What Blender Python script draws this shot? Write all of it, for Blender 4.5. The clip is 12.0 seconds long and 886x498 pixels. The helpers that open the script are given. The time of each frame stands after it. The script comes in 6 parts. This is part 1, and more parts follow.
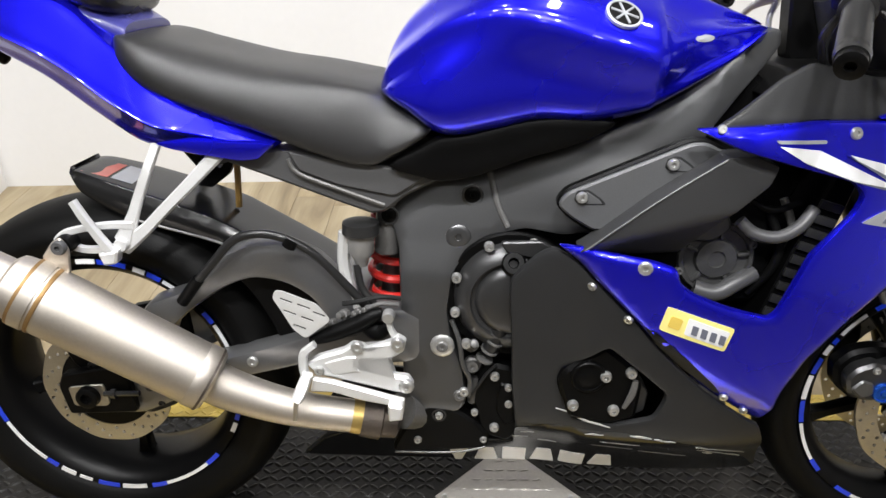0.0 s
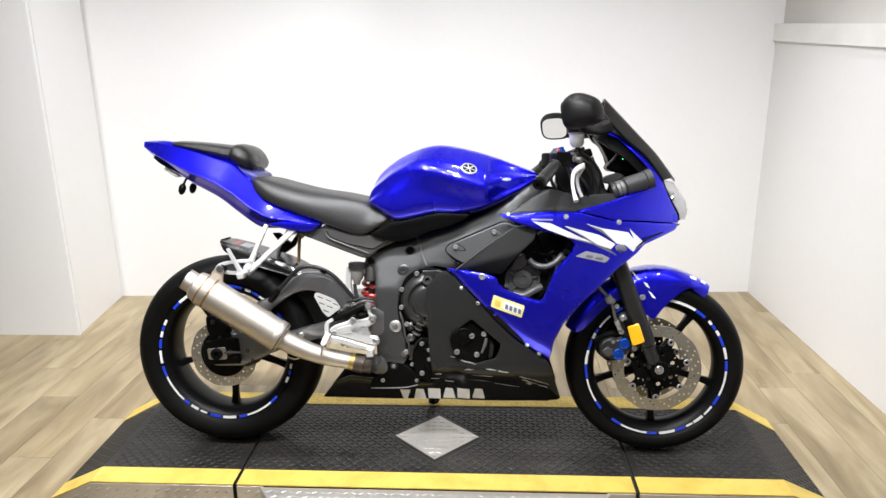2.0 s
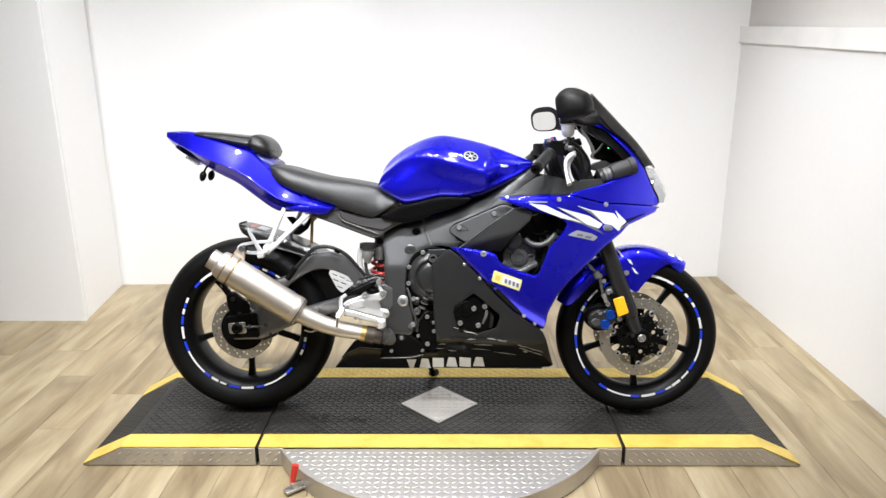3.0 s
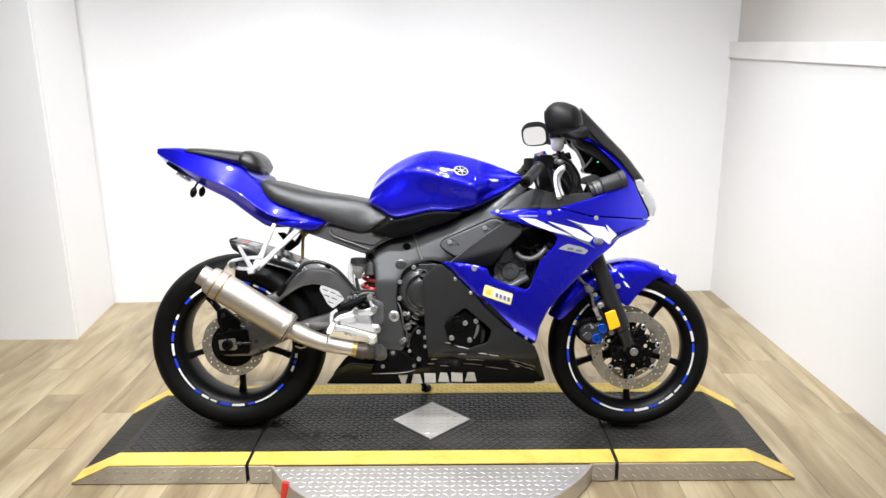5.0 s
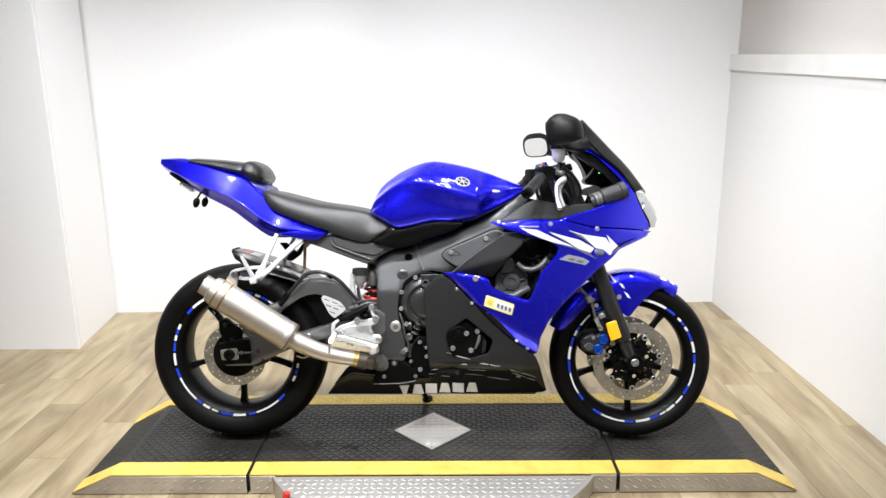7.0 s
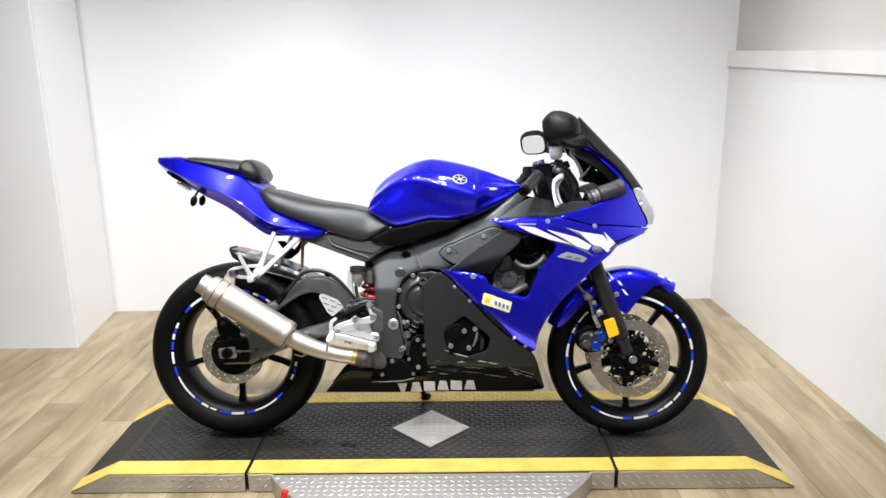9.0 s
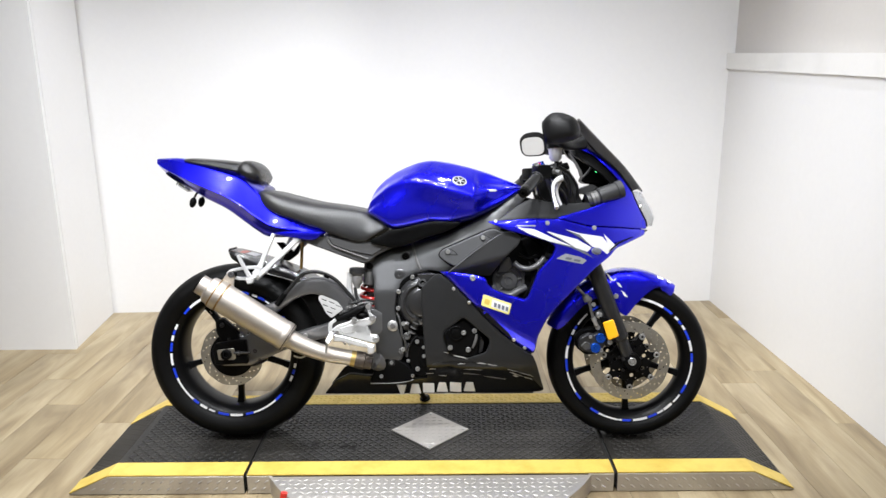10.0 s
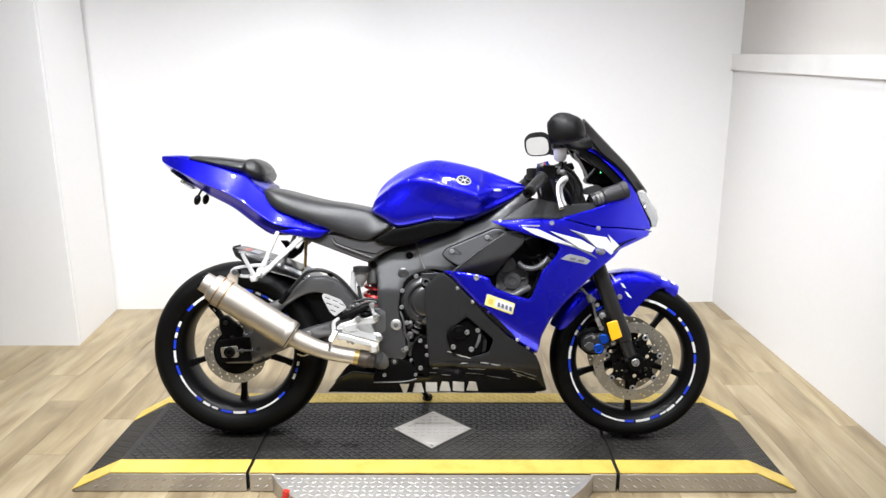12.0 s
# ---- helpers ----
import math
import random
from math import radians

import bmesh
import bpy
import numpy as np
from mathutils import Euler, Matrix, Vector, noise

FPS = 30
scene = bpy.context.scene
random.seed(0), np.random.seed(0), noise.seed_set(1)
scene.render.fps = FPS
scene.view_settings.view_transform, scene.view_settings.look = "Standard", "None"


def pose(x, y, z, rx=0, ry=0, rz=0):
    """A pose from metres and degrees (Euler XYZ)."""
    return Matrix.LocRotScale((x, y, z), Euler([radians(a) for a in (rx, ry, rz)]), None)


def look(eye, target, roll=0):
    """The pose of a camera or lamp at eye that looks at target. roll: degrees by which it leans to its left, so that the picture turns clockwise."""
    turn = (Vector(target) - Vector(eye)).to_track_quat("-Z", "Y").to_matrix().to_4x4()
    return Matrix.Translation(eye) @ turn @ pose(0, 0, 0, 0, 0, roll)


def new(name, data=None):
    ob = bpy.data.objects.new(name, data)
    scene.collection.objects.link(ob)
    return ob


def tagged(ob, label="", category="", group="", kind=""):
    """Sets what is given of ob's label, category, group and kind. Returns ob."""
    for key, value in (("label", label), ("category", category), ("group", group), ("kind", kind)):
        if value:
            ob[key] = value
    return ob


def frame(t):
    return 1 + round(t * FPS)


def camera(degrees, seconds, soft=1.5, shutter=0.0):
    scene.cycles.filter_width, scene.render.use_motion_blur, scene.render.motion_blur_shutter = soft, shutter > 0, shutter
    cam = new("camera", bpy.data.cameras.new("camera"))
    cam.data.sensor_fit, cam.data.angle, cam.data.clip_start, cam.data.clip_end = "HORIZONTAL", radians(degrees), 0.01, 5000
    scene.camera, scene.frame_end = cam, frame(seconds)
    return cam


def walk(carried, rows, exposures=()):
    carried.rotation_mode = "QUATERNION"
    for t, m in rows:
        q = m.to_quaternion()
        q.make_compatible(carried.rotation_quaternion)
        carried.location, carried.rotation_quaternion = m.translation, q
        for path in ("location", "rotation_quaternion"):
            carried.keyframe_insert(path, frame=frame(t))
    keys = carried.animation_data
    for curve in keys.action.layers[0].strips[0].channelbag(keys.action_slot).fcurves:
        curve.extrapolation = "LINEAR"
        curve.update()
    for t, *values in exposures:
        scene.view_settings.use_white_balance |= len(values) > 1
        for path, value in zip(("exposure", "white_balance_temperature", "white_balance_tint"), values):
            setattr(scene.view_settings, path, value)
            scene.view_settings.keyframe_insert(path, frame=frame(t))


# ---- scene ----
cam = camera(63.6, 12.0)
PATH = [
    (0, (-0.098, -0.966, 1.189), (-0.146, 0.758, 0.178), -0.8),
    (0.1, (-0.086, -1.028, 1.197), (-0.175, 0.709, 0.214), -2.0),
    (0.2, (-0.072, -1.09, 1.209), (-0.216, 0.663, 0.263), -3.4),
    (0.3, (-0.054, -1.148, 1.224), (-0.201, 0.636, 0.339), -2.4),
    (0.4, (-0.043, -1.212, 1.242), (-0.142, 0.599, 0.404), -0.9),
    (0.5, (-0.004, -1.275, 1.256), (-0.082, 0.538, 0.417), -1.0),
    (0.6, (0.017, -1.34, 1.263), (-0.017, 0.475, 0.427), -0.5),
    (0.7, (0.045, -1.403, 1.258), (0.014, 0.432, 0.467), -0.2),
    (0.8, (0.056, -1.477, 1.282), (0.02, 0.367, 0.514), -0.7),
    (0.9, (0.073, -1.542, 1.286), (-0.016, 0.305, 0.528), -2.1),
    (1, (0.093, -1.607, 1.293), (0.01, 0.259, 0.58), -2.6),
    (1.1, (0.089, -1.669, 1.301), (0.058, 0.206, 0.607), -1.5),
    (1.2, (0.085, -1.727, 1.3), (0.062, 0.148, 0.606), -0.5),
    (1.3, (0.083, -1.791, 1.316), (0.063, 0.084, 0.624), -0.7),
    (1.4, (0.079, -1.852, 1.324), (0.063, 0.029, 0.644), -0.7),
    (1.5, (0.076, -1.913, 1.331), (0.04, -0.017, 0.695), -1.1),
    (1.6, (0.089, -1.961, 1.335), (0.029, -0.057, 0.727), -0.8),
    (1.7, (0.101, -2.008, 1.336), (-0.002, -0.099, 0.751), -0.8),
    (1.8, (0.114, -2.057, 1.342), (-0.007, -0.149, 0.758), -0.5),
    (1.9, (0.126, -2.105, 1.345), (0.005, -0.192, 0.777), -0.9),
    (2, (0.139, -2.153, 1.349), (0.034, -0.234, 0.795), -0.7),
    (2.1, (0.132, -2.185, 1.351), (0.045, -0.27, 0.78), -0.6),
    (2.2, (0.124, -2.218, 1.352), (0.075, -0.295, 0.803), -0.1),
    (2.3, (0.117, -2.25, 1.353), (0.067, -0.325, 0.813), -0.4),
    (2.4, (0.109, -2.282, 1.355), (0.04, -0.356, 0.819), -0.4),
    (2.5, (0.102, -2.314, 1.356), (0.03, -0.392, 0.807), -0.9),
    (2.6, (0.089, -2.327, 1.355), (0.045, -0.399, 0.824), -0.4),
    (2.7, (0.076, -2.34, 1.353), (0.043, -0.41, 0.828), -0.6),
    (2.8, (0.064, -2.352, 1.352), (0.04, -0.423, 0.825), -0.2),
    (2.9, (0.051, -2.366, 1.35), (0.017, -0.442, 0.804), -0.8),
    (3, (0.038, -2.379, 1.349), (0.016, -0.458, 0.793), -0.3),
    (3.1, (0.032, -2.382, 1.345), (0.033, -0.455, 0.81), -0.6),
    (3.2, (0.026, -2.386, 1.341), (0.032, -0.456, 0.817), 0.1),
    (4.8, (0.064, -2.385, 1.337), (0.048, -0.446, 0.847), -0.7),
    (5, (0.057, -2.379, 1.339), (0.045, -0.445, 0.83), -0.6),
    (5.5, (0.052, -2.381, 1.338), (0.039, -0.444, 0.839), -0.6),
    (6, (0.057, -2.384, 1.342), (0.05, -0.443, 0.858), -0.3),
    (6.5, (0.056, -2.386, 1.338), (0.05, -0.447, 0.846), -0.3),
    (7, (0.057, -2.388, 1.339), (0.041, -0.446, 0.86), -0.5),
    (8.8, (0.055, -2.391, 1.337), (0.036, -0.45, 0.857), -0.5),
    (9, (0.064, -2.387, 1.34), (0.049, -0.447, 0.854), -0.7),
    (9.5, (0.064, -2.387, 1.34), (0.055, -0.446, 0.859), -0.8),
    (10, (0.061, -2.386, 1.339), (0.05, -0.445, 0.858), -0.6),
    (10.5, (0.058, -2.38, 1.338), (0.038, -0.442, 0.845), -0.7),
    (11, (0.058, -2.381, 1.339), (0.035, -0.442, 0.849), -0.7),
    (11.5, (0.056, -2.383, 1.338), (0.043, -0.445, 0.846), -0.3),
    (12, (0.055, -2.385, 1.34), (0.038, -0.444, 0.856), -0.2),
]
EXPOSURES = [(0, -0.28, 6600, 10), (1.0, -0.20, 6580, 10), (1.5, -0.12, 6550, 10), (2.3, -0.03, 6500, 10), (3.2, 0.03, 6450, 10), (5.0, 0.08, 6400, 10), (7.2, 0.07, 6400, 10), (9.0, -0.06, 6350, 10), (10.5, -0.06, 6350, 10), (12.0, 0.06, 6380, 10)]
walk(cam, [(t, look(eye, target, roll)) for t, eye, target, roll in PATH], EXPOSURES)

# ---- light ----
world = bpy.data.worlds.new("world")
world.use_nodes = True
world.node_tree.nodes["Background"].inputs[0].default_value = (0.9, 0.93, 1.0, 1)
world.node_tree.nodes["Background"].inputs[1].default_value = 0.05
scene.world = world

# ---- lamps on the ceiling ----
HIGH = 2.75
WARM = (0.975, 0.985, 1.0)
# Aimed spots out of view; fifth and last added to fill wall and fairing.
SPOTS = [(-1.6, -1.5, (-1.6, 0.9, 0.5), 175, 80), (-0.8, -1.35, (-0.5, 0.5, 0.55), 205, 84), (0.0, -1.35, (0.25, 0.5, 0.55), 195, 84), (0.3, -1.4, (1.1, 1.6, 0.80), 185, 75), (0.85, 0.55, (-1.86, 1.22, 0.80), 230, 50), (-0.85, 0.5, (1.66, 0.40, 0.62), 130, 52), (1.1, -1.7, (0.4, 0.0, 0.55), 60, 60)]
DOWN = [(-1.35, 0.50, 45), (-0.45, 0.50, 45), (0.45, 0.50, 45), (1.25, 0.50, 45), (-1.0, -0.42, 68), (-0.55, -0.42, 68), (-0.1, -0.42, 68), (0.35, -0.42, 68)]
for x, y, aim, watts, wide in SPOTS:
    lamp = bpy.data.lights.new("track_spot", "SPOT")
    lamp.energy, lamp.color, lamp.spot_size, lamp.spot_blend, lamp.shadow_soft_size = watts, WARM, radians(wide), 1.0, 0.05
    new("track_spot", lamp).matrix_world = look((x, y, HIGH - 0.12), aim)
# Unseen downlights assumed behind the viewer, added as frontal fill.
FAR_FILL = [(-1.3, -3.0, 26), (-0.2, -3.0, 26), (0.9, -3.0, 26)]
for x, y, watts in DOWN + FAR_FILL:
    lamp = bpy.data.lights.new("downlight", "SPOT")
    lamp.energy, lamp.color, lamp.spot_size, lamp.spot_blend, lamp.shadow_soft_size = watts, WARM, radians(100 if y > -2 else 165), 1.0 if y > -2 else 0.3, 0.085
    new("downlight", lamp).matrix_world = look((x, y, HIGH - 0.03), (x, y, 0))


# ---- helpers of this scene ----
def part(name, bm, mat, parent=None, label="", sharp=38, at=None):
    """Link a bmesh as one mesh object under a thing or a part."""
    bmesh.ops.recalc_face_normals(bm, faces=bm.faces)
    me = bpy.data.meshes.new(name)
    bm.to_mesh(me)
    bm.free()
    me.materials.append(mat)
    me.polygons.foreach_set("use_smooth", [True] * len(me.polygons))
    me.set_sharp_from_angle(angle=radians(sharp))
    ob = new(name, me)
    if parent is not None:
        ob.parent = parent
    if at is not None:
        ob.matrix_basis = at
    if label:
        tagged(ob, label)
    return ob


def again(ob, m):
    """One more object on the mesh of ob, under the same parent."""
    o = new(ob.name.split(".")[0], ob.data)
    o.parent = ob.parent
    o.matrix_basis = m
    if "label" in ob:
        o["label"] = ob["label"]
    return o


FLIP = Matrix.Diagonal((1, -1, 1, 1))


def both(ob):
    """The mirrored twin on the other flank."""
    return again(ob, FLIP @ ob.matrix_basis)


def cat(pts, n, closed=False):
    """Catmull-Rom through pts, n steps a span."""
    p = [np.array(q, float) for q in pts]
    m = len(p)
    out = []
    for i in range(m if closed else m - 1):
        a, b, c, d = (p[(i + k) % m] if closed else p[min(max(i + k, 0), m - 1)] for k in (-1, 0, 1, 2))
        for s in range(n):
            t = s / n
            out.append(0.5 * (2 * b + (c - a) * t + (2 * a - 5 * b + 4 * c - d) * t * t + (3 * b - a - 3 * c + d) * t ** 3))
    if not closed:
        out.append(p[-1])
    return out


def even(poly, step):
    """Points along a closed outline, no further apart than step."""
    out = []
    for i, a in enumerate(poly):
        b = poly[(i + 1) % len(poly)]
        n = max(1, int(math.ceil(math.dist(a, b) / step)))
        out += [(a[0] + (b[0] - a[0]) * k / n, a[1] + (b[1] - a[1]) * k / n) for k in range(n)]
    return out


def rounded(poly, r, n=3):
    """A closed outline with its corners rounded."""
    out = []
    for i, b in enumerate(poly):
        a, c = np.array(poly[i - 1]), np.array(poly[(i + 1) % len(poly)])
        b = np.array(b)
        ra = min(r, 0.45 * np.linalg.norm(a - b), 0.45 * np.linalg.norm(c - b))
        p = b + (a - b) / np.linalg.norm(a - b) * ra
        q = b + (c - b) / np.linalg.norm(c - b) * ra
        out += [tuple((1 - t) ** 2 * p + 2 * t * (1 - t) * b + t * t * q) for t in np.linspace(0, 1, n + 1)]
    return out


def inside(q, poly):
    x, y = q[:, 0], q[:, 1]
    hit = np.zeros(len(q), bool)
    for (x0, y0), (x1, y1) in zip(poly, poly[1:] + poly[:1]):
        if y0 != y1:
            hit ^= ((y0 > y) != (y1 > y)) & (x < (x1 - x0) * (y - y0) / (y1 - y0) + x0)
    return hit


def away(q, poly):
    best = np.full(len(q), 9.0)
    for a, b in zip(poly, poly[1:] + poly[:1]):
        a, b = np.array(a), np.array(b)
        d = b - a
        t = np.clip(((q - a) @ d) / max(d @ d, 1e-12), 0, 1)
        best = np.minimum(best, np.linalg.norm(q - a - t[:, None] * d, axis=1))
    return best


def shell(outline, f, th=0.004, step=0.014, holes=(), r=0.005, side=-1):
    """A curved panel: an outline in (u, w), laid on the surface v = f(u, w), with a rolled edge and a thickness inwards."""
    loops = [even(list(outline), step)] + [even(list(h), step) for h in holes]
    pts = [p for lp in loops for p in lp]
    edges, k = [], 0
    for lp in loops:
        edges += [(k + i, k + (i + 1) % len(lp)) for i in range(len(lp))]
        k += len(lp)
    lo, hi = np.min(loops[0], 0), np.max(loops[0], 0)
    gx, gy = np.meshgrid(np.arange(lo[0], hi[0], step), np.arange(lo[1], hi[1], step * 0.9))
    gx[1::2] += step / 2
    grid = np.stack([gx.ravel(), gy.ravel()], 1)
    keep = inside(grid, loops[0])
    for h in loops[1:]:
        keep &= ~inside(grid, h)
    grid = grid[keep]
    d = np.min([away(grid, lp) for lp in loops], 0) if len(grid) else np.zeros(0)
    grid = grid[d > max(0.45 * step, 1.1 * r + 0.35 * step)] if len(grid) else grid
    rings = []
    for lp in loops if r > 0.002 else []:
        p = np.array(lp)
        t = np.roll(p, -1, 0) - np.roll(p, 1, 0)
        t /= np.linalg.norm(t, axis=1)[:, None] + 1e-12
        for sign in (1, -1):
            for way, least in ((0.3, 0.25), (1.1, 1.0)):
                q = p + sign * way * r * np.stack([-t[:, 1], t[:, 0]], 1)
                good = inside(q, loops[0])
                for h in loops[1:]:
                    good &= ~inside(q, h)
                good &= np.min([away(q, l2) for l2 in loops], 0) > least * r
                rings.append(q[good])
    if rings:
        grid = np.concatenate([grid] + rings)
    co, _, faces, *_ = bpy_cdt([Vector(p) for p in pts] + [Vector(p) for p in grid], edges)
    co = np.array([tuple(c) for c in co])
    mids = np.array([co[list(t)].mean(0) for t in faces])
    ok = inside(mids, loops[0])
    for h in loops[1:]:
        ok &= ~inside(mids, h)
    d = np.min([away(co, lp) for lp in loops], 0)
    bm = bmesh.new()
    vs = []
    for (u, w), e in zip(co, d):
        k = 1 - min(1, e / max(r, 1e-6))
        drop = r * (1 - math.sqrt(max(0.0, 1 - k * k)))
        vs.append(bm.verts.new((u, f(u, w) - side * drop, w)))
    for t, good in zip(faces, ok):
        if good:
            bm.faces.new([vs[i] for i in t])
    for v in [v for v in bm.verts if not v.link_faces]:
        bm.verts.remove(v)
    rim = [e for e in bm.edges if len(e.link_faces) == 1]
    made = bmesh.ops.extrude_edge_only(bm, edges=rim)["geom"]
    for v in made:
        if isinstance(v, bmesh.types.BMVert):
            v.co.y -= side * th
    return bm


def bpy_cdt(verts, edges):
    from mathutils.geometry import delaunay_2d_cdt
    return delaunay_2d_cdt(verts, edges, [], 1, 1e-5)


def plate(outline, v0, v1, b=0.002):
    """A flat plate between v0 and v1, with chamfered edges; outline in (u, w)."""
    n = len(outline)
    p = [np.array(q, float) for q in outline]
    if sum(p[i][0] * p[(i + 1) % n][1] - p[(i + 1) % n][0] * p[i][1] for i in range(n)) < 0:
        p.reverse()
    small = []
    for i in range(n):
        d0, d1 = p[i] - p[i - 1], p[(i + 1) % n] - p[i]
        m = np.array([-d0[1], d0[0]]) / (np.linalg.norm(d0) + 1e-9) + np.array([-d1[1], d1[0]]) / (np.linalg.norm(d1) + 1e-9)
        small.append(p[i] + b * m / max(np.linalg.norm(m), 0.6))
    s = 1 if v1 > v0 else -1
    bm = bmesh.new()
    rings = [[bm.verts.new((q[0], v, q[1])) for q in o] for o, v in ((small, v0), (p, v0 + s * b), (p, v1 - s * b), (small, v1))]
    for a, c in zip(rings, rings[1:]):
        for i in range(n):
            bm.faces.new((a[i], a[(i + 1) % n], c[(i + 1) % n], c[i]))
    co, _, tris, *_ = bpy_cdt([Vector(q) for q in small], [(i, (i + 1) % n) for i in range(n)])
    for ring in (rings[0], rings[-1]):
        if len(co) == n:
            for t in tris:
                bm.faces.new([ring[i] for i in t])
        else:
            bmesh.ops.triangulate(bm, faces=[bm.faces.new(ring)])
    return bm


def bars(rings, caps=True, closed=False, into=None):
    """Skin over rings of equally many points."""
    bm = into or bmesh.new()
    vs = [[bm.verts.new(p) for p in r] for r in rings]
    n = len(rings[0])
    pairs = list(zip(vs, vs[1:])) + ([(vs[-1], vs[0])] if closed else [])
    for a, b in pairs:
        for i in range(n):
            bm.faces.new((a[i], a[(i + 1) % n], b[(i + 1) % n], b[i]))
    if caps and not closed:
        bm.faces.new(vs[0])
        bm.faces.new(vs[-1])
    return bm


def strip(rows, th=0.0):
    """An open surface over rows of equally many points, thickened downwards along its normals."""
    bm = bmesh.new()
    vs = [[bm.verts.new(p) for p in r] for r in rows]
    for a, b in zip(vs, vs[1:]):
        for i in range(len(a) - 1):
            bm.faces.new((a[i], a[i + 1], b[i + 1], b[i]))
    if th:
        bmesh.ops.recalc_face_normals(bm, faces=bm.faces)
        bmesh.ops.solidify(bm, geom=bm.faces[:], thickness=th)
    return bm


def tube(path, r, n=10, smooth=4, into=None):
    """A round bar along a smooth path; r may be one radius or one for each point."""
    rs = r if isinstance(r, (list, tuple)) else [r] * len(path)
    line = cat([(*p, q) for p, q in zip(path, rs)], smooth)
    rings, side = [], None
    for i, p in enumerate(line):
        d = Vector((line[min(i + 1, len(line) - 1)] - line[max(i - 1, 0)])[:3]).normalized()
        side = (side - d * side.dot(d)).normalized() if side else d.orthogonal().normalized()
        up = d.cross(side)
        rings.append([Vector(p[:3]) + float(p[3]) * (math.cos(a) * side + math.sin(a) * up) for a in (2 * math.pi * k / n for k in range(n))])
    return bars(rings, into=into)


def turned(p0, p1, profile, n=24, into=None, closed=False):
    """A turned body: profile of (way along from p0 to p1 in metres, radius)."""
    p0, p1 = Vector(p0), Vector(p1)
    d = (p1 - p0).normalized()
    a = d.orthogonal().normalized()
    b = d.cross(a)
    rings = [[p0 + d * float(s) + float(r) * (math.cos(t) * a + math.sin(t) * b) for t in (2 * math.pi * k / n for k in range(n))] for s, r in profile]
    return bars(rings, caps=not closed, closed=closed, into=into)


def body(stations, nu=5, nv=5):
    """A symmetric body along u: each station is (u, half section from top centre to bottom centre as (v, w))."""
    k = len(stations[0][1])
    rows = cat([np.array([u, *[c for p in sec for c in p]]) for u, sec in stations], nu)
    rings = []
    for row in rows:
        half = cat([row[1 + 2 * i:3 + 2 * i] for i in range(k)], nv)
        ring = [(row[0], -p[0], p[1]) for p in half] + [(row[0], p[0], p[1]) for p in half[-2:0:-1]]
        rings.append(ring)
    return bars(rings)


def block(size, b=0.004, at=(0, 0, 0), turn=None, into=None):
    """A box with chamfered edges."""
    bm = bmesh.new()
    bmesh.ops.create_cube(bm, size=1, matrix=Matrix.Diagonal((*size, 1)))
    if b:
        bmesh.ops.bevel(bm, geom=bm.edges[:], offset=b, segments=2, affect="EDGES", profile=0.6)
    bm.transform(Matrix.Translation(at) @ (turn or Matrix()))
    if into is None:
        return bm
    me = bpy.data.meshes.new("tmp")
    bm.to_mesh(me)
    bm.free()
    into.from_mesh(me)
    bpy.data.meshes.remove(me)
    return into


# ---- materials ----
def material(name, colour, rough=0.5, metal=0.0, grain=0.0, scale=60.0, bump=0.0, wear=0.0, wear_scale=6.0, wear_colour=None, coat=0.0, **more):
    """A surface with variation at two scales: fine grain, and larger wear or stains."""
    m = bpy.data.materials.new(name)
    m.use_nodes = True
    nt = m.node_tree
    n, link = nt.nodes, nt.links.new
    p = n["Principled BSDF"]
    p.inputs["Roughness"].default_value = rough
    p.inputs["Metallic"].default_value = metal
    p.inputs["Coat Weight"].default_value = coat
    p.inputs["Coat Roughness"].default_value = 0.03
    for key, value in more.items():
        p.inputs[key.replace("_", " ")].default_value = value
    tc = n.new("ShaderNodeTexCoord")
    fine = n.new("ShaderNodeTexNoise")
    fine.inputs["Scale"].default_value = scale
    fine.inputs["Detail"].default_value = 6
    link(tc.outputs["Object"], fine.inputs["Vector"])
    big = n.new("ShaderNodeTexNoise")
    big.inputs["Scale"].default_value = wear_scale
    big.inputs["Detail"].default_value = 5
    link(tc.outputs["Object"], big.inputs["Vector"])
    ramp = n.new("ShaderNodeMapRange")
    ramp.inputs["From Min"].default_value, ramp.inputs["From Max"].default_value = 0.45, 0.75
    ramp.inputs["To Max"].default_value = wear
    link(big.outputs["Fac"], ramp.inputs["Value"])
    mix = n.new("ShaderNodeMix")
    mix.data_type = "RGBA"
    mix.inputs[6].default_value = (*colour, 1)
    mix.inputs[7].default_value = (*(wear_colour or [c * 0.6 for c in colour]), 1)
    link(ramp.outputs["Result"], mix.inputs[0])
    hue = n.new("ShaderNodeHueSaturation")
    vary = n.new("ShaderNodeMapRange")
    vary.inputs["To Min"].default_value, vary.inputs["To Max"].default_value = 1 - grain, 1 + grain
    link(fine.outputs["Fac"], vary.inputs["Value"])
    link(vary.outputs["Result"], hue.inputs["Value"])
    link(mix.outputs[2], hue.inputs["Color"])
    link(hue.outputs["Color"], p.inputs["Base Color"])
    rr = n.new("ShaderNodeMapRange")
    rr.inputs["To Min"].default_value, rr.inputs["To Max"].default_value = max(0.02, rough * 0.82), min(1, rough * 1.18)
    link(big.outputs["Fac"], rr.inputs["Value"])
    link(rr.outputs["Result"], p.inputs["Roughness"])
    if bump:
        bp = n.new("ShaderNodeBump")
        bp.inputs["Strength"].default_value = bump
        bp.inputs["Distance"].default_value = 0.002
        link(fine.outputs["Fac"], bp.inputs["Height"])
        link(bp.outputs["Normal"], p.inputs["Normal"])
    return m


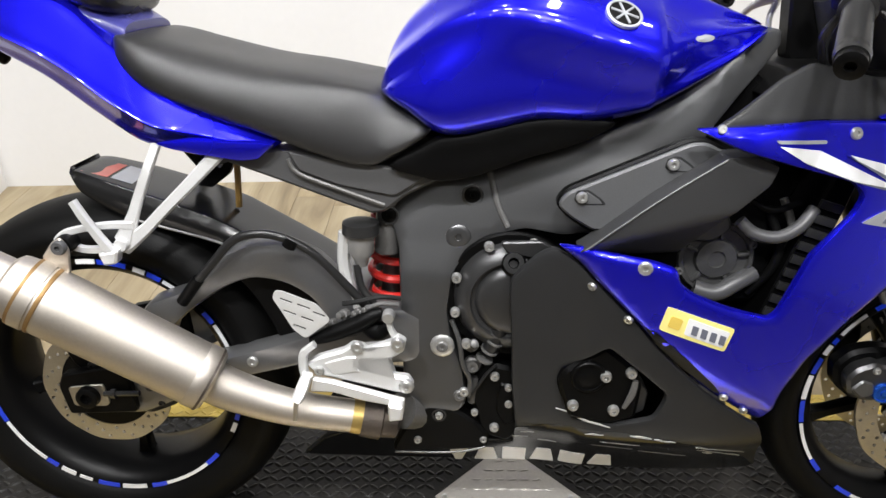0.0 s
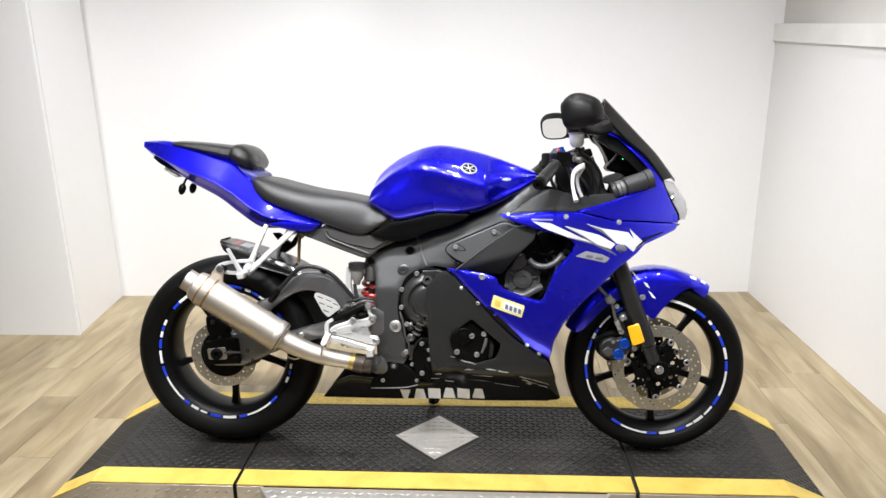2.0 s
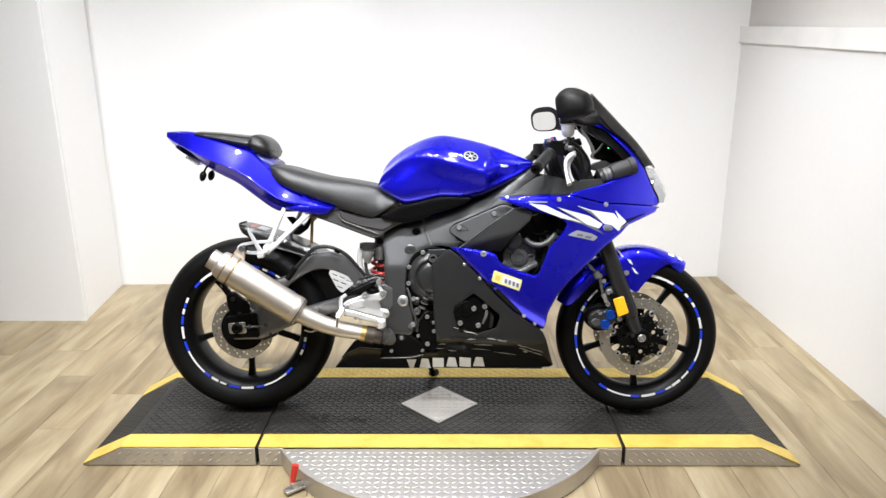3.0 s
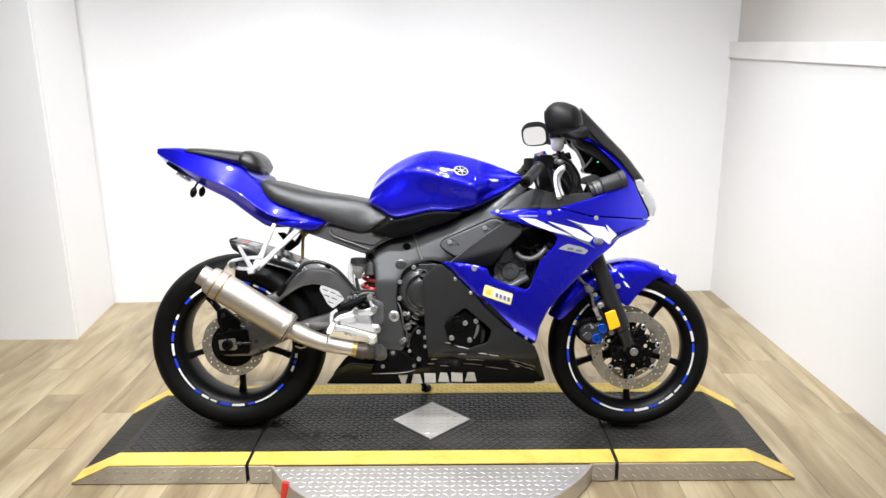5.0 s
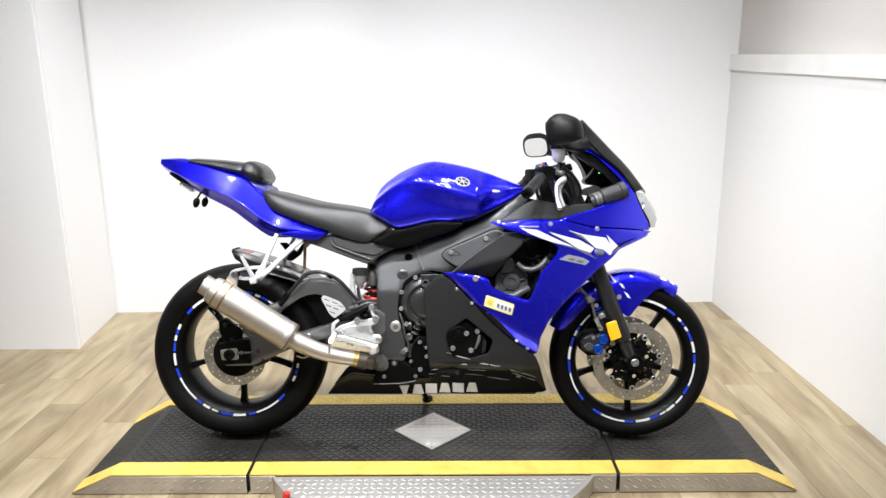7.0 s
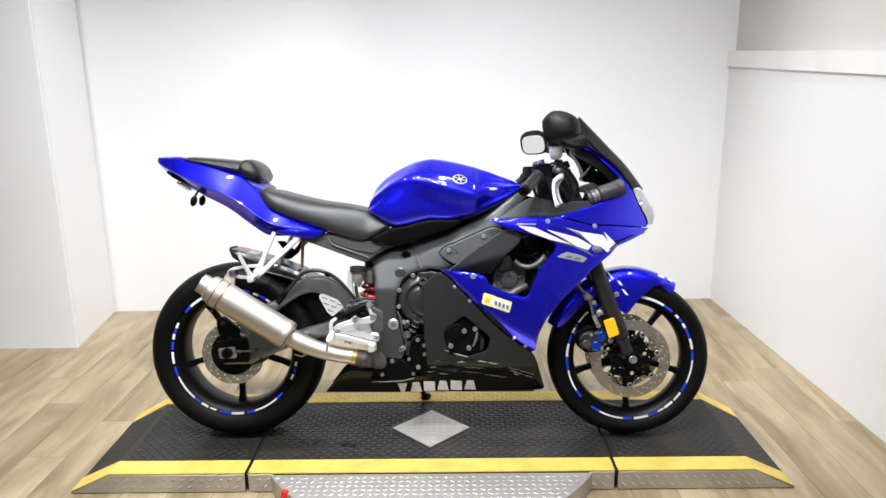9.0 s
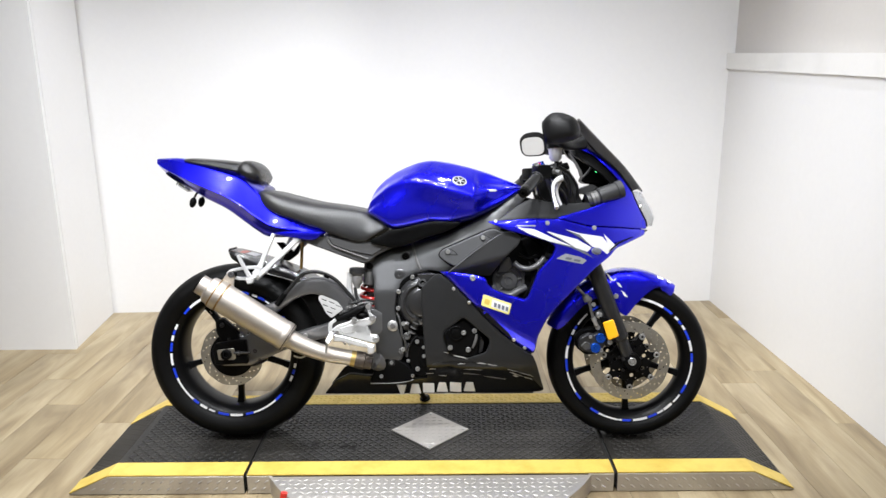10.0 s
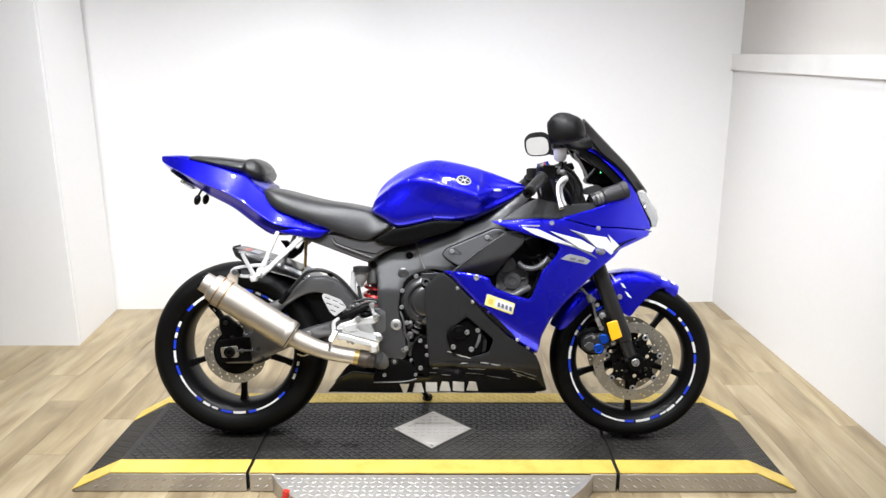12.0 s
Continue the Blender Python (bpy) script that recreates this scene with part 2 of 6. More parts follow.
BLUE = material("blue_paint", (0.013, 0.012, 0.80), 0.27, 0.84, 0.06, 900, coat=1.0, Specular_IOR_Level=0.0)
BLACK = material("black_plastic", (0.005, 0.005, 0.0052), 0.40, grain=0.2, scale=500, bump=0.15, wear=0.4, wear_colour=(0.009, 0.0088, 0.0085), Specular_IOR_Level=0.5, IOR=1.25)
FRAME = material("dark_grey_frame", (0.100, 0.101, 0.104), 0.31, 0.72, 0.1, 700, 0.06, wear=0.4, wear_colour=(0.085, 0.085, 0.087))
CLUTCH = material("dark_cover_metal", (0.060, 0.060, 0.061), 0.32, 0.7, 0.15, 500, 0.1, wear=0.5, wear_colour=(0.028, 0.028, 0.028), Specular_IOR_Level=0.4)
RAIL = material("subframe_grey", (0.085, 0.085, 0.087), 0.40, 0.3, 0.12, 600, 0.08, wear=0.4, wear_colour=(0.052, 0.051, 0.050), Specular_IOR_Level=0.4)
BOLT = material("bright_bolt_steel", (0.50, 0.50, 0.49), 0.32, 0.75, 0.08, 500, wear=0.5, wear_scale=90, wear_colour=(0.22, 0.215, 0.21))
FORK = material("black_fork_tube", (0.020, 0.020, 0.0205), 0.34, 0.3, 0.12, 400, wear=0.4, wear_colour=(0.014, 0.014, 0.014))
COVER = material("cast_cover_grey", (0.095, 0.095, 0.095), 0.38, 0.6, 0.15, 400, 0.08, wear=0.5, wear_colour=(0.075, 0.073, 0.070))
SCOOP = material("charcoal_plastic", (0.028, 0.0282, 0.029), 0.40, grain=0.15, scale=600, bump=0.12, wear=0.4, wear_colour=(0.036, 0.036, 0.036), Specular_IOR_Level=0.5, IOR=1.35)
DUCT = material("grey_plastic", (0.072, 0.073, 0.076), 0.40, grain=0.12, scale=600, bump=0.12, wear=0.4, wear_colour=(0.062, 0.062, 0.061), Specular_IOR_Level=0.4)
HUGGER = material("glossy_black_plastic", (0.006, 0.006, 0.0063), 0.24, grain=0.15, scale=400, wear=0.5, wear_colour=(0.012, 0.0118, 0.0115), Specular_IOR_Level=0.5, IOR=1.5)
GLOSS_BLACK = material("gloss_black_paint", (0.0014, 0.0014, 0.0015), 0.18, grain=0.1, scale=300, wear=0.3, wear_colour=(0.003, 0.0029, 0.0028), Specular_IOR_Level=0.5, IOR=1.3)
HOSE = material("smooth_black_hose", (0.012, 0.012, 0.0122), 0.3, grain=0.2, scale=300, wear=0.5, wear_colour=(0.02, 0.0195, 0.019), Specular_IOR_Level=0.35)
GOLD_TINT = material("gold_heat_tint", (0.42, 0.30, 0.10), 0.42, 0.8, 0.15, 200, wear=0.5, wear_scale=20, wear_colour=(0.30, 0.19, 0.08))
RUSTY = material("heat_stained_steel", (0.075, 0.06, 0.048), 0.5, 0.6, 0.3, 200, 0.2, wear=0.8, wear_scale=30, wear_colour=(0.03, 0.026, 0.024))
SWING = material("swingarm_grey", (0.20, 0.20, 0.204), 0.30, 0.75, 0.12, 700, 0.06, wear=0.4, wear_colour=(0.12, 0.12, 0.12))
BELLY = material("grey_black_plastic", (0.0175, 0.0177, 0.0182), 0.38, grain=0.15, scale=500, bump=0.12, wear=0.4, wear_scale=9, wear_colour=(0.024, 0.024, 0.0242), Specular_IOR_Level=0.5, IOR=1.28)
ENGINE = material("black_engine", (0.0022, 0.0022, 0.0023), 0.40, 0.1, 0.2, 400, 0.15, wear=0.5, wear_colour=(0.004, 0.0038, 0.0036), Specular_IOR_Level=0.5, IOR=1.2)
CAST = material("grey_casting", (0.15, 0.148, 0.145), 0.5, 0.5, 0.2, 300, 0.2, wear=0.5, wear_colour=(0.05, 0.045, 0.04))
RUBBER = material("rubber", (0.0026, 0.0026, 0.0026), 0.50, grain=0.3, scale=300, bump=0.2, wear=0.5, wear_colour=(0.007, 0.0068, 0.0066), Specular_IOR_Level=0.5, IOR=1.2)
VINYL = material("seat_vinyl", (0.013, 0.013, 0.0135), 0.36, grain=0.12, scale=1200, bump=0.35, wear=0.4, wear_colour=(0.024, 0.0232, 0.0225), Specular_IOR_Level=0.6, IOR=1.45)
GLOSS_VINYL = material("pillion_vinyl", (0.009, 0.0088, 0.0086), 0.27, grain=0.12, scale=1200, bump=0.2, wear=0.4, wear_colour=(0.013, 0.0125, 0.012), Specular_IOR_Level=0.35)
RIM = material("black_rim", (0.0025, 0.0025, 0.0027), 0.36, 0.0, 0.1, 300, wear=0.3, Specular_IOR_Level=0.5, IOR=1.22)
TITAN = material("brushed_titanium", (0.52, 0.48, 0.43), 0.52, 1.0, 0.1, 250, 0.05, wear=0.5, wear_scale=9, wear_colour=(0.45, 0.40, 0.34))
STEEL = material("steel", (0.62, 0.62, 0.61), 0.3, 1.0, 0.1, 400, wear=0.4, wear_colour=(0.48, 0.47, 0.45))
DISC = material("brake_steel", (0.56, 0.54, 0.49), 0.40, 1.0, 0.12, 300, wear=0.4, wear_colour=(0.36, 0.31, 0.22))
ALU = material("silver_aluminium", (0.64, 0.64, 0.635), 0.40, 0.45, 0.08, 500, 0.05, wear=0.4, wear_colour=(0.5, 0.5, 0.49))
WHITE = material("white_decal", (0.70, 0.70, 0.71), 0.3, grain=0.03, wear=0.15)
SILVER = material("silver_decal", (0.42, 0.43, 0.46), 0.3, 0.5, 0.04)
GREY_DECAL = material("grey_decal", (0.16, 0.17, 0.22), 0.3, 0.3, 0.04)
STICKER = material("yellow_sticker", (0.80, 0.70, 0.24), 0.35, grain=0.05, wear=0.3)
AMBER = material("amber_reflector", (0.95, 0.46, 0.015), 0.12, grain=0.05, coat=0.6)
ANODISED = material("blue_anodised", (0.02, 0.12, 0.65), 0.22, 0.8, 0.05)
RED = material("red_spring", (0.55, 0.02, 0.015), 0.3, 0.1, 0.05, coat=0.4)
PLASTIC_CLEAR = material("clouded_plastic", (0.22, 0.215, 0.21), 0.35, grain=0.05, wear=0.4)
BRASS = material("rusty_stand", (0.22, 0.13, 0.05), 0.5, 0.6, 0.1)
SMOKE = material("smoked_screen", (0.008, 0.0075, 0.008), 0.10, grain=0.05, Alpha=0.82, coat=0.0, Specular_IOR_Level=0.2)
LENS = material("headlight_lens", (0.80, 0.81, 0.82), 0.05, grain=0.02, Transmission_Weight=0.8, coat=0.6, IOR=1.3)
MIRROR = material("mirror_glass", (0.85, 0.86, 0.87), 0.03, 1.0)
TAN = material("tan_cable_sleeve", (0.34, 0.20, 0.05), 0.5, grain=0.1)
RIM_BLUE = material("rim_sticker_blue", (0.01, 0.04, 0.55), 0.3, grain=0.05)
DARK_RED = material("faded_red_label", (0.45, 0.08, 0.06), 0.4, grain=0.1, wear=0.6, wear_colour=(0.5, 0.35, 0.3))
SCUFF = material("scuff_marks", (0.45, 0.44, 0.42), 0.6, grain=0.3, scale=200)
DECK_BLACK = material("worn_black_tread", (0.0125, 0.0117, 0.0105), 0.36, 0.0, 0.35, 120, 0.3, wear=0.9, wear_scale=4, wear_colour=(0.036, 0.033, 0.029), Specular_IOR_Level=0.28)
TREAD = material("treadplate_aluminium", (0.56, 0.535, 0.50), 0.44, 0.75, 0.12, 150, 0.1, wear=0.6, wear_scale=7, wear_colour=(0.42, 0.40, 0.37))
YELLOW = material("yellow_safety_paint", (0.66, 0.48, 0.10), 0.45, grain=0.08, scale=80, bump=0.15, wear=0.6, wear_scale=14, wear_colour=(0.42, 0.28, 0.03))
CHROME = material("chrome_reflector", (0.80, 0.80, 0.80), 0.10, 1.0, 0.03)
BRAID = material("braided_steel_line", (0.16, 0.16, 0.16), 0.35, 0.7, 0.5, 900, 0.4, wear=0.3)
GAP = material("dark_gap", (0.012, 0.011, 0.01), 0.8, grain=0.2)
HANDLE = material("red_handle", (0.62, 0.03, 0.02), 0.35, grain=0.05)
WALL = material("white_wall_paint", (0.78, 0.775, 0.77), 0.55, grain=0.02, scale=40, bump=0.12, wear=0.3, wear_scale=1.5, wear_colour=(0.74, 0.73, 0.72))
# The upper wall's shade is put into this greyer colour.
WALL_UPPER = material("shaded_wall_paint", (0.62, 0.595, 0.565), 0.6, grain=0.03, scale=40, bump=0.1, wear=0.4, wear_scale=1.2, wear_colour=(0.56, 0.535, 0.505))
TRIM = material("white_trim_paint", (0.8, 0.79, 0.77), 0.4, grain=0.02, wear=0.2)
DIM = material("pale_showroom_wall", (0.55, 0.535, 0.515), 0.7, grain=0.05, scale=30, bump=0.1, wear=0.4, wear_scale=1.0)
# Unseen ceiling, darker than the walls to cut bounce and reflections.
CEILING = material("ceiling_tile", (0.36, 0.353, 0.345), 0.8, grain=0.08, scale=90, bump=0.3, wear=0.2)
LAMP_BODY = material("lamp_housing", (0.7, 0.7, 0.7), 0.4, grain=0.02)


def wood():
    m = bpy.data.materials.new("oak_plank_vinyl")
    m.use_nodes = True
    nt = m.node_tree
    n, link = nt.nodes, nt.links.new
    p = n["Principled BSDF"]
    tc, info = n.new("ShaderNodeTexCoord"), n.new("ShaderNodeObjectInfo")
    shift = n.new("ShaderNodeVectorMath")
    shift.operation = "MULTIPLY_ADD"
    link(info.outputs["Random"], shift.inputs[0])
    shift.inputs[1].default_value = (37, 91, 13)
    link(tc.outputs["Object"], shift.inputs[2])
    mp = n.new("ShaderNodeMapping")
    mp.inputs["Scale"].default_value = (12, 2.0, 1)
    link(shift.outputs[0], mp.inputs["Vector"])
    big = n.new("ShaderNodeTexNoise")
    big.inputs["Scale"].default_value = 1.0
    big.inputs["Detail"].default_value = 5
    big.inputs["Distortion"].default_value = 0.9
    link(mp.outputs[0], big.inputs["Vector"])
    mp2 = n.new("ShaderNodeMapping")
    mp2.inputs["Scale"].default_value = (140, 5, 1)
    link(shift.outputs[0], mp2.inputs["Vector"])
    fine = n.new("ShaderNodeTexNoise")
    fine.inputs["Scale"].default_value = 1.0
    fine.inputs["Detail"].default_value = 4
    link(mp2.outputs[0], fine.inputs["Vector"])
    ramp = n.new("ShaderNodeValToRGB")
    e = ramp.color_ramp.elements
    e[0].position, e[0].color = 0.25, (0.200, 0.148, 0.082, 1)
    e[1].position, e[1].color = 0.75, (0.455, 0.375, 0.240, 1)
    mid = ramp.color_ramp.elements.new(0.5)
    mid.color = (0.335, 0.263, 0.155, 1)
    add = n.new("ShaderNodeMath")
    add.operation = "MULTIPLY_ADD"
    link(info.outputs["Random"], add.inputs[0])
    add.inputs[1].default_value = 0.17
    sub = n.new("ShaderNodeMath")
    sub.operation = "SUBTRACT"
    link(big.outputs["Fac"], sub.inputs[0])
    sub.inputs[1].default_value = 0.085
    link(sub.outputs[0], add.inputs[2])
    link(add.outputs[0], ramp.inputs["Fac"])
    hue = n.new("ShaderNodeHueSaturation")
    vary = n.new("ShaderNodeMapRange")
    vary.inputs["To Min"].default_value, vary.inputs["To Max"].default_value = 0.84, 1.13
    link(fine.outputs["Fac"], vary.inputs["Value"])
    link(vary.outputs["Result"], hue.inputs["Value"])
    link(ramp.outputs["Color"], hue.inputs["Color"])
    link(hue.outputs["Color"], p.inputs["Base Color"])
    p.inputs["Roughness"].default_value = 0.42
    bp = n.new("ShaderNodeBump")
    bp.inputs["Strength"].default_value = 0.15
    bp.inputs["Distance"].default_value = 0.001
    link(fine.outputs["Fac"], bp.inputs["Height"])
    link(bp.outputs["Normal"], p.inputs["Normal"])
    return m


WOOD = wood()


def glow(name, colour, strength):
    m = bpy.data.materials.new(name)
    m.use_nodes = True
    p = m.node_tree.nodes["Principled BSDF"]
    p.inputs["Emission Color"].default_value = (*colour, 1)
    p.inputs["Emission Strength"].default_value = strength
    return m


# ---- the room ----
def wall(name, a, b, z0, z1, thick, mat, label, cat_="wall", back=0.0):
    """A wall whose visible face runs from a to b, with its thickness to the left of that way; z0 and z1 may differ at a and b."""
    (l0, l1), (h0, h1) = ((z if isinstance(z, tuple) else (z, z)) for z in (z0, z1))
    a, b = Vector((*a, 0)), Vector((*b, 0))
    d = (b - a).normalized()
    n = Vector((-d.y, d.x, 0))
    bm = bmesh.new()
    q = [a + n * back, b + n * back, b + n * (back + thick), a + n * (back + thick)]
    lo = [bm.verts.new((p.x, p.y, z)) for p, z in zip(q, (l0, l1, l1, l0))]
    hi = [bm.verts.new((p.x, p.y, z)) for p, z in zip(q, (h0, h1, h1, h0))]
    bm.faces.new(lo)
    bm.faces.new(hi)
    for i in range(4):
        bm.faces.new((lo[i], lo[(i + 1) % 4], hi[(i + 1) % 4], hi[i]))
    return tagged(part(name, bm, mat), label, cat_, kind="structure")


BL, BR, RN = (-1.877, 1.547), (1.622, 1.682), (1.74, -5.0)
PL, LW = (-1.813, 0.984), (-3.6, 0.984)
wall("wall_back", (BR[0] + 0.2, BR[1] + 0.0077), (BL[0] - 0.12, BL[1] - 0.0046), -0.05, HIGH, -0.12, WALL, "smooth white painted back wall, brightly lit")
wall("wall_side", BL, (PL[0] - 0.0034, PL[1] + 0.03), -0.05, HIGH, -0.12, WALL, "short white return wall beside the bay")
wall("wall_left", PL, LW, -0.05, HIGH, -0.02, WALL, "white painted wall stepping forward beside the bay")
wall("wall_right", RN, BR, -0.05, (1.250, 1.418), -0.12, WALL, "white painted half-height side wall")
wall("wall_right_upper", RN, BR, (1.250, 1.418), HIGH, -0.12, WALL_UPPER, "upper side wall set back above a ledge, toned greyish for its shade", back=-0.03)
wall("trim", RN, BR, (1.170, 1.340), (1.260, 1.424), -0.03, TRIM, "white trim board along the top of the half wall", "trim", back=0.014)
# Walls out of view, assumed; their tone sets what the bike reflects.
wall("wall_rear", (-3.6, -5.0), (1.9, -5.0), -0.05, HIGH, -0.12, DIM, "plain pale wall assumed behind the viewer")
wall("wall_far_left", (-3.6, 1.1), (-3.6, -5.0), -0.05, HIGH, -0.12, DIM, "plain pale wall assumed to close the showroom")
tagged(part("ceiling", block((5.8, 7.0, 0.1), 0, (-0.85, -1.6, HIGH + 0.05)), CEILING), "matt grey ceiling, out of view", "ceiling", kind="structure")
floor = tagged(part("floor", block((5.6, 6.9, 0.05), 0, (-0.85, -1.65, -0.0285)), GAP), "oak-look vinyl plank floor with a varied light grain", "floor", kind="structure")


def ceiling_light(x, y):
    ob = tagged(new("ceiling_light"), "round white recessed ceiling downlight out of view, switched on", "ceiling light", "ceiling lights")
    ob.matrix_basis = Matrix.Translation((x, y, HIGH))
    part("housing", turned((0, 0, 0), (0, 0, -1), [(0.0, 0.15), (0.02, 0.15), (0.028, 0.14), (0.028, 0.118), (0.012, 0.116), (0.0, 0.1)], 32), LAMP_BODY, ob)
    return ob


for x, y, _ in DOWN + FAR_FILL:
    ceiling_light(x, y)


def track_light(x, y, aim):
    """An assumed, unseen spot head on a short stem, aimed into the bay."""
    ob = tagged(new("track_spotlight"), "assumed white cylindrical spotlight on a ceiling stem, out of view, switched on", "spotlight", "track spotlights")
    ob.matrix_basis = Matrix.Translation((x, y, HIGH))
    way_ = (Vector(aim) - Vector((x, y, HIGH - 0.12))).normalized()
    tip = Vector((0, 0, -0.12))
    part("stem", turned((0, 0, 0), (0, 0, -1), [(0, 0.03), (0.012, 0.03), (0.014, 0.01), (0.09, 0.01)], 16), LAMP_BODY, ob)
    part("head", turned(tip - way_ * 0.14, tip, [(0.0, 0.03), (0.004, 0.055), (0.125, 0.06), (0.125, 0.054), (0.03, 0.045), (0.03, 0.01)], 24), LAMP_BODY, ob)
    return ob


for x, y, aim, _, _ in SPOTS:
    track_light(x, y, aim)


# ---- the lift ----
DECK = 0.068
lift = tagged(new("motorcycle_lift"), "low black treadplate motorcycle lift with yellow borders and silver sides", "motorcycle lift")


def lens_bars(places, z, length=0.024, width=0.0075, tall=0.0018):
    """Raised lens-shaped bars of a tread plate: (x, y, turn) on the plane z."""
    verts, faces = [], []
    for x, y, a in places:
        c, s = math.cos(a), math.sin(a)
        k = len(verts)
        for p, q, h in ((-1, 0, 0), (-0.45, -1, 0), (0.45, -1, 0), (1, 0, 0), (0.45, 1, 0), (-0.45, 1, 0), (-0.5, 0, 1), (0.5, 0, 1)):
            p, q = p * length / 2, q * width / 2
            verts.append((x + c * p - s * q, y + s * p + c * q, z + h * tall))
        faces += [tuple(k + i for i in f) for f in ((0, 1, 6), (1, 2, 7, 6), (2, 3, 7), (3, 4, 7), (4, 5, 6, 7), (5, 0, 6))]
    me = bpy.data.meshes.new("tread")
    me.from_pydata(verts, [], faces)
    bm = bmesh.new()
    bm.from_mesh(me)
    bpy.data.meshes.remove(me)
    return bm


def tread(x0, x1, y0, y1, pitch, ok=lambda x, y: True, skew=0.6):
    out = []
    for j, y in enumerate(np.arange(y0 + pitch / 2, y1, pitch)):
        for i, x in enumerate(np.arange(x0 + pitch / 2, x1, pitch)):
            if ok(x, y):
                out.append((x, y, skew if (i + j) % 2 else -skew))
    return out


FRONT, BACK, END, BEND, SEAM = -0.302, 0.285, 1.188, 1.055, 0.604


def height(x):
    return DECK if abs(x) < BEND else DECK + (0.006 - DECK) * (abs(x) - BEND) / (END - BEND)


def slab(name, xs, y0, y1, lift_by, mat, label="", down=None):
    """A sheet over the lift's profile from y0 to y1 through the stations xs; y0 and y1 may be functions of x."""
    f0, f1 = (y if callable(y) else (lambda x, y=y: y) for y in (y0, y1))
    rows = []
    for x in xs:
        z = height(x) + lift_by
        low = down if down is not None else z - 0.004
        rows.append([(x, f0(x), low), (x, f0(x), z), (x, f1(x), z), (x, f1(x), low)])
    return part(name, bars(rows), mat, lift, label, sharp=15)


def ends(x):
    return BACK - 0.035 * max(0.0, abs(x) - BEND) / (END - BEND)


G = 0.006
SPANS = [("ramp", [-END, -BEND, -SEAM - G]), ("deck", [-SEAM + G, 0.0, SEAM - G]), ("ramp", [SEAM + G, BEND, END])]
for name, xs in SPANS:
    slab(name, xs, FRONT + 0.002, lambda x: ends(x) - 0.002, 0.0, DECK_BLACK, "worn black steel treadplate", down=0.0015)
    slab("yellow_border", xs, FRONT - 0.001, FRONT + 0.078, 0.0025, YELLOW, "scuffed yellow painted safety border")
    slab("yellow_border", xs, lambda x: ends(x) - 0.08, lambda x: ends(x) + 0.001, 0.0025, YELLOW, "scuffed yellow painted safety border")
for s in (-1, 1):
    part("hinge_gap", block((0.011, 0.56, 0.05), 0, (s * SEAM, -0.01, 0.034)), GAP, lift, "dark gap between the deck sections")


def on_deck(x, y):
    return abs(abs(x) - SEAM) > 0.02 and abs(x + 0.006) + abs(y + 0.012) > 0.16 and abs(x) < BEND - 0.01


tagged(part("tread_pattern", lens_bars(tread(-BEND, BEND, FRONT + 0.085, BACK - 0.085, 0.0185, on_deck), DECK, 0.0225, 0.0092, 0.0020), DECK_BLACK, lift), kind="stuff")
slope = [(x, y, a) for x, y, a in tread(BEND, END, FRONT + 0.085, BACK - 0.12, 0.0185)]
for s in (-1, 1):
    bm = lens_bars([(s * x, y, a) for x, y, a in slope], 0.0, 0.0220, 0.0090, 0.0020)
    for v in bm.verts:
        v.co.z += height(v.co.x)
    tagged(part("tread_pattern", bm, DECK_BLACK, lift), kind="stuff")
tagged(part("border_tread", lens_bars(tread(-1.05, 1.05, BACK - 0.078, BACK - 0.004, 0.0185, lambda x, y: abs(abs(x) - SEAM) > 0.02), DECK + 0.0025, 0.021, 0.006, 0.0016), YELLOW, lift), kind="stuff")

# front skirts of silver treadplate
FACE = FRONT - 0.004
for x0, x1 in ((-END, -SEAM - G), (-SEAM + G, -0.515), (0.515, SEAM - G), (SEAM + G, END)):
    o0, o1 = height(x0) - 0.003, height(x1) - 0.003
    out = [(x0, 0.003), (x1, 0.003), (x1, o1)] + ([(BEND, DECK - 0.003)] if x1 > BEND else []) + ([(-BEND, DECK - 0.003)] if x0 < -BEND else []) + [(x0, o0)]
    skirt = part("skirt", plate(out, FACE, FACE + 0.004, 0.0008), TREAD, lift, "silver treadplate side skirt")
    marks = [(x, z, 0.6 if x < 0 else 2.54) for k, z in enumerate((0.02, 0.046)) for x in np.arange(x0 + 0.02 + 0.012 * k, x1 - 0.015, 0.031) if z + 0.012 < height(x)]
    bm = lens_bars(marks, 0.0, 0.022, 0.0065, 0.0034)
    bm.transform(Matrix.Translation((0, FACE, 0)) @ Matrix.Rotation(radians(90), 4, "X"))
    tagged(part("tread_pattern", bm, TREAD, skirt), kind="stuff")

# half-round front platform
ARC = [(0.60 * math.cos(a), -0.014 + 0.60 * math.sin(a)) for a in np.linspace(math.pi + 0.5078, 2 * math.pi - 0.5078, 41)]
bm = plate([(x, y) for x, y in ARC], 0.002, 0.064, 0.0015)
bm.transform(Matrix(((1, 0, 0, 0), (0, 0, 1, 0), (0, 1, 0, 0), (0, 0, 0, 1))))
stand_plate = part("front_platform", bm, TREAD, lift, "half-round silver treadplate platform", sharp=25)
arc_np = [tuple(p) for p in ARC]


def on_arc(x, y):
    q = np.array([[x, y]])
    return bool(inside(q, arc_np)[0]) and away(q, arc_np)[0] > 0.013


tagged(part("tread_pattern", lens_bars(tread(-0.53, 0.53, -0.62, FRONT, 0.0235, on_arc, 0.5), 0.064, 0.020, 0.0052, 0.0010), TREAD, stand_plate), kind="stuff")

